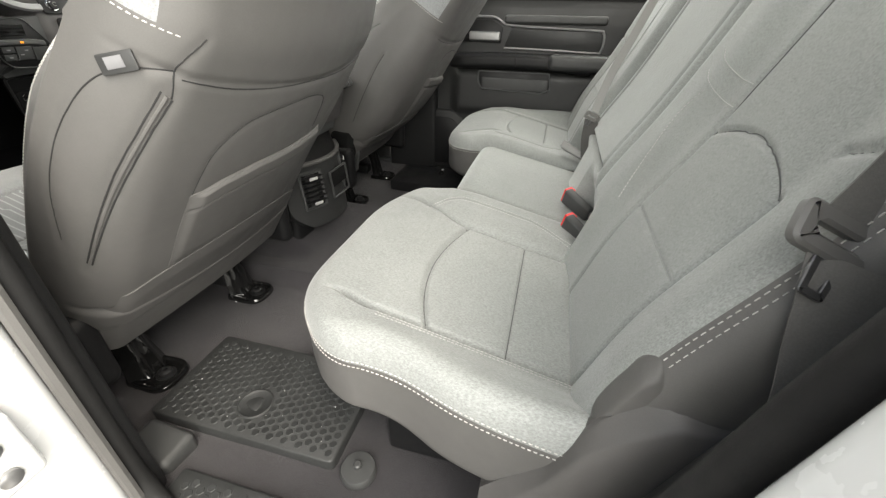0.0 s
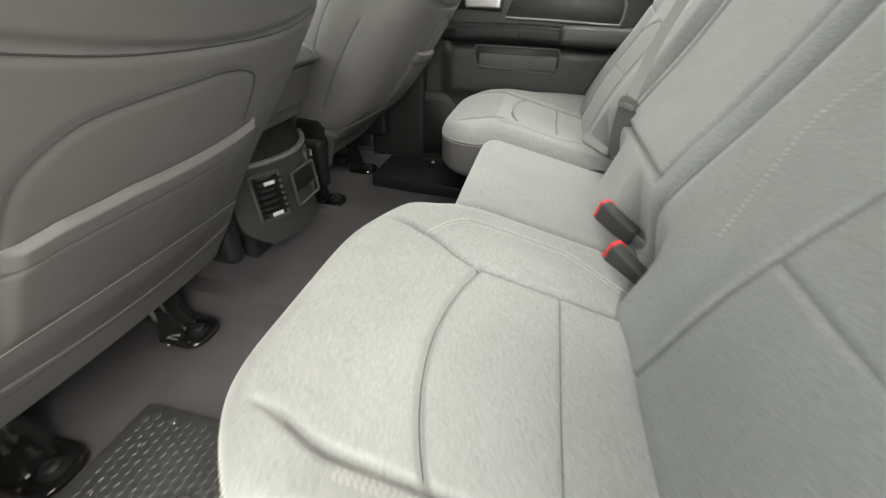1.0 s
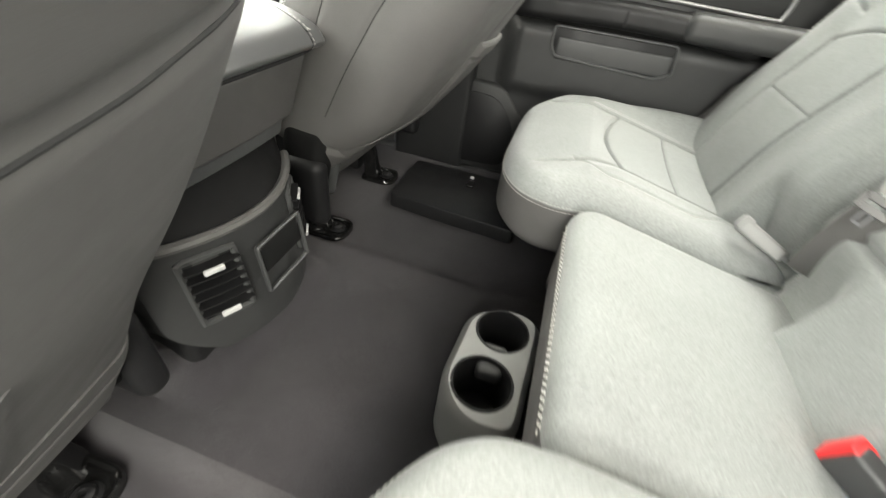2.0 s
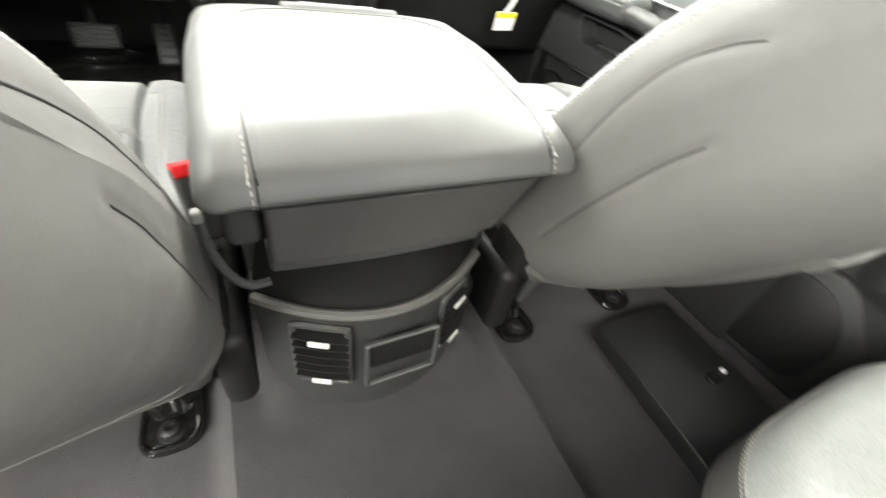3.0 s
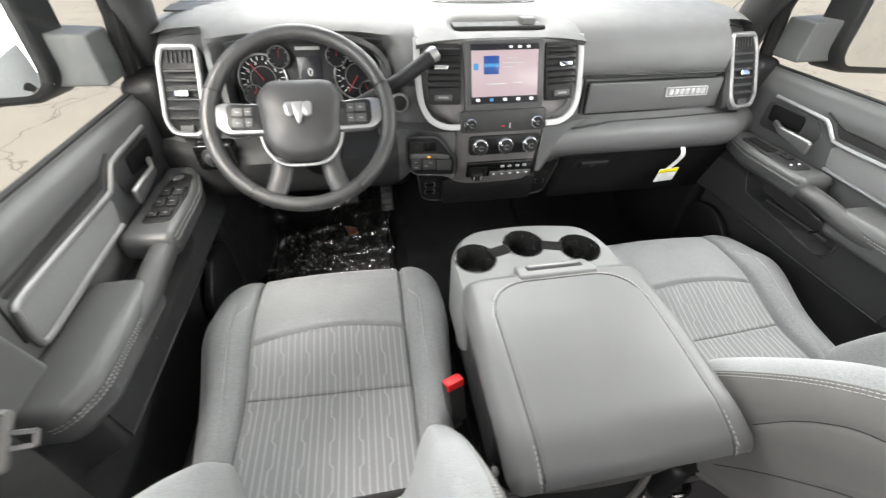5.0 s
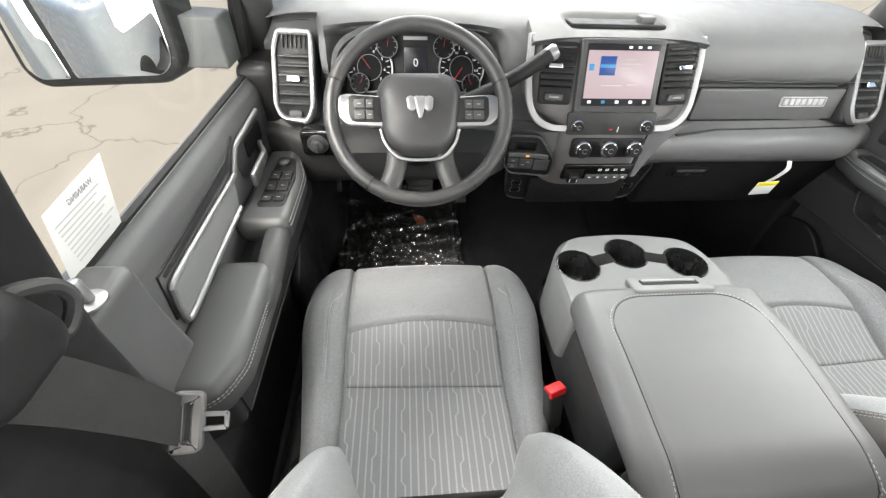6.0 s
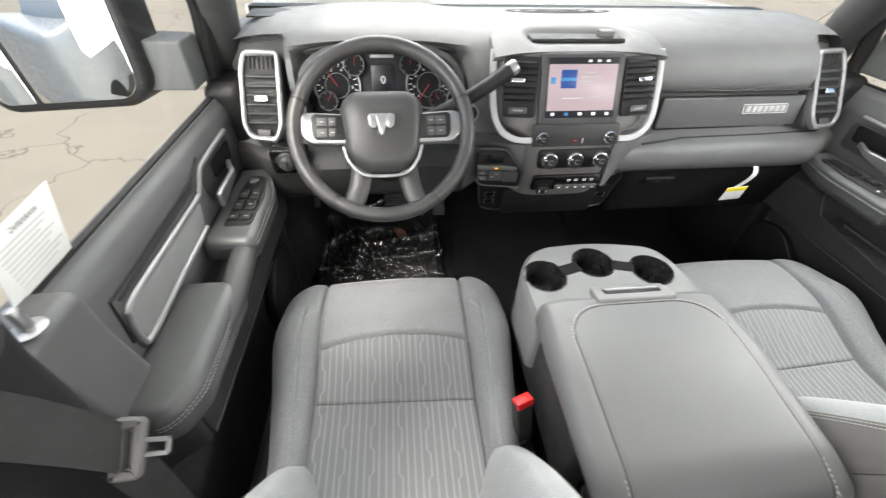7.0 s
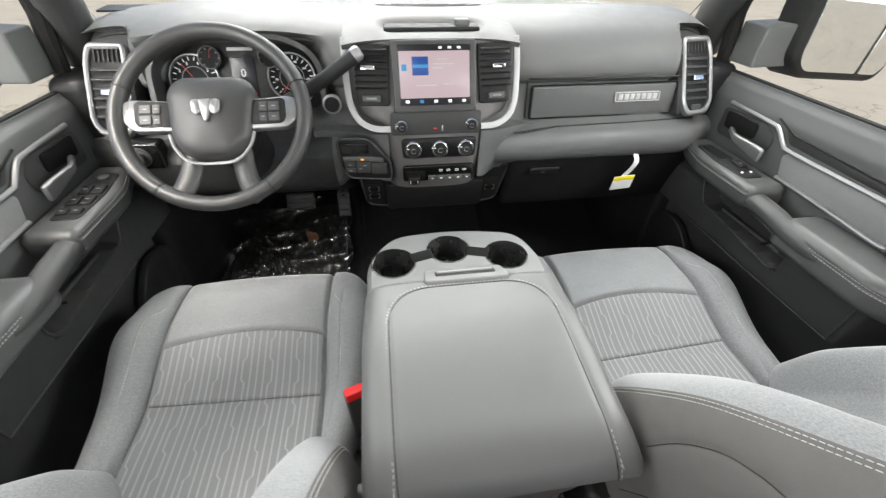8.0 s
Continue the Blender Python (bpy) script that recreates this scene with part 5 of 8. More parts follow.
def centre_stack(d):
    def skin(a, z):
        w = np.interp(z, SZ, SW)
        return a * w, stack_y(z) + 0.035 * np.abs(a) ** 6 + 0.004 * a * a, z
    st = part("centre_panel_housing", slab(skin, np.linspace(-1, 1, 50), np.linspace(0.50, 0.868, 66), (0, 0.08, -0.02)), STACK, d, "taupe centre stack housing")
    # padded cheeks that flow out into the dash
    for s in (-1, 1):
        def cheek(t, z, s=s):
            w = 0.118 + 0.003 * (z - 0.5)
            x = s * (w + t * (0.075 + 0.12 * smooth01(z, 0.5, 0.66)))
            return x, 1.398 + 0.085 * smooth01(t, 0, 1) + 0.02 * (0.6 - z) + 0 * z, z - 0.02 * t
        part("cheek", slab(cheek, np.linspace(0, 1, 16), np.linspace(0.532, 0.665, 16), (0, 0.05, 0)), DASH, d, "padded dash cheek")
    # silver surround
    for s in (-1, 1):
        line = np.array([(s * x, stack_y(z) + dy, z) for x, z, dy in ((0.112, 0.684, -0.004), (0.150, 0.686, -0.002), (0.183, 0.700, 0.004), (0.201, 0.728, 0.010), (0.207, 0.77, 0.016), (0.208, 0.82, 0.018), (0.206, 0.868, 0.020))])
        part("surround", sweep([(-0.007, -0.008), (0.007, -0.008), (0.007, 0.004), (0.0, 0.006), (-0.007, 0.004)], spline(line, 50), up=(0, -0.9, 0.4)), SATINGREY, st, "satin silver side of the surround")
    def crown(a, t):
        x = a * np.interp(t, [0, 0.7, 1], [0.210, 0.206, 0.180])
        hole = np.exp(-(((x - 0.005) / 0.122) ** 12)) * dip(t, 0.58, 0.26)
        return x, 1.452 + 0.125 * t - 0.01 * a * a + 0.02 * hole, 0.868 + 0.030 * np.sin(t * 1.5) - 0.010 * a ** 4 - 0.022 * hole
    part("crown", slab(crown, np.linspace(-1, 1, 50), np.linspace(0, 1, 20), (0, 0.012, -0.012)), CROWN, st, "satin grey top of the surround")
    part("top_tray", rbox((0.005, 1.524, 0.878), (0.116, 0.028, 0.006), 0.004, (6, 2, 1), 3), BLACK, st, "shallow black top tray")
    part("socket", rbox((0.080, 1.526, 0.889), (0.018, 0.014, 0.008), 0.003, (1, 1, 1), 2), DOOR, st)
    # screen
    m = axes3((0.0, 1.419, 0.795), (1, 0, 0), (0, 0.375, 1))
    part("screen_frame", plate(rpoly([(-0.100, -0.082), (0.100, -0.082), (0.100, 0.076), (-0.100, 0.076)], 0.008), 0.014, 0.003, m, -0.006), TRIM, st, "dark screen surround")
    scr = part("screen", plate(rpoly([(-0.086, -0.066), (0.086, -0.066), (0.086, 0.066), (-0.086, 0.066)], 0.003), 0.0015, 0.0005, m, 0.008), SCREEN_DARK, st, "lit touch screen")
    part("page", plate(rpoly([(-0.083, -0.050), (0.083, -0.050), (0.083, 0.052), (-0.083, 0.052)], 0.001), 0.0006, 0.0002, m, 0.0096), SCREEN_PINK, scr, "pale pink screen page")
    part("tile", plate(rpoly([(-0.053, 0.0), (-0.015, 0.0), (-0.015, 0.040), (-0.053, 0.040)], 0.001), 0.0004, 0.0001, m, 0.0102), SCREEN_BLUE, scr, "blue picture tile")
    part("tile_band", plate(rpoly([(-0.052, 0.016), (-0.016, 0.016), (-0.016, 0.023), (-0.052, 0.023)], 0.0005), 0.0004, 0.0001, m, 0.0107), SCREEN_SKY, scr)
    part("side_icon", plate(rpoly([(-0.078, 0.010), (-0.066, 0.010), (-0.066, 0.024), (-0.078, 0.024)], 0.002), 0.0004, 0.0001, m, 0.0102), SCREEN_SKY, scr)
    for x0, x1, y in ((0.005, 0.030, 0.034), (-0.005, 0.045, 0.024), (-0.005, 0.020, 0.015), (-0.045, 0.005, -0.022), (0.020, 0.045, -0.020)):
        part("text_bar", plate([(x0, y - 0.0012), (x1, y - 0.0012), (x1, y + 0.0012), (x0, y + 0.0012)], 0.0004, 0.0001, m, 0.0102), PRINT, scr)
    for i in range(5):
        part("key_icon", plate(rpoly([(-0.072 + i * 0.034, -0.061), (-0.063 + i * 0.034, -0.061), (-0.063 + i * 0.034, -0.054), (-0.072 + i * 0.034, -0.054)], 0.002), 0.0006, 0.0001, m, 0.0096), SCREEN_SKY if i == 1 else WHITEPRINT, scr)
    for i in range(3):
        part("status_icon", plate([(0.01 + i * 0.022, 0.056), (0.018 + i * 0.022, 0.056), (0.018 + i * 0.022, 0.061), (0.01 + i * 0.022, 0.061)], 0.0006, 0.0001, m, 0.0096), WHITEPRINT, scr)
    # vents beside the screen
    for s in (-1, 1):
        o = axes3((s * 0.148, 1.430, 0.80), (1, 0.12 * s, 0), (0, 0.375, 1))
        well = part("centre_vent", plate(rpoly([(-0.042, -0.072), (0.034, -0.072), (0.040, 0.062), (-0.042, 0.062)] if s > 0 else [(-0.034, -0.072), (0.042, -0.072), (0.042, 0.062), (-0.040, 0.062)], 0.008), 0.010, 0.002, o, -0.004), BLACK, st, "black centre vent")
        for i in range(7):
            part("slat", placed(placed(rbox((0, 0, 0), (0.037, 0.0048, 0.0014), 0.001, (2, 1, 1), 2), pose(0, -0.034 + i * 0.0138, 0.011, -62)), o), BLACK, well)
        part("tab", placed(rbox((0.006 * s, 0.010, 0.016), (0.016, 0.005, 0.004), 0.002, (2, 1, 1), 2), o), CHROME, well, "bright vent tab")
        part("wheel_tab", placed(rbox((0, -0.056, 0.009), (0.022, 0.008, 0.005), 0.003, (2, 1, 1), 2), o), TRIM, well)
        part("wheel_mark", placed(rbox((0, -0.056, 0.014), (0.012, 0.002, 0.001), 0.0008, (1, 1, 1), 1), o), GREYPLASTIC, well)
    # knobs
    def knob(x, z, r, name, dy=0.0):
        k = axes3((x, stack_y(z) - 0.002 + dy, z), (1, 0, 0), (0, 0.12, 1))
        kn = part(name, lathe([(r, 0), (r, 0.010), (r * 0.95, 0.014), (r * 0.84, 0.016)], 28, k), CHROME, st, "chrome ringed rotary knob")
        part("cap", lathe([(r * 0.81, 0.010), (r * 0.80, 0.018), (r * 0.72, 0.021), (0.001, 0.0215)], 24, k), BLACK, kn, "black knob face")
        part("mark", placed(tube([(r * 0.27 * math.cos(q), r * 0.27 * math.sin(q), 0.0218) for q in np.linspace(0.5, 5.6, 16)], 0.0006, 5), k), GREYPLASTIC, kn)
        part("pointer", placed(rbox((-r * 0.62, r * 0.28, 0.0205), (r * 0.10, r * 0.05, 0.0014), 0.0004, (1, 1, 1), 1), k), WHITEPRINT, kn)
    for x in (-0.086, 0.086):
        knob(x, 0.690, 0.0165, "volume_knob")
    part("knob_panel", plate(rpoly([(-0.112, -0.024), (0.112, -0.024), (0.112, 0.030), (-0.112, 0.030)], 0.010), 0.005, 0.002, axes3((0, 1.381, 0.692), (1, 0, 0), (0, 0.28, 1)), -0.001), PILLAR, st, "dark panel under the screen")
    low = axes3((0.007, 1.378, 0.632), (1, 0, 0), (0, -0.03, 1))
    part("climate_panel", plate(rpoly([(-0.093, -0.026), (0.093, -0.026), (0.096, 0.027), (-0.096, 0.027)], 0.012), 0.005, 0.002, low), BLACK, st, "black climate control panel")
    for x in (-0.060, 0.007, 0.073):
        knob(x, 0.634, 0.0215, "climate_knob", -0.004)
    row = axes3((0.007, 1.389, 0.558), (1, 0, 0), (0, -0.25, 1))
    sw = part("switch_panel", plate(rpoly([(-0.094, -0.025), (0.094, -0.025), (0.094, 0.026), (-0.094, 0.026)], 0.008), 0.007, 0.002, row), GLOSS, st, "black switch row")
    for i in range(5):
        part("button", placed(rbox((-0.016 + i * 0.0235, -0.014, 0.0085), (0.0112, 0.0075, 0.0025), 0.0015, (1, 1, 1), 2), row), DOOR, sw)
        part("legend", placed(rbox((-0.016 + i * 0.0235, -0.014, 0.0112), (0.0030, 0.0022, 0.0004), 0.0003, (1, 1, 1), 1), row), WHITEPRINT, sw)
    for x in (0.006, 0.026, 0.049, 0.069):
        for dx, dy, w, h in ((0, 0.0026, 0.0045, 0.0007), (0, -0.0026, 0.0045, 0.0007), (-0.0038, 0, 0.0007, 0.0030), (0.0038, 0, 0.0007, 0.0030)):
            part("legend", placed(rbox((x + dx, 0.010 + dy, 0.0074), (w, h, 0.0004), 0.0003, (1, 1, 1), 1), row), WHITEPRINT, sw)
    part("lever_slot", placed(rbox((-0.062, -0.004, 0.0075), (0.026, 0.017, 0.001), 0.0008, (2, 2, 1), 1), row), MATTEBLACK, sw)
    lever = part("lever_knob", placed(bent(rbox((-0.066, -0.010, 0.016), (0.015, 0.011, 0.011), 0.005, (3, 3, 2), 4), lambda x, y, z: (x, y, z - 0.1 * (y + 0.010))), row), BLACK, sw, "black lever knob")
    for x in (-0.076, -0.057):
        part("mark", placed(rbox((x, -0.010, 0.0272), (0.0009, 0.006, 0.0005), 0.0004, (1, 1, 1), 1), row), WHITEPRINT, lever)
    # key row between the volume knobs
    part("mark", placed(rbox((-0.012, 0.056, 0.012), (0.004, 0.0014, 0.0006), 0.0004, (1, 1, 1), 1), low), RED, st)
    part("mark", placed(rbox((0.006, 0.056, 0.012), (0.0008, 0.007, 0.0006), 0.0004, (1, 1, 1), 1), low), WHITEPRINT, st)
    # lower bin with charging sockets
    lb = axes3((0.008, 1.478, 0.445), (1, 0, 0), (0, -0.12, 1))
    unit = rpoly([(-0.222, 0.066), (-0.205, -0.052), (-0.150, -0.062), (0.160, -0.064), (0.200, -0.056), (0.232, 0.076)], [0.012, 0.030, 0.05, 0.05, 0.030, 0.012], 6)
    bin_ = part("lower_bin", plate(unit, 0.012, 0.004, lb, -0.030), MATTEBLACK, d, "black lower dash bin")
    part("bin_rim", band(unit, 0.006, 0.006, lb, -0.022, 0.002), PILLAR, bin_, "thin rim round the bin")
    part("bin_door", plate(rpoly([(-0.142, -0.062), (0.148, -0.064), (0.152, 0.030), (0.090, 0.032), (0.074, 0.018), (-0.060, 0.018), (-0.078, 0.032), (-0.142, 0.030)], 0.010), 0.012, 0.004, lb, -0.014), BLACK, bin_, "dark bin door")
    part("bin_lip", placed(bent(rbox((0.006, 0.040, -0.004), (0.066, 0.007, 0.010), 0.004, (8, 2, 2), 3), lambda x, y, z: (x, y - 0.004 * (x / 0.066) ** 4, z)), lb), BLACK, bin_, "pull lip of the bin")
    for x0, n in ((-0.180, 2), (0.176, 1)):
        pod = part("socket_plate", plate(rpoly([(x0 - 0.026, -0.040), (x0 + 0.026, -0.044), (x0 + 0.028, 0.030), (x0 - 0.030, 0.030)], 0.012), 0.005, 0.002, lb, -0.019), MATTEBLACK, bin_, "black socket plate")
        for z in ((0.010, -0.016) if n == 2 else (-0.006,)):
            part("socket", plate(rpoly([(x0 - 0.010, z - 0.004), (x0 + 0.010, z - 0.004), (x0 + 0.010, z + 0.004), (x0 - 0.010, z + 0.004)], 0.003), 0.0012, 0.0004, lb, -0.0142), GLOSS, pod, "charging socket")
            for sx in (-1, 1):
                mark = [(x0 + sx * 0.010, z + 0.009), (x0 + sx * 0.015, z + 0.006), (x0 + sx * 0.015, z - 0.006), (x0 + sx * 0.010, z - 0.009)]
                part("mark", tube([np.array(lb @ Vector((px, pz, -0.0132))) for px, pz in mark], 0.0006, 5), GREYPLASTIC, pod)
    # switch panel beside the column
    sp = axes3((-0.178, 1.398, 0.592), (1, -0.10, 0), (0, -0.15, 1))
    lp = part("light_switch_panel", plate(rpoly([(-0.070, 0.070), (0.012, 0.072), (0.064, 0.0), (0.062, -0.055), (-0.050, -0.050), (-0.070, -0.02)], 0.016), 0.006, 0.002, sp, -0.002), BLACK, d, "black switch panel by the column")
    part("panel_frame", band(rpoly([(-0.070, 0.070), (0.012, 0.072), (0.064, 0.0), (0.062, -0.055), (-0.050, -0.050), (-0.070, -0.02)], 0.016), 0.0045, 0.006, sp, 0.001, 0.002), TRIM, lp, "raised rounded frame")
    part("slot", placed(rbox((-0.026, 0.042, 0.0045), (0.034, 0.014, 0.002), 0.0018, (2, 1, 1), 2), sp), GLOSS, lp, "gloss black upper insert")
    part("bar", placed(bent(rbox((-0.008, 0.014, 0.0065), (0.052, 0.0065, 0.004), 0.003, (6, 2, 1), 3), lambda x, y, z: (x, y - 0.10 * (x + 0.008) * smooth01(x, 0.0, 0.05), z)), sp), DOOR, lp, "grey bar with a telltale")
    for bx, by, w in ((-0.044, -0.004, 0.014), (-0.044, -0.022, 0.014), (-0.010, -0.013, 0.018), (0.030, -0.016, 0.020)):
        part("button", placed(rbox((bx, by, 0.0055), (w, 0.0080 if bx < -0.03 else 0.0165, 0.003), 0.002, (2, 1, 1), 2), sp), TRIM, lp)
    for bx, by in ((-0.044, -0.004), (-0.044, -0.022), (-0.018, -0.016), (-0.006, -0.006)):
        part("legend", placed(rbox((bx, by, 0.0090), (0.004, 0.0014, 0.0004), 0.0003, (1, 1, 1), 1), sp), GREYPLASTIC, lp)
    part("lamp", placed(rbox((-0.010, 0.014, 0.0110), (0.004, 0.0025, 0.0006), 0.0004, (1, 1, 1), 1), sp), AMBER, lp, "small amber telltale")
    ig = axes3((-0.253, 1.478, 0.716), (1, 0, 0), (0, 0.15, 1))
    b = part("start_button", lathe([(0.024, 0), (0.024, 0.006), (0.020, 0.008)], 28, ig), SATIN, d, "silver ringed start button")
    part("cap", lathe([(0.019, 0.004), (0.0185, 0.009), (0.001, 0.010)], 24, ig), BLACK, b)


def cluster(d):
    """Instrument cluster in its hooded recess."""
    m = axes3((-0.47, 1.565, 0.758), (1, 0, 0), (0, 0.35, 1))
    c = part("gauge_panel", plate(rpoly([(-0.185, -0.075), (0.185, -0.075), (0.175, 0.045), (0.10, 0.085), (-0.10, 0.085), (-0.175, 0.045)], 0.03), 0.006, 0.002, m), BLACK, d, "black instrument cluster")
    hood = [(-0.198, -0.07), (-0.19, 0.03), (-0.12, 0.080), (0.0, 0.092), (0.12, 0.080), (0.19, 0.03), (0.198, -0.07)]
    line = spline([np.array(m @ Vector((x, z, 0.02))) for x, z in hood], 60)
    part("hood_liner", sweep([(-0.006, -0.05), (0.006, -0.05), (0.006, 0.045), (-0.006, 0.045)], line, up=np.array(m.to_3x3() @ Vector((0, 0, 1)))), TRIM, c, "dark liner inside the hood")
    for x, y, r, needle in ((-0.117, 0.0, 0.060, 125), (0.117, 0.0, 0.060, 235), (-0.070, 0.048, 0.026, 80), (0.070, 0.048, 0.026, 80), (-0.142, -0.036, 0.024, 60), (0.142, -0.036, 0.024, 120)):
        k = m @ Matrix.Translation((x, y, 0.006 + (0.0105 if r < 0.05 else 0)))
        g = part("gauge", lathe([(r, 0), (r, 0.008), (r * 0.965, 0.0105), (r * 0.935, 0.010), (r * 0.92, 0.003)], 36, k), SATIN, c, "chrome ringed gauge")
        part("face", lathe([(r * 0.92, 0.002), (r * 0.92, 0.0035), (0.001, 0.0036)], 32, k), GAUGEFACE, g, "black gauge face")
        n = 18 if r > 0.05 else 8
        ticks = []
        for i in range(n):
            a = radians(225 - 270 * i / (n - 1))
            ticks.append(placed(rbox((r * 0.80, 0, 0.0042), (r * 0.07, r * 0.014, 0.0004), 0.0002, (1, 1, 1), 1), pose(0, 0, 0, 0, 0, math.degrees(a))))
        part("ticks", placed(joined(*ticks), k), WHITEPRINT, g)
        part("needle", placed(placed(rbox((r * 0.35, 0, 0.006), (r * 0.40, r * 0.013, 0.0006), 0.0004, (1, 1, 1), 1), pose(0, 0, 0, 0, 0, needle)), k), NEEDLE, g, "red needle")
        if r > 0.05:
            for i in range(8):
                q = radians(225 - 270 * i / 7)
                lettering("numeral", str(i if x < 0 else i * 20), r * (0.17 if x < 0 else 0.12), k @ Matrix.Translation((r * 0.64 * math.cos(q), r * 0.64 * math.sin(q), 0.0042)), WHITEPRINT, g)
            part("inner_ring", placed(tube([(r * 0.5 * math.cos(q), r * 0.5 * math.sin(q), 0.0042) for q in np.linspace(0, 2 * math.pi, 33)[:-1]], 0.0008, 5, True), k), GREYPLASTIC, g)
    part("info_display", plate(rpoly([(-0.029, -0.045), (0.029, -0.045), (0.029, 0.050), (-0.029, 0.050)], 0.004), 0.003, 0.001, m, 0.006), SCREEN_DARK, c, "small driver display")
    lettering("digit", "0", 0.026, m @ Matrix.Translation((0, 0.012, 0.0098)), WHITEPRINT_LIT, c)
    part("warning_light", placed(rbox((-0.012, -0.036, 0.0098), (0.004, 0.004, 0.0005), 0.0003, (1, 1, 1), 1), m), NEEDLE, c)
    part("warning_light", placed(rbox((0.010, -0.036, 0.0098), (0.014, 0.003, 0.0005), 0.0003, (1, 1, 1), 1), m), NEEDLE, c)
    part("name_bar", placed(rbox((0, 0.068, 0.009), (0.030, 0.004, 0.001), 0.0005, (2, 1, 1), 1), m), GREYPLASTIC, c, "small bright plate above the display")


SCREEN_DARK = glowing("screen_dark", (0.012, 0.012, 0.02), 0.35)
SCREEN_PINK = glowing("screen_page", (0.50, 0.40, 0.44), 0.52)
SCREEN_BLUE = glowing("screen_blue", (0.008, 0.07, 0.32), 0.5)
SCREEN_SKY = glowing("screen_sky", (0.04, 0.28, 0.60), 0.5)
AMBER = glowing("amber_lamp", (1.0, 0.35, 0.03), 0.9)
NEEDLE = glowing("red_needle", (0.6, 0.015, 0.015), 0.35)
WHITEPRINT_LIT = glowing("lit_digit", (0.8, 0.8, 0.8), 0.5)
GAUGEFACE = surface("gauge_face", (0.006, 0.006, 0.007), 0.6, vary=0.05, spec=0.1)
dashboard()


def steering_wheel():
    m = axes3((-0.469, 1.29, 0.762), (1, 0, 0), (0, math.sin(radians(42)), math.cos(radians(42))))
    w = thing("steering_wheel", (-0.469, 1.35, 0.70), "black leather steering wheel with silver spoke trim", "steering wheel")
    a = np.linspace(0, 2 * math.pi, 97)[:-1]
    circ = np.stack([0.1795 * np.cos(a), 0.1795 * np.sin(a), 0 * a], 1)
    part("rim", placed(tube(circ, 0.0155, 14, True, ry=0.0175), m), LEATHER, w, "black leather rim")
    for t in (20, 160, 235, 305):
        t = radians(t)
        s = [(0.1795 * math.cos(t) + 0.0168 * math.cos(b) * math.cos(t), 0.1795 * math.sin(t) + 0.0168 * math.cos(b) * math.sin(t), 0.0182 * math.sin(b)) for b in np.linspace(0, 2 * math.pi, 24)]
        part("seam", placed(tube(np.array(s)[:-1], 0.0009, 5, True, up=(-math.sin(t), math.cos(t), 0.01)), m), BLACK, w)
    hub = 1.07 * rpoly([(-0.083, 0.045), (-0.060, 0.075), (0.060, 0.075), (0.083, 0.045), (0.072, -0.055), (0.040, -0.085), (-0.040, -0.085), (-0.072, -0.055)], 0.03, 6)
    us, vs = np.linspace(0.0, 1, 14), np.arange(len(hub) + 1)
    hubc = np.concatenate([hub, hub[:1]])
    def dome(t, k):
        x, y = np.interp(k, vs, hubc[:, 0]), np.interp(k, vs, hubc[:, 1])
        return x * t, y * t, 0.030 - 0.012 * t ** 2 - 0.022 * t ** 12
    part("hub", placed(sheet(dome, us, vs), m), LEATHER, w, "dark grey airbag cover")
    part("hub_body", placed(plate(grown(ccw(hub), -0.004), 0.045, 0.004), m @ Matrix.Translation((0, 0, -0.05))), BLACK, w)
    # plain bright badge
    lobes = [0.92 * rpoly([(-0.030, 0.020), (-0.016, 0.024), (-0.004, 0.012), (-0.008, -0.004), (-0.016, -0.012), (-0.027, -0.006)], 0.009, 5),
             0.92 * rpoly([(0.030, 0.020), (0.016, 0.024), (0.004, 0.012), (0.008, -0.004), (0.016, -0.012), (0.027, -0.006)], 0.009, 5),
             0.92 * rpoly([(-0.013, 0.022), (0.013, 0.022), (0.008, -0.010), (0.003, -0.026), (-0.003, -0.026), (-0.008, -0.010)], 0.006, 5)]
    badge = part("badge", plate(lobes[2], 0.0058, 0.002, m @ Matrix.Translation((0, 0.0, 0.0310))), SATIN, w, "plain bright badge")
    for lobe in lobes[:2]:
        part("lobe", plate(lobe, 0.0048, 0.002, m @ Matrix.Translation((0, 0.0, 0.0310))), SATIN, badge)
    # side spokes
    for s in (-1, 1):
        sp = rpoly([(s * 0.066, -0.032), (s * 0.145, -0.030), (s * 0.166, -0.012), (s * 0.166, 0.030), (s * 0.150, 0.036), (s * 0.070, 0.030)], 0.010)
        part("spoke", placed(plate(sp, 0.018, 0.004), m @ Matrix.Translation((0, 0, -0.012))), SATIN, w, "silver spoke surround")
        pad = rpoly([(s * 0.075, -0.023), (s * 0.136, -0.022), (s * 0.143, -0.010), (s * 0.143, 0.026), (s * 0.136, 0.031), (s * 0.077, 0.027)], 0.006)
        bt = part("button_pad", placed(plate(pad, 0.004, 0.001), m @ Matrix.Translation((0, 0, 0.005))), BLACK, w, "dark button pad")
        for bx, bw in ((0.1005, 0.0075), (0.1210, 0.0110)):
            for by in (-0.009, 0.013):
                key = part("button", placed(rbox((s * bx, by, 0.0098), (bw, 0.0090, 0.0016), 0.0014, (1, 1, 1), 2), m), TRIM, bt)
                part("mark", placed(rbox((s * bx, by, 0.0116), (0.0036, 0.0010, 0.0003), 0.0002, (1, 1, 1), 1), m), GREYPLASTIC, key)
        leg = np.array([(s * 0.047, -0.070, -0.012), (s * 0.052, -0.11, -0.012), (s * 0.066, -0.150, -0.006), (s * 0.085, -0.168, 0)])
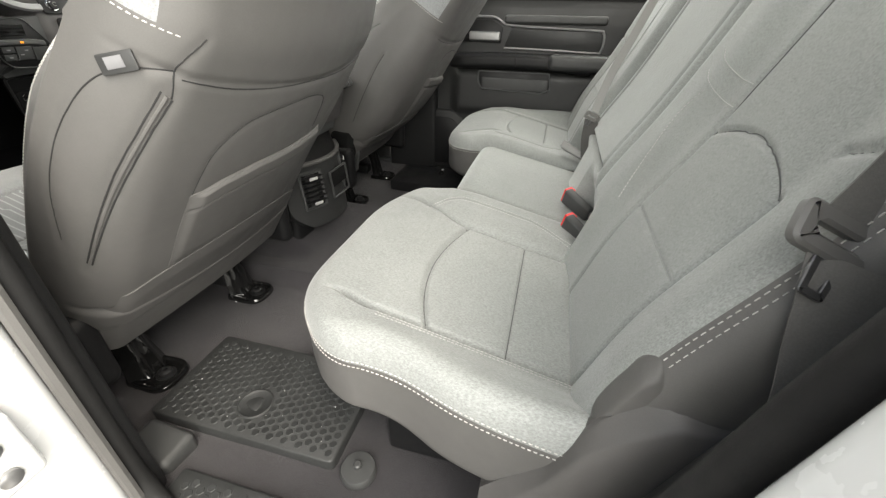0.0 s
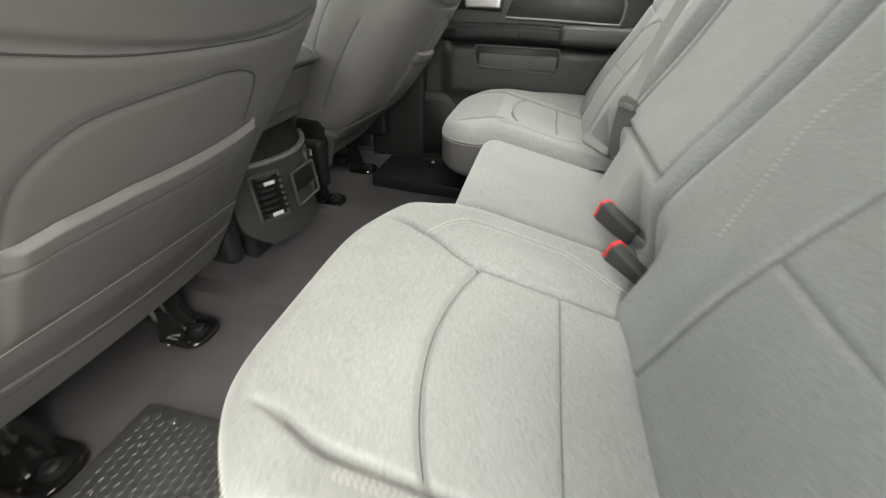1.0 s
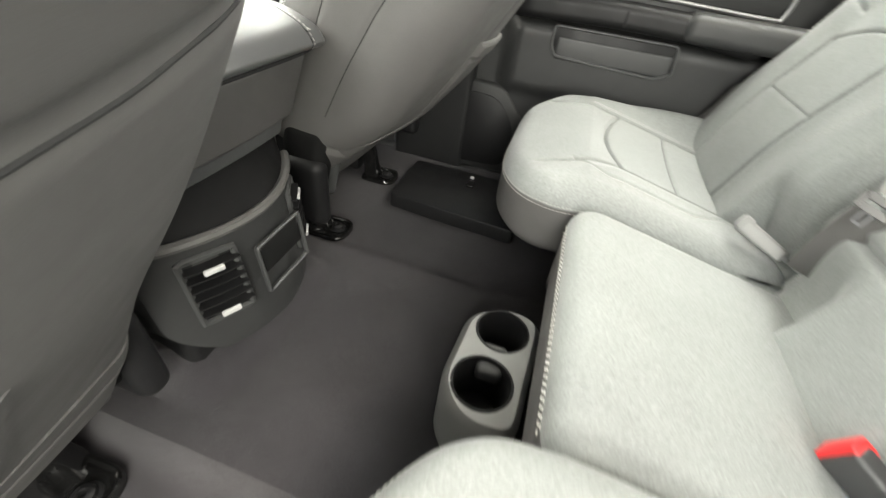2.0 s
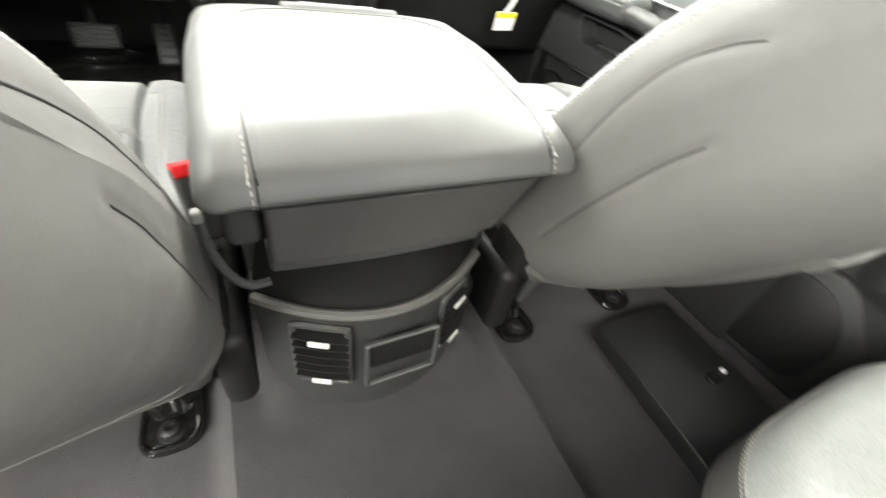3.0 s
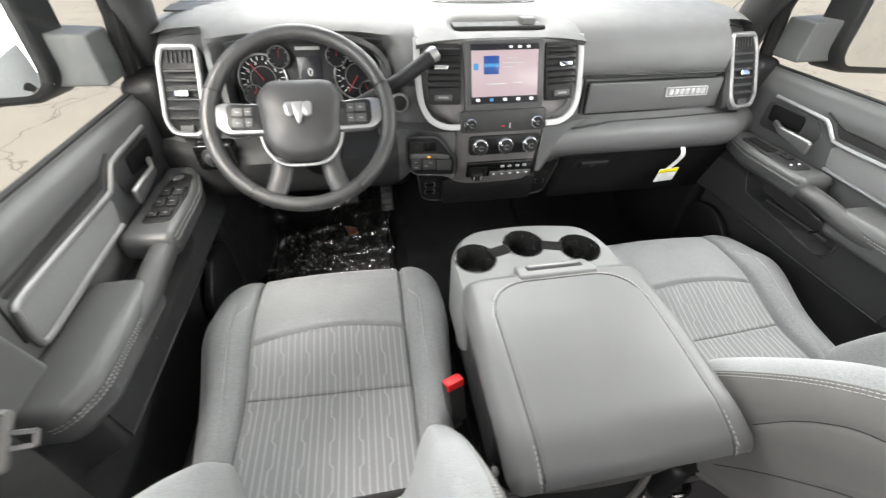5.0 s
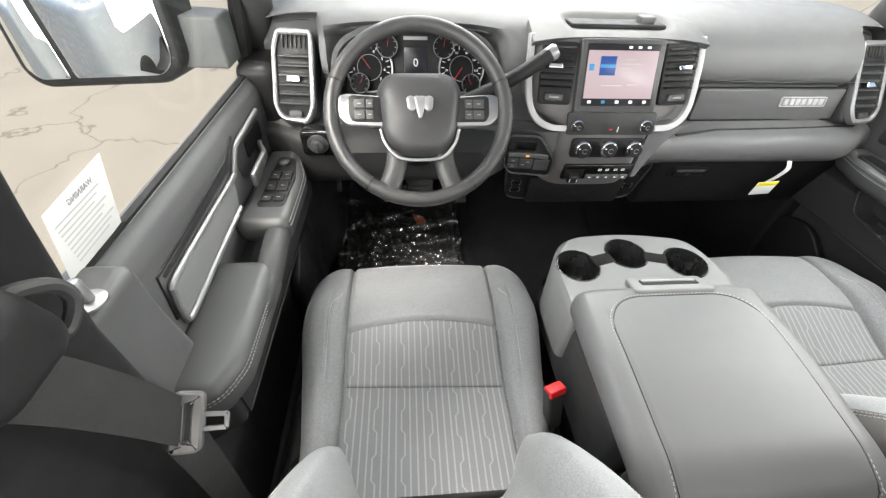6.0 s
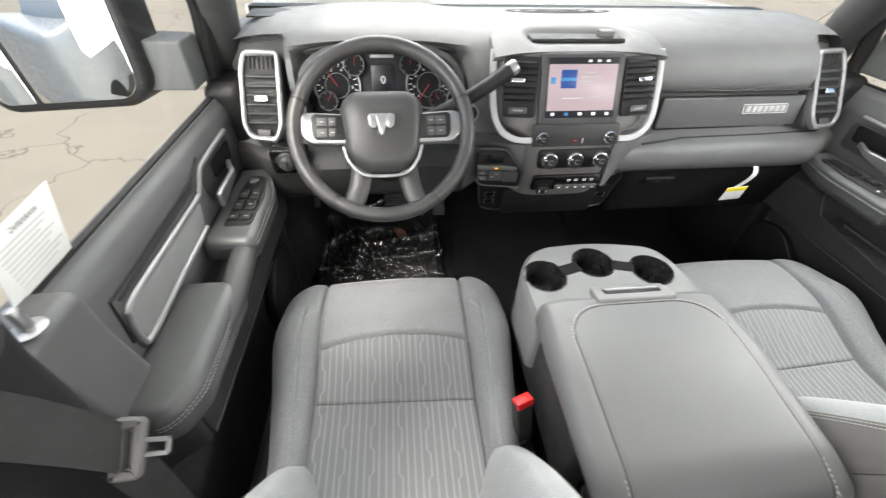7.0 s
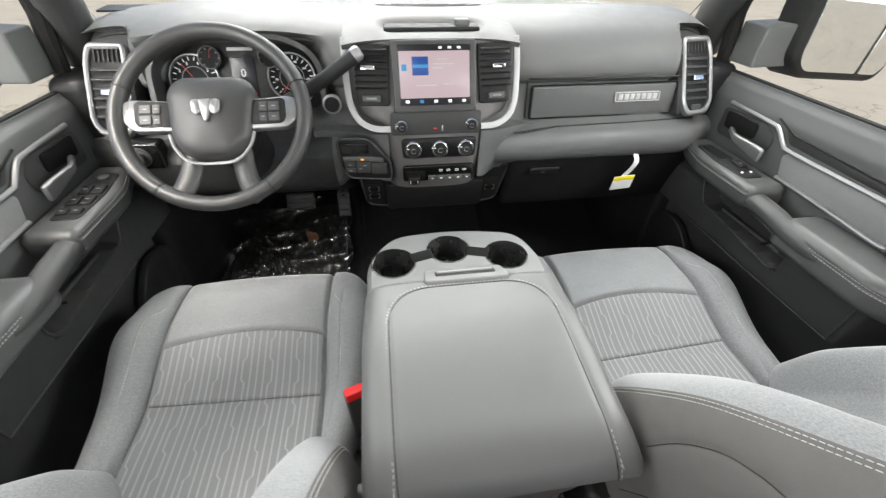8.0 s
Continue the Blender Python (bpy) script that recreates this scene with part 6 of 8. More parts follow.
        part("lower_spoke", placed(tube(spline(leg, 20), 0.0215, 12, up=(0, 0, 1), ry=0.012), m), LEATHER, w, "leather lower spoke")
    trim = spline([(sx * 1.07, sy * 1.07, 0.006) for sx, sy in ((-0.075, -0.035), (-0.066, -0.062), (-0.042, -0.088), (0, -0.093), (0.042, -0.088), (0.066, -0.062), (0.075, -0.035))], 40)
    part("trim", placed(tube(trim, 0.0035, 8), m), SATIN, w, "silver trim under the airbag")
    col = m @ Matrix.Translation((0, -0.01, -0.19))
    part("column", lathe([(0.055, -0.05), (0.060, 0.02), (0.058, 0.11), (0.045, 0.15), (0.04, 0.16)], 24, col), BLACK, w, "black column shroud")
    p = spline([(-0.400, 1.385, 0.730), (-0.330, 1.385, 0.760), (-0.262, 1.388, 0.795), (-0.220, 1.393, 0.820), (-0.182, 1.399, 0.845)], 24)
    part("shift_lever", tube(p, 0.018, 12, ry=0.016), BLACK, w, "black column shift lever")
    part("lever_tip", placed(lathe([(0.013, -0.012), (0.016, -0.006), (0.0165, 0.012), (0.012, 0.018), (0.001, 0.019)], 16), axes3((-0.182, 1.399, 0.845), (0, 1, 0), (-0.03, 0, 0.043))), SATIN, w, "silver lever tip")
    part("stalk", tube([(-0.50, 1.39, 0.735), (-0.60, 1.38, 0.725), (-0.655, 1.37, 0.72)], 0.008, 8), BLACK, w, "black column stalk")
    return w


LEATHER = surface("black_leather", (0.031, 0.031, 0.031), 0.42, vary=0.08, bump=0.2, bump_scale=900, dist=0.0006)
steering_wheel()


# ---- doors ----
def door_skin(y, z):
    """Distance of a front door's inner face from the middle of the cab."""
    x = 0.868 - 0.012 * smooth01(0.75 - z, 0, 0.05)
    shelf = smooth01(0.515 - z, 0, 0.03) * (1 - smooth01(0.375 - z, 0, 0.022)) * smooth01(y, 0.80, 0.85)
    x = x - 0.056 * shelf - 0.012 * smooth01(0.34 - z, 0, 0.2)
    low = 0.420 + 0.107 * (y - 1.06)
    mouth = smooth01(y, 1.036, 1.046) * (1 - smooth01(y - 0.5 * (z - 0.448), 1.316, 1.326)) * smooth01(z, low, low + 0.008) * (1 - smooth01(z, 0.503, 0.510))
    return x + 0.048 * mouth


def front_door():
    side = "driver" if SIDE > 0 else "passenger"
    d = thing("front_door", (-0.87, 1.15, 0.0), f"dark grey closed {side} door with silver trimmed armrest panel", "car door", "front doors")
    sill = 0.750 if SIDE > 0 else 0.762
    ys, zs = np.linspace(0.785, 1.570, 160), np.linspace(-0.04, sill, 180)
    def skin(y, z):
        return -door_skin(y, z) - 0.008 * smooth01(z, sill - 0.023, sill), y, z
    # the panel is coloured darker below the armrest
    low, high = split_faces(slab(skin, ys, zs, (-0.025, 0, 0)), lambda c: c[:, 2] < 0.512)
    part("panel", high, DOOR, d, "grained dark grey door panel")
    part("lower_panel", low, LOWDOOR, d, "grained lower door panel, darker than the upper")
    part("outer_skin", rbox((-0.940, 1.165, 0.12), (0.02, 0.40, 0.54), 0.015, (1, 4, 4), 2), PAINT, d, "white painted outer skin")
    part("belt_seal", sweep([(-0.007, -0.006), (0.007, -0.006), (0.005, 0.004), (-0.006, 0.005)], [(-0.884, y, sill) for y in np.linspace(0.79, 1.54, 20)]), SEAL, d, "black rubber belt seal")
    # inlay with its silver frame
    m = axes3((-0.858, 0, 0), (0, 1, 0), (0, 0, 1))
    frame_ = [(0.925, 0.580), (1.205, 0.592), (1.222, 0.640), (1.205, 0.654), (0.925, 0.652)]
    part("inlay", plate(rpoly(frame_, 0.008), 0.006, 0.002, m), INLAY, d, "grey cloth door inlay")
    line = spline([(-0.850, 1.205, 0.590), (-0.850, 1.05, 0.584), (-0.850, 0.935, 0.578), (-0.850, 0.915, 0.590), (-0.850, 0.922, 0.640), (-0.850, 0.94, 0.655), (-0.850, 1.08, 0.656), (-0.850, 1.210, 0.656),
                   (-0.850, 1.232, 0.664), (-0.850, 1.262, 0.690), (-0.850, 1.290, 0.697), (-0.850, 1.435, 0.702)], 120)
    part("inlay_frame", tube(line, 0.0055, 8, up=(1, 0, 0)), SATIN, d, "silver inlay frame")
    part("upper_groove", tube([(-0.855, 0.905, 0.60), (-0.856, 0.915, 0.68), (-0.856, 1.22, 0.690), (-0.856, 1.28, 0.712)], 0.003, 6, up=(1, 0, 0)), BLACK, d)
    # inside handle in its cup
    part("handle_cup", plate(rpoly([(1.275, 0.612), (1.45, 0.610), (1.452, 0.685), (1.30, 0.690), (1.262, 0.660)], 0.018), 0.004, 0.001, m, 0.001), TRIM, d, "dark grey handle surround")
    # no hollow here: a black plate paints the shade behind the handle
    part("handle_cup", plate(rpoly([(1.318, 0.640), (1.428, 0.636), (1.434, 0.680), (1.322, 0.680)], 0.010), 0.003, 0.001, m, 0.0055), MATTEBLACK, d, "flat black plate for the shade in the handle recess")
    part("door_handle", bent(rbox((-0.826, 1.325, 0.640), (0.006, 0.074, 0.013), 0.005, (2, 16, 3), 3), lambda x, y, z: (x - 0.022 * smooth01(y, 1.345, 1.400), y, 0.632 + (z - 0.640) * (1.35 - 0.8 * smooth01(y, 1.26, 1.39)) + 0.10 * (y - 1.325))), SATIN, d, "satin silver inside handle")
    # armrest: switch pod, bridge and pad
    pod_geo = bent(rbox((-0.800, 1.310, 0.545), (0.056, 0.155, 0.030), 0.022, (30, 70, 10), 8), lambda x, y, z: (x - 0.035 * smooth01(y, 1.33, 1.47) * smooth01(x, -0.83, -0.76), y, z + 0.012))
    edge = [laid(pod_geo, [(-0.746, 1.170, 0.576 - dz), (-0.746, 1.300, 0.576 - dz), (-0.757, 1.380, 0.576 - dz), (-0.781, 1.450, 0.575 - dz), (-0.812, 1.466, 0.574 - dz)], 140, 0.0004) for dz in (0.0, 0.009)]
    pod_geo = creased(pod_geo, [0.5 * (edge[0][0] + edge[1][0])], 0.0025, 0.004)
    pod = part("switch_pod", pod_geo, LEATHER2, d, "padded dark switch pod")
    for p, nrm in edge:
        part("stitching", stitches(p, nrm, 0.0046, 0.0022, 0.0008, 0.0006), GREYTHREAD, pod, "pale double stitching round the pod")
    sw = part("switch_plate", plate(rpoly([(-0.822, 1.208), (-0.764, 1.208), (-0.760, 1.32), (-0.776, 1.412), (-0.818, 1.418)], 0.014), 0.005, 0.002, pose(0, 0, 0.584)), BLACK, d, "black switch plate")
    keys = [(1.236, 2), (1.281, 2), (1.326, 2)] if SIDE > 0 else [(1.278, 1)]
    for yk, n in keys:
        for i in range(n):
            x = -0.806 + i * 0.027
            key = part("switch", bent(rbox((x, yk, 0.5905), (0.0118, 0.0165 if yk > 1.25 else 0.010, 0.004), 0.003, (2, 4, 1), 3), lambda x, y, z, yk=yk: (x, y, z + 0.08 * (y - yk))), BLACK, sw, "window switch")
            part("mark", rbox((x, yk - 0.001, 0.5948), (0.004, 0.0012, 0.0005), 0.0004, (1, 1, 1), 1), GREYPLASTIC, key)
    if SIDE > 0:
        part("mirror_knob", lathe([(0.013, 0), (0.013, 0.006), (0.009, 0.009), (0.001, 0.0095)], 18, pose(-0.798, 1.384, 0.588)), TRIM, sw, "round mirror knob")
    else:
        # black plate paints the shade inside the cup
        part("pull_cup", plate(rpoly([(-0.816, 1.312), (-0.776, 1.312), (-0.784, 1.400), (-0.814, 1.404)], 0.008), 0.002, 0.0006, pose(0, 0, 0.5885)), MATTEBLACK, sw, "flat black plate for the shade in the pull cup")
        for x in (-0.806, -0.780):
            part("stud", lathe([(0.0035, 0), (0.003, 0.002), (0.001, 0.0022)], 12, pose(x, 1.236, 0.589)), WHITEPRINT, sw)
    part("bridge", tube(spline([(-0.775, 1.18, 0.552), (-0.768, 1.10, 0.552), (-0.768, 1.02, 0.540), (-0.775, 0.95, 0.535)], 20), 0.026, 12, up=(0, 0, 1), ry=0.022), TRIM, d, "dark pull bridge")
    def pad(x, y, z):
        r = smooth01(0.86 - y, 0, 0.09)
        return x - 0.03 * r * smooth01(x, -0.84, -0.75), y, z + 0.004 * np.cos((x + 0.81) * 20)
    pad_geo = bent(rbox((-0.812, 0.930, 0.528), (0.062, 0.142, 0.038), 0.026, (24, 50, 10), 8), pad)
    seams = [laid(pad_geo, [(-0.750, 1.060, 0.549 - dz), (-0.748, 0.95, 0.549 - dz), (-0.752, 0.87, 0.549 - dz), (-0.772, 0.802, 0.547 - dz), (-0.800, 0.788, 0.545 - dz)], 120, 0.0004) for dz in (0.0, 0.007)]
    pad_geo = creased(pad_geo, [0.5 * (seams[0][0] + seams[1][0])], 0.0025, 0.004)
    pad_ = part("arm_pad", pad_geo, LEATHER2, d, "padded grey armrest")
    for p, nrm in seams:
        part("stitching", stitches(p, nrm, 0.0046, 0.0022, 0.0008, 0.0006), GREYTHREAD, pad_, "pale double stitching along the pad")
    # pocket below
    face = axes3((-0.7995, 0, 0), (0, 1, 0), (0, 0, 1))
    hole = rpoly([(1.352, 0.506), (1.322, 0.448), (1.060, 0.420), (1.035, 0.440), (1.035, 0.480), (1.20, 0.506)], 0.014)
    mouth = part("pocket_rim", band(grown(ccw(hole), 0.008), 0.007, 0.004, face, -0.002, 0.002), LOWDOOR, d, "raised rim of the map pocket")
    part("divider", rbox((-0.822, 1.17, 0.452), (0.002, 0.10, 0.004), 0.0015, (1, 4, 1), 2), TRIM, mouth)
    part("peg", rbox((-0.815, 1.105, 0.456), (0.016, 0.003, 0.003), 0.002, (2, 1, 1), 2), MATTEBLACK, mouth)
    part("lower_seam", tube([(-0.798, 0.858, 0.500), (-0.7975, 0.862, 0.376), (-0.7975, 1.10, 0.372), (-0.7975, 1.33, 0.372)], 0.002, 6, up=(1, 0, 0)), TRIM, d)
    part("upper_strip", plate(rpoly([(1.250, 0.698), (1.222, 0.668), (0.93, 0.663), (0.926, 0.674), (1.20, 0.690)], 0.005), 0.003, 0.001, m), PILLAR, d, "dark strip above the inlay")
    part("speaker", plate(rpoly([(1.28, 0.02), (1.52, 0.02), (1.52, 0.30), (1.40, 0.33), (1.28, 0.24)], 0.05), 0.02, 0.006, axes3((-0.835, 0, 0), (0, 1, 0), (0, 0, 1))), BLACK, d, "black speaker grille")
    if SIDE > 0:
        k = part("lock_base", bent(rbox((-0.872, 0.822, 0.630), (0.040, 0.052, 0.126), 0.016, (3, 5, 8), 4), lambda x, y, z: (x, y + 0.02 * smooth01(0.70 - z, 0, 0.2), z)), DOOR, d, "moulded rear corner of the door panel")
        part("lock_knob", lathe([(0.018, 0), (0.018, 0.003), (0.014, 0.005), (0.0075, 0.006), (0.0075, 0.030), (0.0055, 0.034), (0.001, 0.035)], 20, pose(-0.846, 0.808, 0.7555)), SATIN, k, "silver lock knob")
    # window pane and upper frame
    pane = part("window", slab(lambda y, z: (-0.895 + 0.28 * np.clip(z - 0.77, 0, 1) ** 1.3, y + 0 * z, z), np.linspace(0.80, 1.58, 8), np.linspace(sill - 0.01, 1.34, 8), (-0.004, 0, 0)), GLASS, d, "clear door glass")
    pane.visible_shadow = False
    part("window_frame", tube(spline([(-0.897, 1.580, 0.75), (-0.885, 1.580, 0.86), (-0.865, 1.55, 0.96), (-0.80, 1.30, 1.18), (-0.745, 1.05, 1.31), (-0.735, 0.80, 1.33)], 30), 0.020, 8, up=(1, 0, 0)), SEAL, d, "black window frame")
    return d


GLASS = clear("window_glass", (0.97, 1.0, 0.98), 0.0, 1.12)
LEATHER2 = surface("soft_door_vinyl", (0.056, 0.058, 0.058), 0.40, vary=0.05, bump=0.18, bump_scale=1200, dist=0.0006)
front_door()
SIDE = -1
front_door()
SIDE = 1


def rear_door():
    """Closed rear door on the passenger side."""
    d = thing("rear_door", (0.86, 0.15, 0.0), "dark grey closed rear door with silver framed inlay", "car door")
    def skin(y, z):
        x = 0.845 - 0.012 * smooth01(0.70 - z, 0, 0.05) + 0.012 * smooth01(z, 0.70, 0.74)
        x = x - 0.030 * smooth01(0.50 - z, 0, 0.05) * (1 - smooth01(0.32 - z, 0, 0.04) * 0.4) * (1 - smooth01(y, 0.42, 0.46))
        return x, y, z
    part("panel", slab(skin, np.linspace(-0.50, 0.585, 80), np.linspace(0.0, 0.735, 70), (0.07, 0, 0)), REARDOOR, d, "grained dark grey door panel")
    part("outer_skin", rbox((0.975, 0.05, 0.14), (0.02, 0.55, 0.50), 0.015, (1, 4, 4), 2), PAINT, d, "white painted outer skin")
    m = axes3((0.832, 0, 0), (0, -1, 0), (0, 0, 1))
    q = lambda pts: [(-y, z) for y, z in pts]
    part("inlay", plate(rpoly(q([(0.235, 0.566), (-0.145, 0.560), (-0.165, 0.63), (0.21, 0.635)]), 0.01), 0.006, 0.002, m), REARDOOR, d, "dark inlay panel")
    line = spline([(0.824, 0.235, 0.563), (0.824, 0.05, 0.560), (0.824, -0.13, 0.555), (0.824, -0.152, 0.562), (0.824, -0.157, 0.60), (0.824, -0.150, 0.628), (0.824, -0.13, 0.634), (0.824, 0.05, 0.640), (0.824, 0.19, 0.645), (0.824, 0.24, 0.652),
                   (0.824, 0.27, 0.670), (0.824, 0.31, 0.676), (0.824, 0.43, 0.674), (0.824, 0.436, 0.655)], 130)
    part("inlay_frame", tube(line, 0.005, 8, up=(1, 0, 0)), SATIN, d, "silver inlay frame")
    part("upper_roll", rbox((0.822, 0.04, 0.668), (0.012, 0.20, 0.016), 0.011, (1, 12, 2), 4), TRIM, d, "dark rolled edge over the inlay")
    part("handle_cup", plate(rpoly(q([(0.42, 0.583), (0.25, 0.578), (0.245, 0.640), (0.29, 0.664), (0.42, 0.664)]), 0.01), 0.004, 0.001, m), BLACK, d, "dark handle recess")
    part("door_handle", rbox((0.815, 0.318, 0.605), (0.010, 0.065, 0.018), 0.008, (1, 8, 2), 4), SATIN, d, "satin silver inside handle")
    part("armrest", bent(rbox((0.800, 0.165, 0.515), (0.045, 0.30, 0.028), 0.020, (8, 40, 3), 5), lambda x, y, z: (x + 0.02 * smooth01(y, 0.40, 0.47) * smooth01(0.84 - x, 0, 0.08), y, z + 0.004 * np.sin(y * 9) - 0.006 * smooth01(-y, -0.02, 0.1))), BLACK, d, "padded dark armrest")
    part("arm_pad", rbox((0.786, -0.09, 0.521), (0.045, 0.135, 0.030), 0.022, (6, 20, 2), 5), TRIM, d, "raised rear armrest pad")
    for y in (0.035, 0.175):
        part("seam", tube([(0.753, y, 0.50), (0.754, y, 0.53), (0.77, y, 0.5445), (0.80, y, 0.5455)], 0.0025, 6, up=(0, 1, 0)), BLACK, d)
    # the pocket's inner shade is painted by a flat black plate
    part("pocket_mouth", plate(rpoly(q([(0.335, 0.478), (0.03, 0.478), (0.02, 0.41), (0.06, 0.392), (0.32, 0.402), (0.335, 0.43)]), 0.012), 0.004, 0.001, axes3((0.8025, 0, 0), (0, -1, 0), (0, 0, 1))), BLACK, d, "flat black plate for the shade in the pull pocket")
    part("pocket_rim", band(rpoly(q([(0.335, 0.478), (0.03, 0.478), (0.02, 0.41), (0.06, 0.392), (0.32, 0.402), (0.335, 0.43)]), 0.012), 0.006, 0.008, axes3((0.799, 0, 0), (0, -1, 0), (0, 0, 1))), DOOR, d, "raised rim of the pull pocket")
    part("pocket_floor", rbox((0.812, 0.175, 0.425), (0.016, 0.145, 0.028), 0.008, (2, 8, 2), 3), TRIM, d, "lower lip of the pull pocket")
    # speaker corner ahead of the seat
    s = [(0.59, 0.015), (0.36, 0.03), (0.34, 0.19), (0.43, 0.296), (0.57, 0.300)]
    part("speaker_surround", plate(rpoly(q(s), 0.03), 0.030, 0.008, axes3((0.838, 0, 0), (0, -1, 0), (0, 0, 1))), PILLAR, d, "dark speaker surround")
    part("speaker_grille", plate(rpoly(q([(0.565, 0.04), (0.385, 0.05), (0.375, 0.18), (0.44, 0.265), (0.555, 0.27)]), 0.04), 0.004, 0.002, axes3((0.808, 0, 0), (0, -1, 0), (0, 0, 1))), BLACK, d, "black speaker grille")
    pane = part("window", slab(lambda y, z: (0.875 - 0.28 * np.clip(z - 0.74, 0, 1) ** 1.3, y + 0 * z, z), np.linspace(-0.42, 0.56, 8), np.linspace(0.73, 1.34, 8), (0.004, 0, 0)), GLASS, d, "clear door glass")
    pane.visible_shadow = False
    part("belt_seal", sweep([(-0.012, -0.006), (0.012, -0.006), (0.010, 0.008), (-0.012, 0.010)], [(0.865, y, 0.740) for y in np.linspace(-0.45, 0.58, 20)]), SEAL, d, "black rubber belt seal")
    return d


rear_door()

# ---- pillars ----
for sgn, tag in ((-1, "left"), (1, "right")):
    SIDE = -sgn
    setting("trim_pillar_b", bent(rbox((-0.823, 0.645, 0.70), (0.024, 0.122, 0.72), 0.02, (3, 4, 20), 4), lambda x, y, z: (x + 0.28 * np.clip(z - 0.77, 0, 1) ** 1.3, y, z)), PILLARB, "black plastic middle pillar trim", "pillar")
    setting("trim_pillar_a", tube(spline([(-0.885, 1.68, 0.80), (-0.84, 1.60, 0.95), (-0.755, 1.36, 1.17), (-0.68, 1.08, 1.36)], 24), 0.06, 12, up=(1, 0, 0), ry=0.045), TRIM, "dark grey windscreen pillar trim", "pillar")
    setting("trim_pillar_c", bent(rbox((-0.865, -0.56, 0.70), (0.04, 0.10, 0.72), 0.03, (3, 4, 20), 4), lambda x, y, z: (x + 0.28 * np.clip(z - 0.77, 0, 1) ** 1.3, y, z)), TRIM, "dark plastic rear pillar trim", "pillar")
    setting("trim_sill", rbox((-0.875, 0.60, 0.0), (0.05, 1.2, 0.028), 0.018, (4, 20, 2), 4), TRIM, "dark plastic door sill trim", "sill")
    SIDE = 1


# ---- body round the open rear doorway ----
setting("trim_door_seal", tube(spline([(-0.79, 0.512, 1.32), (-0.832, 0.512, 0.9), (-0.836, 0.518, 0.45), (-0.838, 0.522, 0.16), (-0.842, 0.50, 0.060), (-0.856, 0.42, 0.024), (-0.866, 0.2, 0.015), (-0.866, 0.02, 0.02), (-0.866, -0.05, 0.10),
                                       (-0.864, -0.10, 0.30), (-0.862, -0.148, 0.50), (-0.850, -0.21, 0.75), (-0.78, -0.30, 1.30)], 160), 0.017, 10, up=(1, 0.01, 0.01)), SEAL, "thick black rubber seal round the open doorway", "door seal")
setting("trim_seal_lip", tube(spline([(-0.80, 0.496, 1.32), (-0.848, 0.496, 0.9), (-0.853, 0.502, 0.45), (-0.855, 0.504, 0.14), (-0.860, 0.488, 0.040), (-0.884, 0.41, 0.002), (-0.893, 0.02, -0.005), (-0.893, -0.075, 0.10),
                                      (-0.890, -0.125, 0.30), (-0.888, -0.172, 0.50), (-0.872, -0.235, 0.75), (-0.80, -0.32, 1.30)], 160), 0.008, 8, up=(1, 0.01, 0.01)), VINYL_BACK, "thin grey lip outside the door seal", "door seal")
setting("wall_pillar_outer", bent(rbox((-0.940, 0.64, 0.35), (0.085, 0.135, 0.72), 0.02, (2, 3, 10), 3), lambda x, y, z: (x + 0.28 * np.clip(z - 0.77, 0, 1) ** 1.3, y, z)), PAINT, "white painted door pillar", "body")
setting("wall_sill_outer", rbox((-0.945, 0.2, -0.085), (0.055, 0.75, 0.075), 0.02, (2, 6, 2), 3), PAINT, "white painted door sill", "body")
setting("wall_quarter_outer", bent(rbox((-0.945, -0.32, 0.35), (0.055, 0.20, 0.75), 0.02, (2, 4, 12), 3), lambda x, y, z: (x + 0.28 * np.clip(z - 0.77, 0, 1) ** 1.3, y + 0.22 * np.clip(0.5 - z, 0, 0.5) - 0.18 * np.clip(z - 0.5, 0, 1), z)), PAINT, "white painted rear door frame", "body")
setting("trim_quarter_panel", bent(rbox((-0.835, -0.30, 0.45), (0.030, 0.13, 0.50), 0.025, (2, 6, 14), 4), lambda x, y, z: (x + 0.25 * np.clip(z - 0.77, 0, 1), y + 0.30 * np.clip(0.5 - z, 0, 0.5) - 0.22 * np.clip(z - 0.5, 0, 1), z)), BLACK, "black trim beside the rear seat", "trim")
setting("trim_sill_cap", bent(rbox((-0.765, 0.578, 0.028), (0.034, 0.046, 0.024), 0.012, (4, 6, 4), 4), lambda x, y, z: (x, y, z - 0.25 * (0.6 - y) * 0.5)), TRIM, "rounded dark corner cap at the pillar foot", "trim")


def hinge():
    h = part("hinge", rbox((-0.945, 0.498, 0.30), (0.042, 0.006, 0.050), 0.005, (3, 1, 3), 3), PAINT, bpy.data.objects["wall_pillar_outer"], "white painted door hinge")
    part("leaf", rbox((-0.945, 0.490, 0.30), (0.040, 0.012, 0.045), 0.008, (3, 1, 3), 3), PAINT, h)
    part("knuckle", lathe([(0.016, -0.04), (0.018, -0.035), (0.018, 0.035), (0.016, 0.04)], 16, pose(-0.985, 0.470, 0.30)), PAINT, h)
    for z in (0.28, 0.32):
        part("bolt", lathe([(0.010, 0), (0.010, 0.006), (0.006, 0.008), (0.001, 0.008)], 12, axes3((-0.935, 0.479, z), (1, 0, 0), (0, 0, 1))), SATIN, h)


hinge()

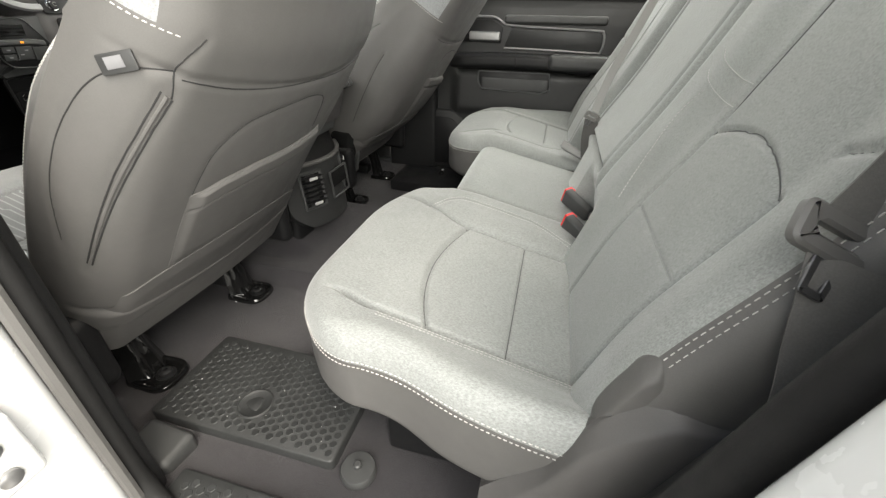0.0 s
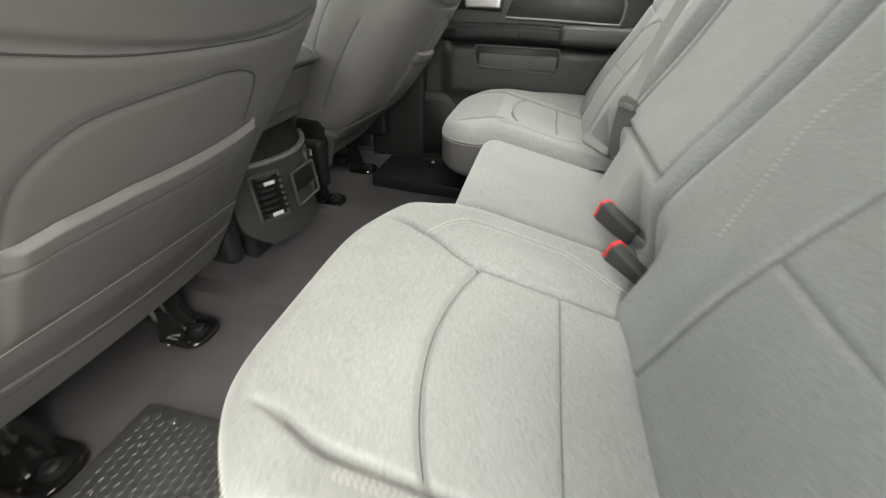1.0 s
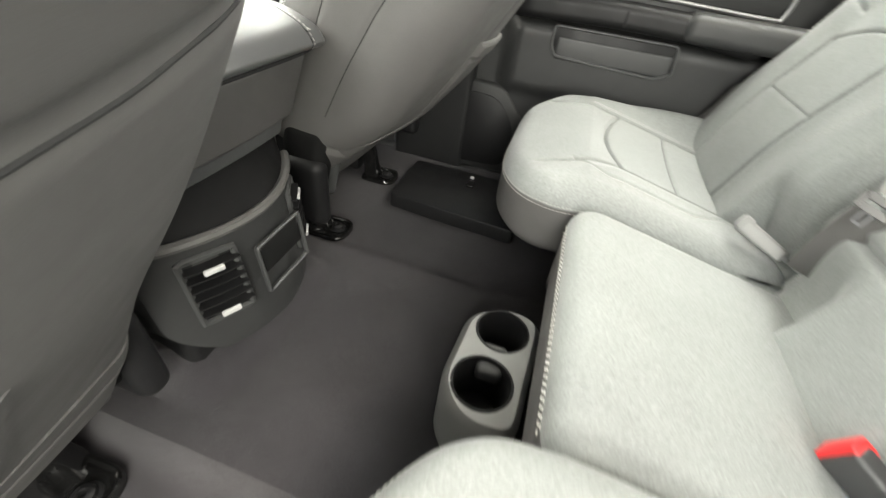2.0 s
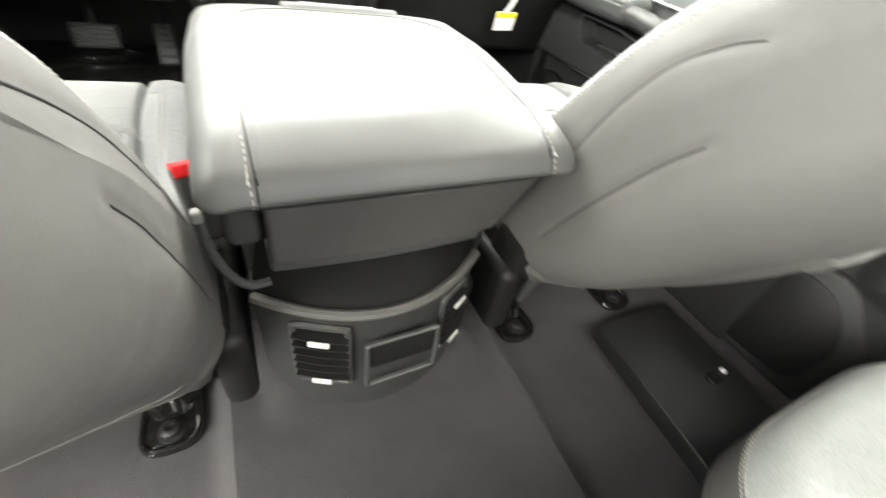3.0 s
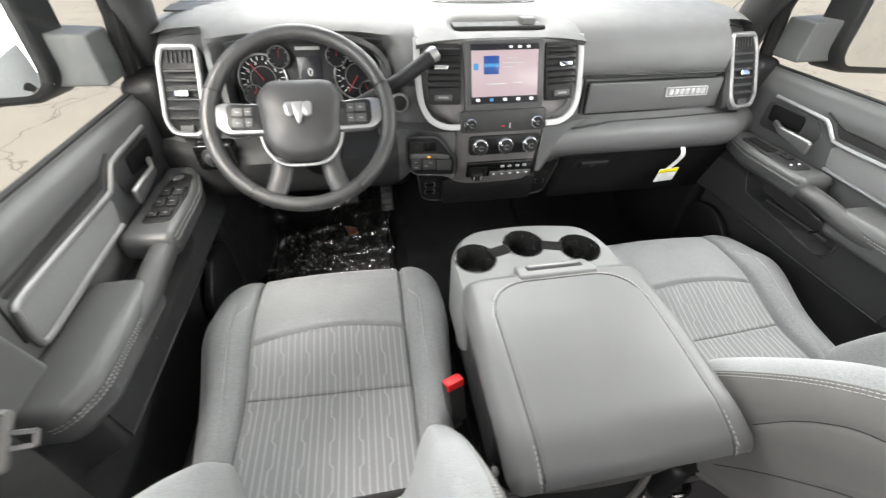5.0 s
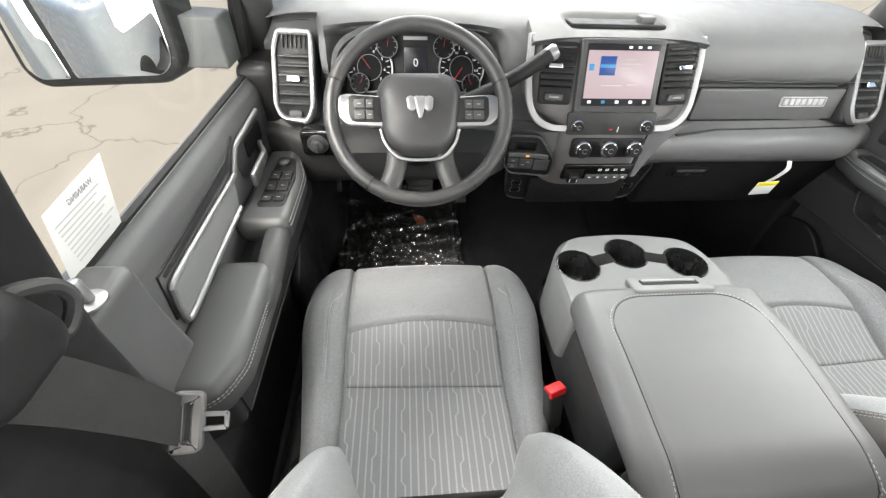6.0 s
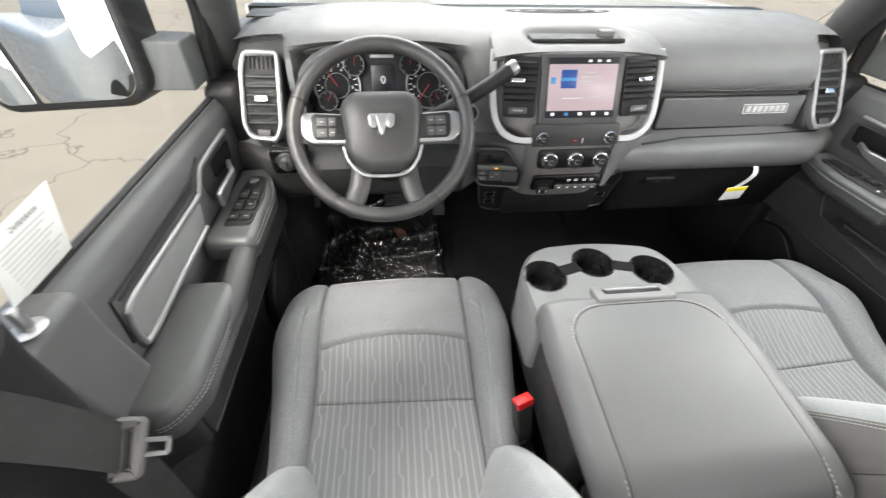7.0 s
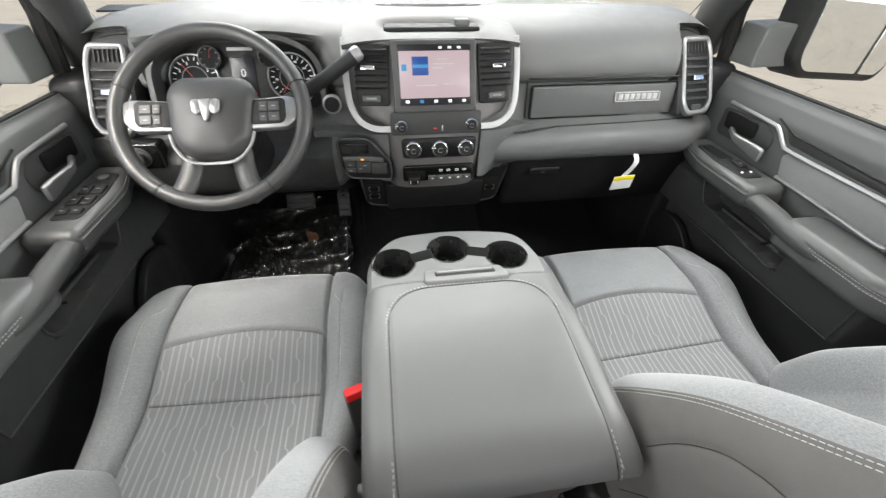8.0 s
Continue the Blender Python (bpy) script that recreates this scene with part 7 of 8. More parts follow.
# kick panels close the footwells
for sgn in (1, -1):
    SIDE = sgn
    setting("trim_kick_panel", bent(rbox((-0.86, 1.80, 0.36), (0.05, 0.29, 0.42), 0.03, (2, 8, 6), 4), lambda x, y, z: (x + 0.06 * smooth01(y, 1.55, 1.75) * smooth01(0.6 - z, 0, 0.3), y, z)), BLACK, "black kick panel beside the footwell", "trim")
    setting("wall_front_door_frame", rbox((-0.955, 1.62, 0.10), (0.05, 0.10, 0.40), 0.02, (2, 2, 4), 3), PAINT, "white painted front door pillar", "body")
SIDE = 1
setting("wall_cowl", bent(rbox((0, 2.10, 0.76), (0.92, 0.14, 0.06), 0.03, (10, 3, 2), 3), lambda x, y, z: (x, y - 0.12 * (x / 0.9) ** 2, z - 0.05 * (x / 0.9) ** 2)), BLACK, "black cowl under the windscreen", "cowl")
setting("wall_bonnet", slab(lambda x, y: (x, y, 0.80 + 0.05 * np.cos(x * 1.5) - 0.06 * (y - 2.2) + 0.03 * smooth01(np.abs(x), 0.25, 0.4)), np.linspace(-0.95, 0.95, 40), np.linspace(2.15, 3.35, 20), (0, 0, -0.05)), PAINT, "white painted bonnet ahead of the windscreen", "bonnet")
ws = setting("window_windscreen", slab(lambda x, t: (x * (1 - 0.22 * t), 1.98 - 0.70 * t - 0.16 * (x / 0.85) ** 2 * (1 - 0.4 * t), 0.845 + 0.50 * t - 0.02 * (x / 0.85) ** 2), np.linspace(-0.88, 0.88, 30), np.linspace(0, 1, 12), (0, 0.003, 0.004)), GLASS, "clear curved windscreen", "window")
ws.visible_shadow = False
part("label", plate(rpoly([(-0.045, -0.012), (0.045, -0.012), (0.045, 0.012), (-0.045, 0.012)], 0.003), 0.001, 0.0003, axes3((-0.60, 1.875, 0.862), (1, 0.12, 0), (0, -0.7, 0.5))), PAPER, ws, "small cream label on the glass")


# ---- floor mats and floor fittings ----
def hexes(x0, x1, y0, y1, z, size=0.0085, holes=()):
    """Raised six-sided studs over a rectangle."""
    vs, fs, r = [], [], size * 0.88
    row, y = 0, y0 + size
    while y < y1 - size:
        x = x0 + size + (row % 2) * size
        while x < x1 - size:
            if all((x - hx) ** 2 + (y - hy) ** 2 > hr ** 2 for hx, hy, hr in holes):
                o = len(vs)
                for k in range(6):
                    a = math.pi / 6 + k * math.pi / 3
                    vs.append((x + r * math.cos(a), y + r * math.sin(a), z))
                for k in range(6):
                    a = math.pi / 6 + k * math.pi / 3
                    vs.append((x + r * 0.86 * math.cos(a), y + r * 0.86 * math.sin(a), z + 0.0011))
                fs += [(o + k, o + (k + 1) % 6, o + 6 + (k + 1) % 6, o + 6 + k) for k in range(6)] + [tuple(o + 6 + k for k in range(6))]
            x += size * 2
        y += size * 1.73
        row += 1
    return np.array(vs), fs


HEXRUBBER = surface("dark_hex_rubber", (0.020, 0.021, 0.021), 0.5, vary=0.25, big=14, fine=200, fine_vary=0.2)
def rear_mat():
    m = thing("floor_mat", (-0.607, 0.47, 0.01), "black rubber floor mat with honeycomb studs and round badge", "floor mat")
    z = 0.030
    part("sheet", plate(rpoly([(-0.712, 0.275), (-0.500, 0.275), (-0.500, 0.662), (-0.712, 0.662)], 0.012), 0.026, 0.003, pose(0, 0, z - 0.026)), RUBBER, m, "black rubber sheet")
    studs = part("studs", hexes(-0.706, -0.506, 0.281, 0.656, z - 0.0002, holes=((-0.645, 0.475, 0.036),)), HEXRUBBER, m, "honeycomb studs")
    tagged(studs, kind="stuff")
    part("badge", lathe([(0.034, 0), (0.034, 0.002), (0.031, 0.0035), (0.028, 0.002), (0.027, 0.0012), (0.001, 0.0012)], 32, pose(-0.645, 0.475, z)), RUBBER, m, "round moulded badge")
    part("badge_mark", plate(rpoly([(-0.016, 0.010), (0.0, 0.014), (0.016, 0.010), (0.014, -0.004), (0.004, -0.015), (-0.004, -0.015), (-0.014, -0.004)], 0.004), 0.002, 0.0008, pose(-0.645, 0.475, z + 0.001, 0, 0, 70)), RUBBER, m)
    dust = []
    rng = random.Random(4)
    for i in range(16):
        x, y = rng.uniform(-0.70, -0.51), rng.uniform(0.29, 0.65)
        r = rng.uniform(0.0003, 0.0006)
        dust.append(placed(rbox((0, 0, 0), (r, r * rng.uniform(1, 3), r * 0.5), r * 0.4, (1, 1, 1), 1), pose(x, y, z + 0.0013, 0, 0, rng.uniform(0, 180))))
    tagged(part("grit", joined(*dust), PAPER, m, "pale specks of grit"), kind="stuff")


rear_mat()


def sill_mat():
    m = thing("sill_mat", (-0.815, 0.38, 0.03), "black rubber sill strip with honeycomb studs", "floor mat")
    part("sheet", plate(rpoly([(-0.848, 0.10), (-0.785, 0.10), (-0.785, 0.505), (-0.848, 0.505)], 0.008), 0.008, 0.003, pose(0, 0, 0.028)), RUBBER, m, "black rubber strip")
    tagged(part("studs", hexes(-0.844, -0.789, 0.104, 0.50, 0.0358), HEXRUBBER, m, "honeycomb studs"), kind="stuff")


sill_mat()


def mat_anchor():
    a = thing("mat_anchor", (-0.705, 0.23, 0.01), "round black plastic mat anchor on the carpet", "anchor")
    part("disc", lathe([(0.030, 0.0), (0.031, 0.012), (0.028, 0.017), (0.010, 0.019), (0.008, 0.019)], 28, pose(-0.705, 0.23, 0.012)), TRIM, a)
    part("pin", lathe([(0.007, 0.017), (0.007, 0.026), (0.005, 0.028), (0.001, 0.028)], 14, pose(-0.705, 0.23, 0.012)), TRIM, a)


mat_anchor()


def floor_hatch():
    h = thing("floor_hatch", (0.59, 0.47, 0.01), "black plastic storage hatch set in the rear floor", "hatch")
    part("lid", plate(rpoly([(0.470, 0.288), (0.718, 0.288), (0.718, 0.648), (0.494, 0.648)], 0.012), 0.044, 0.004, pose(0, 0, 0.006)), BLACK, h, "smooth black lid")
    part("latch", rbox((0.645, 0.452, 0.052), (0.016, 0.010, 0.004), 0.003, (2, 2, 1), 2), GLOSS, h, "small latch")
    part("latch", lathe([(0.012, 0), (0.012, 0.003), (0.008, 0.004), (0.001, 0.004)], 16, pose(0.640, 0.452, 0.050)), GLOSS, h)
    part("button", lathe([(0.006, 0), (0.006, 0.004), (0.001, 0.005)], 12, pose(0.686, 0.457, 0.050)), WHITEPRINT, h, "pale round button")


floor_hatch()


def floor_cup_holder():
    c = thing("floor_cup_holder", (0.0, 0.26, 0.04), "grey plastic double cup holder below the middle seat", "cup holder")
    top = 0.165
    out = rpoly([(-0.125, 0.205), (0.085, 0.195), (0.100, 0.255), (0.065, 0.315), (-0.080, 0.325), (-0.130, 0.280)], [0.03, 0.03, 0.04, 0.05, 0.05, 0.04], 6)
    wells = [(0.040, 0.256, 0.040), (-0.060, 0.265, 0.042)]
    g = cup_tray(out, wells)
    v, f = g
    v = np.array(v)
    v[:, 2] = np.where(v[:, 2] > 0.45, v[:, 2] - 0.506 + top, 0.045)
    part("bezel", (v, f), GREYPLASTIC, c, "light grey plastic bezel")
    for x, y, r in wells:
        part("cup_well", lathe([(r + 0.003, 0.0), (r + 0.003, 0.003), (r - 0.001, 0.0035), (r - 0.003, -0.004), (r - 0.006, -0.085), (0.001, -0.086)], 28, pose(x, y, top - 0.003), False), BLACK, c, "black cup well")
    part("bridge", rbox((-0.010, 0.26, top - 0.02), (0.028, 0.020, 0.014), 0.008, (2, 2, 1), 3), TRIM, c)


floor_cup_holder()


# ---- buckles and belts ----
def buckle(base, tip, turn, label, lit=BLACK):
    b = thing("seatbelt_buckle", base, label, "buckle", "belt buckles")
    a, t = Vector(base), Vector(tip)
    z = (t - a).normalized()
    x = Vector((math.cos(radians(turn)), math.sin(radians(turn)), 0))
    y = z.cross(x).normalized()
    x = y.cross(z)
    n = (t - a).length
    m = Matrix(((x.x, y.x, z.x, a.x), (x.y, y.y, z.y, a.y), (x.z, y.z, z.z, a.z), (0, 0, 0, 1)))
    part("body", placed(bent(rbox((0, 0, n / 2), (0.020, 0.012, n / 2), 0.006, (3, 2, 6), 4), lambda x, y, z: (x * (0.85 + 0.15 * z / n), y * (0.85 + 0.15 * z / n), z)), m), TRIM if lit is BLACK else lit, b)
    part("button", placed(rbox((0, -0.003, n - 0.004), (0.0185, 0.0112, 0.008), 0.002, (2, 1, 1), 2), m), RED if lit is BLACK else lit, b, "red release button" if lit is BLACK else "")
    part("stalk", placed(rbox((0, 0, -0.02), (0.008, 0.003, 0.025), 0.002, (1, 1, 2), 2), m), SATIN, b, "steel stalk")
    return b


buckle((-0.300, -0.118, 0.290), (-0.246, -0.062, 0.314), 45, "black rear belt buckle with red button")
buckle((-0.154, -0.118, 0.292), (-0.101, -0.062, 0.314), 45, "black middle belt buckle with red button")
buckle((0.222, -0.115, 0.312), (0.258, -0.052, 0.334), 30, "pale grey rear belt buckle lying on the cushion", GREYPLASTIC)
buckle((-0.212, 0.835, 0.29), (-0.221, 0.866, 0.392), 20, "black front belt buckle with red button beside the console")


def ribbon(pts, across, wide=0.047, thick=0.0014, n=40):
    """Belt webbing along pts; across: the way its width runs, at each point."""
    p = spline(pts, n)
    w = spline(across, n) if np.ndim(across) > 1 else np.broadcast_to(np.array(across, float), p.shape)
    w = w / np.linalg.norm(w, axis=1)[:, None]
    t = np.gradient(p, axis=0)
    nn = np.cross(w, t)
    nn /= np.linalg.norm(nn, axis=1)[:, None]
    k = np.linspace(-0.5, 0.5, 7)
    top = (p[:, None] + w[:, None] * (k * wide)[None, :, None] + nn[:, None] * (thick / 2))
    bot = (p[:, None] + w[:, None] * (k * wide)[None, :, None] - nn[:, None] * (thick / 2))
    a, b = top.shape[:2]
    v = np.concatenate([top.reshape(-1, 3), bot.reshape(-1, 3)])
    o = a * b
    f = [(i * b + j, (i + 1) * b + j, (i + 1) * b + j + 1, i * b + j + 1) for i in range(a - 1) for j in range(b - 1)]
    f += [tuple(q + o for q in reversed(x)) for x in f]
    f += [(i * b, i * b + o, (i + 1) * b + o, (i + 1) * b) for i in range(a - 1)] + [((i + 1) * b - 1, (i + 2) * b - 1, (i + 2) * b - 1 + o, (i + 1) * b - 1 + o) for i in range(a - 1)]
    return v, f


def latch_plate(parent, c, along, across, label, size=1.0):
    """Moulded grey tongue holder with its bright steel tongue."""
    m = axes3(c, across, along) @ Matrix.Scale(size, 4)
    part("holder", placed(band(rpoly([(-0.036, -0.020), (0.036, -0.020), (0.038, 0.018), (-0.038, 0.018)], 0.010), 0.0145, 0.010, None, -0.005, 0.003), m), HOLDER, parent, label)
    part("tongue", placed(band(rpoly([(-0.011, -0.050), (0.011, -0.050), (0.012, -0.016), (-0.012, -0.016)], 0.004), 0.0062, 0.003, None, -0.0015, 0.0008), m), STEEL, parent, "bright steel tongue")


def rear_left_belt():
    b = thing("seatbelt", (-0.80, -0.19, 0.5), "grey rear seat belt hanging beside the open doorway", "seat belt", "seat belts")
    part("upper_webbing", ribbon([(-0.66, -0.34, 0.86), (-0.70, -0.28, 0.72), (-0.735, -0.225, 0.625), (-0.755, -0.194, 0.578)], [(0.3, 0.6, 0.45), (0.2, 0.7, 0.45), (0.1, 0.85, 0.42), (0.023, 0.91, 0.415)], 0.044), WEB, b, "light grey webbing")
    part("lower_webbing", ribbon([(-0.770, -0.192, 0.560), (-0.795, -0.192, 0.50), (-0.822, -0.188, 0.44), (-0.845, -0.165, 0.30), (-0.84, -0.13, 0.12)], (0.25, 0.9, 0.2), 0.046), WEB, b, "shaded grey webbing")
    latch_plate(b, (-0.758, -0.189, 0.570), (0.560, -0.356, 0.749), (-0.023, -0.910, -0.415), "moulded grey latch holder", 0.85)


rear_left_belt()


def front_left_belt():
    b = thing("seatbelt", (-0.77, 0.69, 0.6), "black front seat belt with grey latch beside the pillar", "seat belt", "seat belts")
    part("webbing", ribbon([(-0.782, 0.655, 0.850), (-0.772, 0.672, 0.815), (-0.758, 0.692, 0.745), (-0.742, 0.706, 0.676)], [(0.05, 0.85, 0.10), (0.05, 0.82, 0.2), (0.03, 0.8, 0.5), (0.02, 0.77, 0.6)], 0.050), WEB_BLACK, b, "black woven webbing")
    part("webbing", ribbon([(-0.750, 0.706, 0.672), (-0.765, 0.71, 0.50), (-0.785, 0.71, 0.25), (-0.79, 0.71, 0.08)], (0.1, 0.95, 0), 0.048), WEB_BLACK, b, "black woven webbing")
    latch_plate(b, (-0.738, 0.706, 0.674), (-0.62, -0.02, 0.05), (0.02, 0.77, 0.62), "moulded grey latch holder", 0.86)
    part("guide_cover", bent(rbox((-0.776, 0.655, 0.876), (0.034, 0.050, 0.044), 0.032, (4, 4, 5), 6), lambda x, y, z: (x, y + 0.25 * (0.88 - z), z)), PILLARB, b, "rounded black belt guide cover")
    part("guide_loop", tube(spline([(-0.768, 0.690, 0.892), (-0.760, 0.718, 0.880), (-0.757, 0.722, 0.858), (-0.763, 0.700, 0.842)], 30, True)[:-1], 0.006, 8, True, up=(1, 0.1, 0.1)), TRIM, b, "smooth grey guide loop")


front_left_belt()


def rear_right_belt():
    b = thing("seatbelt", (0.2, -0.15, 0.5), "pale grey belt lying against the rear seat back", "seat belt", "seat belts")
    part("webbing", ribbon([(0.150, -0.112, 0.462), (0.205, -0.140, 0.55), (0.262, -0.185, 0.65), (0.32, -0.24, 0.78), (0.36, -0.30, 0.92)], (0.35, 0.75, 0.3), 0.022), GREYPLASTIC, b, "pale grey webbing")
    latch_plate(b, (0.145, -0.108, 0.450), (0.42, -0.2, 0.8), (0.5, 0.75, 0.2), "dark latch holder", 0.55)
    # lower run of the same belt, its shade put into a darker grey
    part("webbing", ribbon([(0.142, -0.108, 0.44), (0.16, -0.11, 0.38), (0.18, -0.12, 0.32)], (0.45, 0.8, 0.1), 0.040), WEB, b, "webbing in a darker grey for its shade")


rear_right_belt()


# ---- things in the front of the cab ----
def price_tag():
    t = thing("hang_tag", (0.61, 1.445, 0.45), "white paper hang tag with a yellow band", "tag")
    m = axes3((0.607, 1.452, 0.452), (1, 0.05, 0.03), (0.28, -0.15, 1))
    part("card", plate(rpoly([(-0.036, -0.026), (0.034, -0.026), (0.034, 0.026), (-0.036, 0.026)], 0.002), 0.0012, 0.0003, m), PAPER, t, "white card")
    part("band", plate([(-0.035, 0.010), (0.033, 0.010), (0.033, 0.0255), (-0.035, 0.0255)], 0.0006, 0.0001, m, 0.0013), YELLOW, t, "yellow printed band")
    part("loop", ribbon([(0.601, 1.449, 0.476), (0.610, 1.438, 0.503), (0.612, 1.427, 0.535), (0.604, 1.430, 0.560)], (1, 0, -0.15), 0.016, 0.0008, 20), PAPER, t, "white paper loop")


price_tag()


def film():
    """Clear plastic film, a thin crumpled sheet with sharp glints."""
    m, nt, b = node_material("clear_plastic_film")
    nt.nodes.remove(b)
    tr, gl, mx = nt.nodes.new("ShaderNodeBsdfTransparent"), nt.nodes.new("ShaderNodeBsdfGlossy"), nt.nodes.new("ShaderNodeMixShader")
    gl.inputs["Roughness"].default_value = 0.12
    fr = nt.nodes.new("ShaderNodeFresnel")
    fr.inputs["IOR"].default_value = 2.5
    nt.links.new(fr.outputs[0], mx.inputs[0])
    nt.links.new(tr.outputs[0], mx.inputs[1])
    nt.links.new(gl.outputs[0], mx.inputs[2])
    haze, both = nt.nodes.new("ShaderNodeBsdfDiffuse"), nt.nodes.new("ShaderNodeMixShader")
    haze.inputs["Color"].default_value = (0.8, 0.8, 0.8, 1)
    both.inputs[0].default_value = 0.022
    nt.links.new(mx.outputs[0], both.inputs[1])
    nt.links.new(haze.outputs[0], both.inputs[2])
    nt.links.new(both.outputs[0], nt.nodes["Material Output"].inputs["Surface"])
    return m


def wrapped_mat():
    w = thing("wrapped_floor_mat", (-0.53, 1.68, 0.02), "black floor mat in crumpled clear plastic film", "floor mat")
    base = lambda x, y: floor_height(x, y) + 0.012
    part("mat", slab(lambda x, y: (x, y, base(x, y)), np.linspace(-0.745, -0.315, 20), np.linspace(1.38, 1.93, 20), (0, 0, -0.008)), RUBBER, w, "black mat")
    rng = np.random.RandomState(7)
    folds = [(rng.uniform(0, math.pi), rng.uniform(-0.25, 0.25), rng.uniform(0.0035, 0.0125), rng.uniform(0.0030, 0.0085)) for _ in range(70)]
    def crumple(x, y):
        z = base(x, y) + 0.012
        u, v = x + 0.53, y - 1.69
        for a, o, hgt, wd in folds:
            d = u * math.cos(a) + v * math.sin(a) - o
            along = -u * math.sin(a) + v * math.cos(a)
            z = z + hgt * np.exp(-np.abs(d) / wd) * (0.4 + 0.6 * np.sin(along * 9 + o * 40) ** 2)
        return x + 0.006 * np.sin(y * 40 + x * 13), y, z
    part("film", sheet(crumple, np.linspace(-0.765, -0.295, 190), np.linspace(1.36, 1.95, 220)), film(), w, "crumpled clear film", True, 180)
    part("print", plate(rpoly([(-0.02, -0.03), (0.02, -0.03), (0.02, 0.03), (-0.02, 0.03)], 0.004), 0.001, 0.0003, pose(-0.455, 1.80, float(base(np.array(-0.455), np.array(1.80))) + 0.004, 10, 0, 20)), ORANGE, w, "small orange print")


ORANGE = surface("orange_print", (0.55, 0.14, 0.04), 0.5)
wrapped_mat()


def pedal(name, label, x, y, z, w, h, lean):
    p = thing(name, (x, y, z), label, "pedal", "pedals")
    part("pad", placed(bent(rbox((0, 0, 0), (w, 0.008, h), 0.006, (4, 1, 4), 3), lambda x, y, z: (x, y + 0.6 * z * z / max(h, 0.01) * 0.1, z)), pose(x, y, z, lean)), RUBBER, p, "ribbed rubber pad")
    for i in range(4):
        part("rib", placed(rbox((0, -0.009, -h * 0.6 + i * h * 0.4), (w * 0.85, 0.002, 0.004), 0.0015, (2, 1, 1), 1), pose(x, y, z, lean)), RUBBER, p)
    part("arm", tube([(x, y + 0.01, z + h * 0.3), (x, y + 0.08, z + 0.12), (x, y + 0.10, z + 0.26)], 0.010, 8, up=(1, 0, 0)), BLACK, p, "steel arm")


pedal("brake_pedal", "wide black brake pedal", -0.455, 1.75, 0.275, 0.050, 0.030, -25)
pedal("accelerator_pedal", "tall black accelerator pedal", -0.300, 1.76, 0.255, 0.024, 0.055, -30)
pedal("parking_brake_pedal", "small black parking brake pedal", -0.765, 1.74, 0.285, 0.026, 0.022, -20)

LK = axes3((-0.717, 1.4215, 0.624), (1, 0, 0), (0, -0.05, 1))
lamp_panel = part("light_knob_panel", plate(rpoly([(-0.040, -0.034), (0.050, -0.034), (0.050, 0.030), (-0.040, 0.032)], 0.012), 0.036, 0.002, LK, -0.032), GLOSS, bpy.data.objects["dashboard"], "black lamp switch panel")
lk = part("light_knob", lathe([(0.023, 0), (0.023, 0.004), (0.021, 0.005), (0.016, 0.006), (0.015, 0.018), (0.012, 0.020), (0.001, 0.020)], 24, LK @ Matrix.Translation((0, 0, 0.003))), TRIM, lamp_panel, "round lamp switch")
part("grip", placed(rbox((0, 0, 0.023), (0.004, 0.014, 0.004), 0.002, (1, 1, 1), 2), LK), TRIM, lk)
part("ring", placed(tube([(0.0245 * math.cos(q), 0.0245 * math.sin(q), 0.0062) for q in np.linspace(0, 2 * math.pi, 33)[:-1]], 0.0010, 5, True), LK), DOOR, lk)
part("dash_speaker", slab(lambda x, y: (x, y, np.interp(y, DP[13:, 0], DP[13:, 1]) + 0.002), np.linspace(-0.80, -0.62, 10), np.linspace(1.66, 1.76, 8), (0, 0, -0.004)), BLACK, bpy.data.objects["dashboard"], "fine speaker grille")

part("dash_speaker", joined(*[tube([(0.025 + k * 0.15 * math.cos(q), 1.735 + k * 0.035 * math.sin(q), float(np.interp(1.735 + k * 0.035 * math.sin(q), DP[13:, 0], DP[13:, 1])) + 0.001) for q in np.linspace(0, 2 * math.pi, 41)[:-1]], 0.0022, 6, True) for k in (1.0, 0.72, 0.42)]), TRIM, bpy.data.objects["dashboard"], "oval speaker grille")


# ---- outside the windows ----
def door_mirror():
    side = "driver" if SIDE > 0 else "passenger"
    d = thing("door_mirror", (-1.10, 1.47, 0.85), f"black {side} side tow mirror with two panes", "mirror", "door mirrors")
    m = axes3((-1.145, 1.452, 0.90), (1, -0.10, 0), (0, 0.04, 1))
    out = rpoly([(-0.175, -0.125), (-0.155, -0.148), (0.13, -0.125), (0.165, -0.09), (0.172, 0.155), (-0.16, 0.155)], [0.02, 0.03, 0.05, 0.03, 0.03, 0.03], 6)
    part("housing", plate(grown(ccw(out), 0.014), 0.09, 0.012, m, -0.088), BLACK, d, "black mirror housing")
    part("outer_pane", plate(grown(ccw(rpoly([(-0.172, -0.122), (-0.150, -0.145), (-0.078, -0.139), (-0.105, 0.152), (-0.16, 0.152)], 0.012)), -0.003), 0.003, 0.001, m, 0.002), MIRROR, d, "small outer mirror pane")
    part("main_pane", plate(grown(ccw(rpoly([(-0.071, -0.138), (0.13, -0.122), (0.162, -0.088), (0.169, 0.152), (-0.098, 0.152)], [0.01, 0.05, 0.03, 0.02, 0.01])), -0.003), 0.003, 0.001, m, 0.002), MIRROR, d, "large mirror pane")
    part("arm", bent(rbox((-0.968, 1.505, 0.838), (0.072, 0.045, 0.052), 0.006, (8, 3, 6), 4), lambda x, y, z: (x, y + 0.25 * (x + 0.96), z - 0.10 * (x + 0.96))), DASH, d, "grey mirror arm")


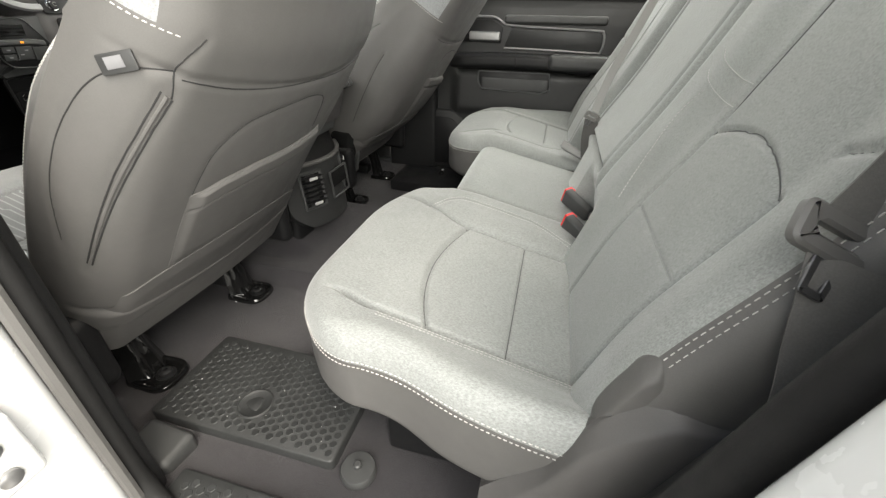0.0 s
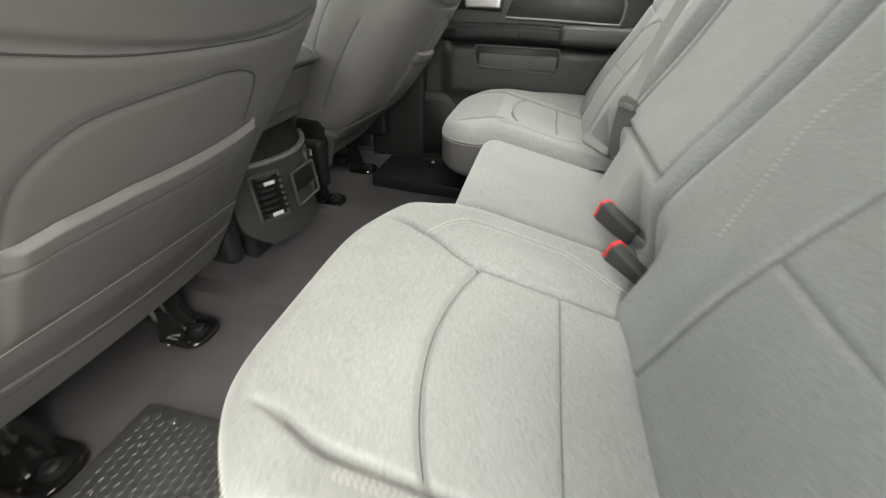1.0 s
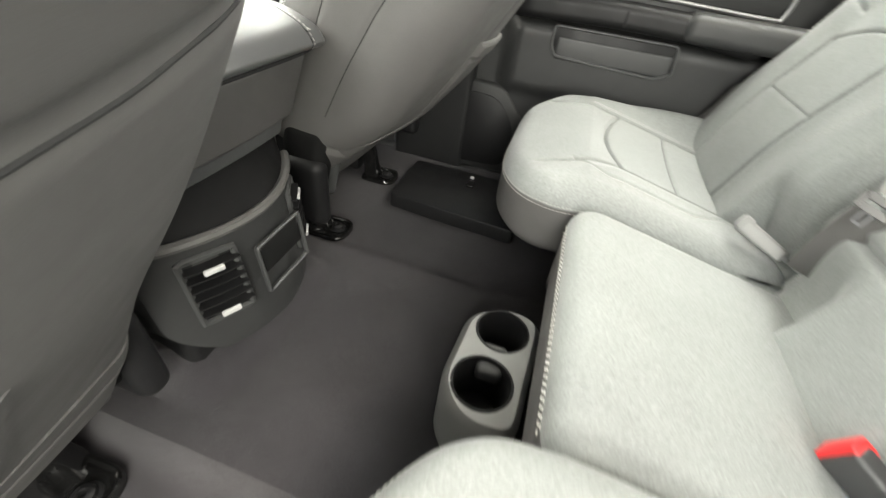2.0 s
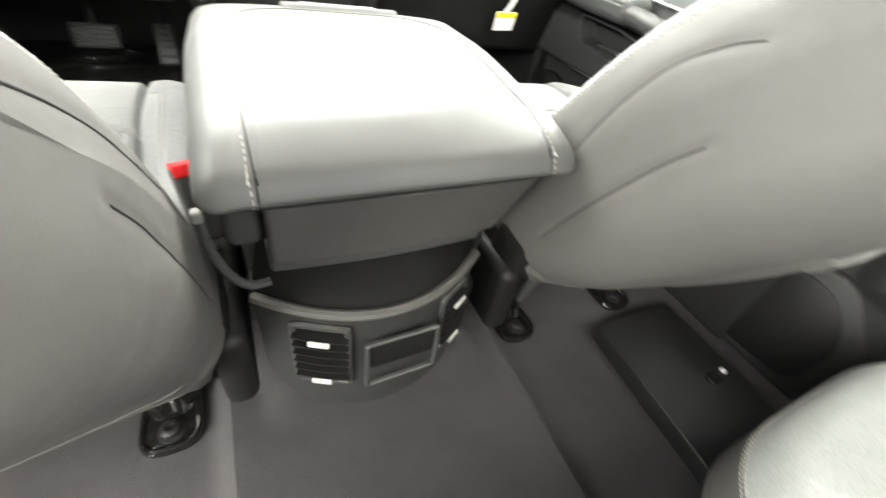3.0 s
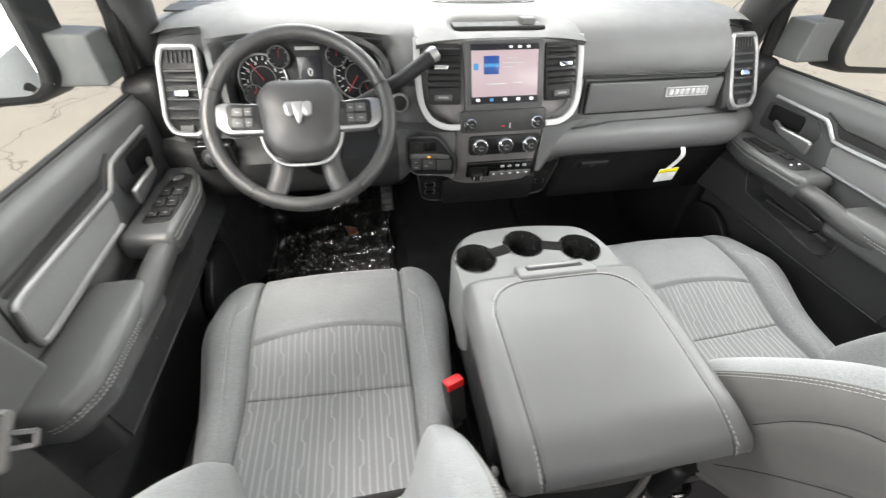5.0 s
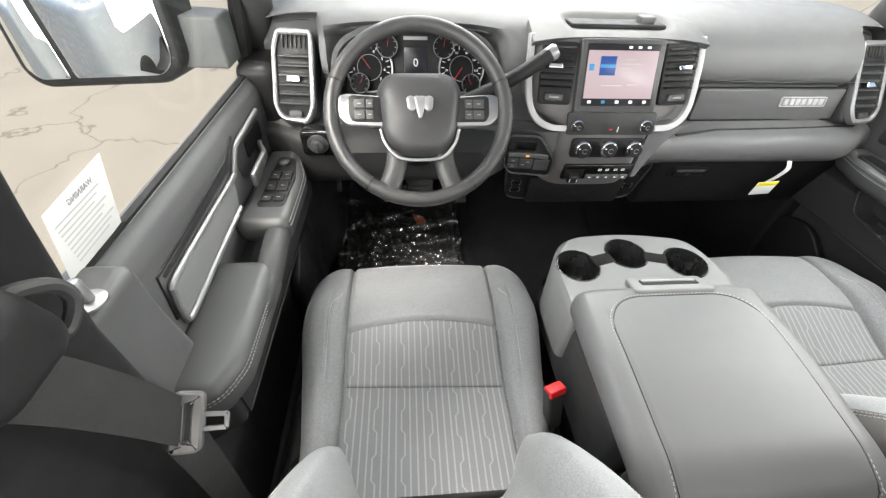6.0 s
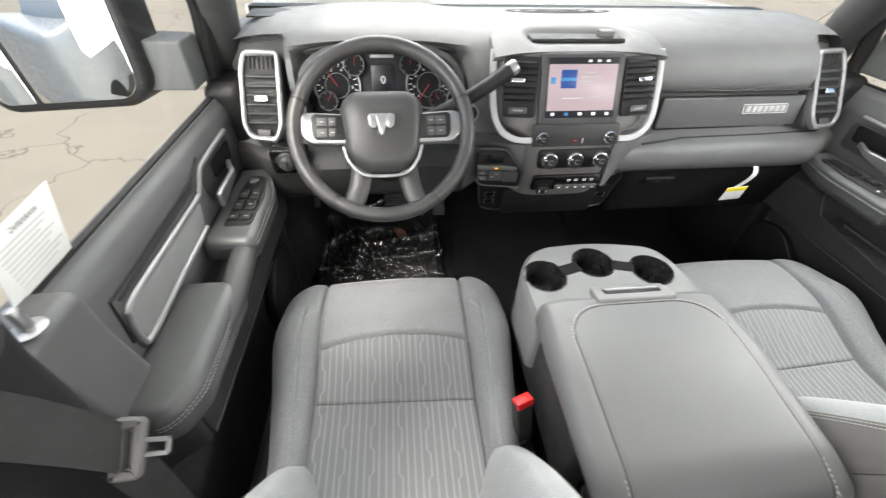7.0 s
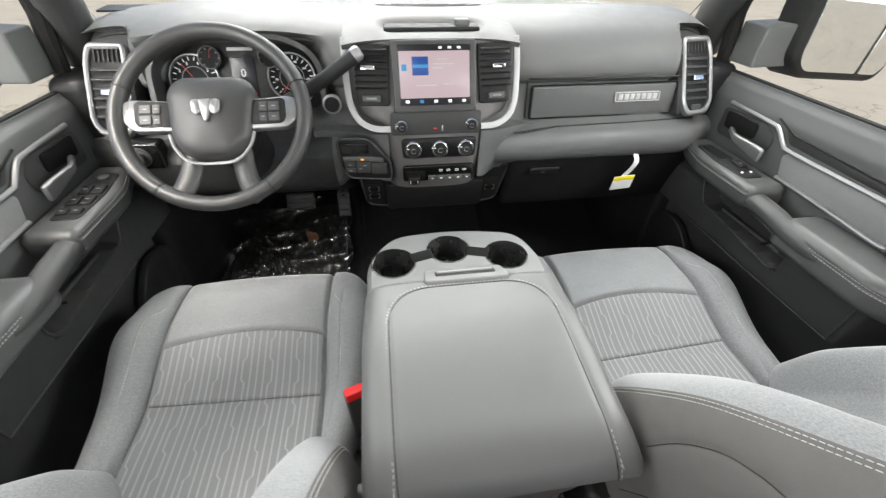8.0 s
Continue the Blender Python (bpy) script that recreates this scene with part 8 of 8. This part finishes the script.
MIRROR = surface("mirror_glass", (0.80, 0.82, 0.82), 0.02, metal=1.0, vary=0.0, rough_vary=0.0)
door_mirror()
SIDE = -1
door_mirror()
SIDE = 1


def window_notice():
    n = thing("window_notice", (-0.89, 0.92, 0.74), "white printed notice on the driver door glass", "notice")
    m = axes3((-0.882, 0.908, 0.798), (0, 1, 0.03), (0.05, 0.0, 1))
    part("paper", plate([(-0.069, -0.046), (0.041, -0.044), (0.070, 0.044), (-0.046, 0.038)], 0.0008, 0.0002, m), NOTICE, n, "white paper")
    lettering("word", "WARNING", 0.010, m @ Matrix.Translation((0.012, 0.028, 0.0012)), GREYPLASTIC, n, "", 0.0002, True)
    for i in range(9):
        z = 0.018 - i * 0.0062
        part("text_bar", plate([(-0.044, z - 0.001), (0.042 - 0.01 * (i % 3), z - 0.001), (0.042 - 0.01 * (i % 3), z + 0.001), (-0.044, z + 0.001)], 0.0004, 0.0001, m, 0.0009), PRINTLIGHT, n)


PRINTLIGHT = surface("pale_print", (0.42, 0.42, 0.41), 0.6)
NOTICE = surface("notice_paper", (0.60, 0.60, 0.585), 0.6, vary=0.04)
window_notice()


def parked_van(x, y, turn):
    """White vehicle in the next bay, which the door mirror shows."""
    v = thing("parked_van", (x, y, -0.82), "white van parked in the next bay", "van")
    body = bent(rbox((0, 0, 0.86), (0.95, 2.4, 0.62), 0.12, (4, 12, 4), 5), lambda a, b, c: (a, b, c))
    cabin = bent(rbox((0, -0.3, 1.75), (0.88, 1.8, 0.40), 0.16, (4, 12, 5), 5), lambda a, b, c: (a * (1 - 0.12 * smooth01(c, 1.4, 2.15)), b - 0.45 * smooth01(b, 0.6, 1.5) * smooth01(c, 1.4, 2.15), c))
    at = pose(x, y, -0.82, 0, 0, turn)
    part("body", placed(body, at), PAINT, v, "white painted body")
    part("cabin", placed(cabin, at), PAINT, v, "white cabin")
    for s in (-1, 1):
        for b0, b1 in ((-1.8, -0.7), (-0.6, 0.25), (0.33, 1.0)):
            pane = np.array([(s * 0.892, b0, 1.52), (s * 0.892, b1, 1.52), (s * 0.840, b1 - 0.12, 1.95), (s * 0.840, b0, 1.95)])
            part("window", placed(slab(lambda i, j: tuple(((1 - i) * (1 - j)) * pane[0][k] + (i * (1 - j)) * pane[1][k] + (i * j) * pane[2][k] + ((1 - i) * j) * pane[3][k] for k in range(3)), np.linspace(0, 1, 3), np.linspace(0, 1, 3), (s * 0.01, 0, 0)), at), GLOSS, v, "dark side window")
        for b0 in (-1.5, 1.5):
            tyre = part("wheel", placed(lathe([(0.20, -0.10), (0.33, -0.10), (0.35, -0.07), (0.35, 0.07), (0.33, 0.10), (0.20, 0.10)], 28, axes3((s * 0.86, b0, 0.35), (0, 1, 0), (0, 0, 1))), at), RUBBER, v, "black tyre")
            part("rim", placed(lathe([(0.21, -0.09), (0.20, 0.06), (0.10, 0.09), (0.001, 0.09)], 20, axes3((s * 0.86, b0, 0.35), (0, 1, 0), (0, 0, s))), at), SATIN, tyre)


parked_van(-3.0, -1.7, 2)


# ---- details of the front seat backs ----
def seat_label():
    t = thing("seat_label", (-0.72, 0.39, 0.65), "small grey cloth label with a white printed square", "label")
    m = axes3((-0.7165, 0.409, 0.645), (0.36, -0.92, 0.17), (0.05, 0.2, 0.98))
    part("cloth", plate(rpoly([(-0.018, -0.010), (0.017, -0.010), (0.017, 0.009), (-0.018, 0.009)], 0.002), 0.002, 0.0005, m), PILLAR, t)
    part("square", plate([(-0.011, -0.0055), (0.006, -0.0055), (0.006, 0.0055), (-0.011, 0.0055)], 0.0006, 0.0001, m, 0.002), SATINLABEL, t)


SATINLABEL = surface("pale_label_print", (0.12, 0.12, 0.125), 0.6, vary=0.05)
SATINLABEL = surface("pale_label_print", (0.12, 0.12, 0.125), 0.6, vary=0.05)
seat_label()
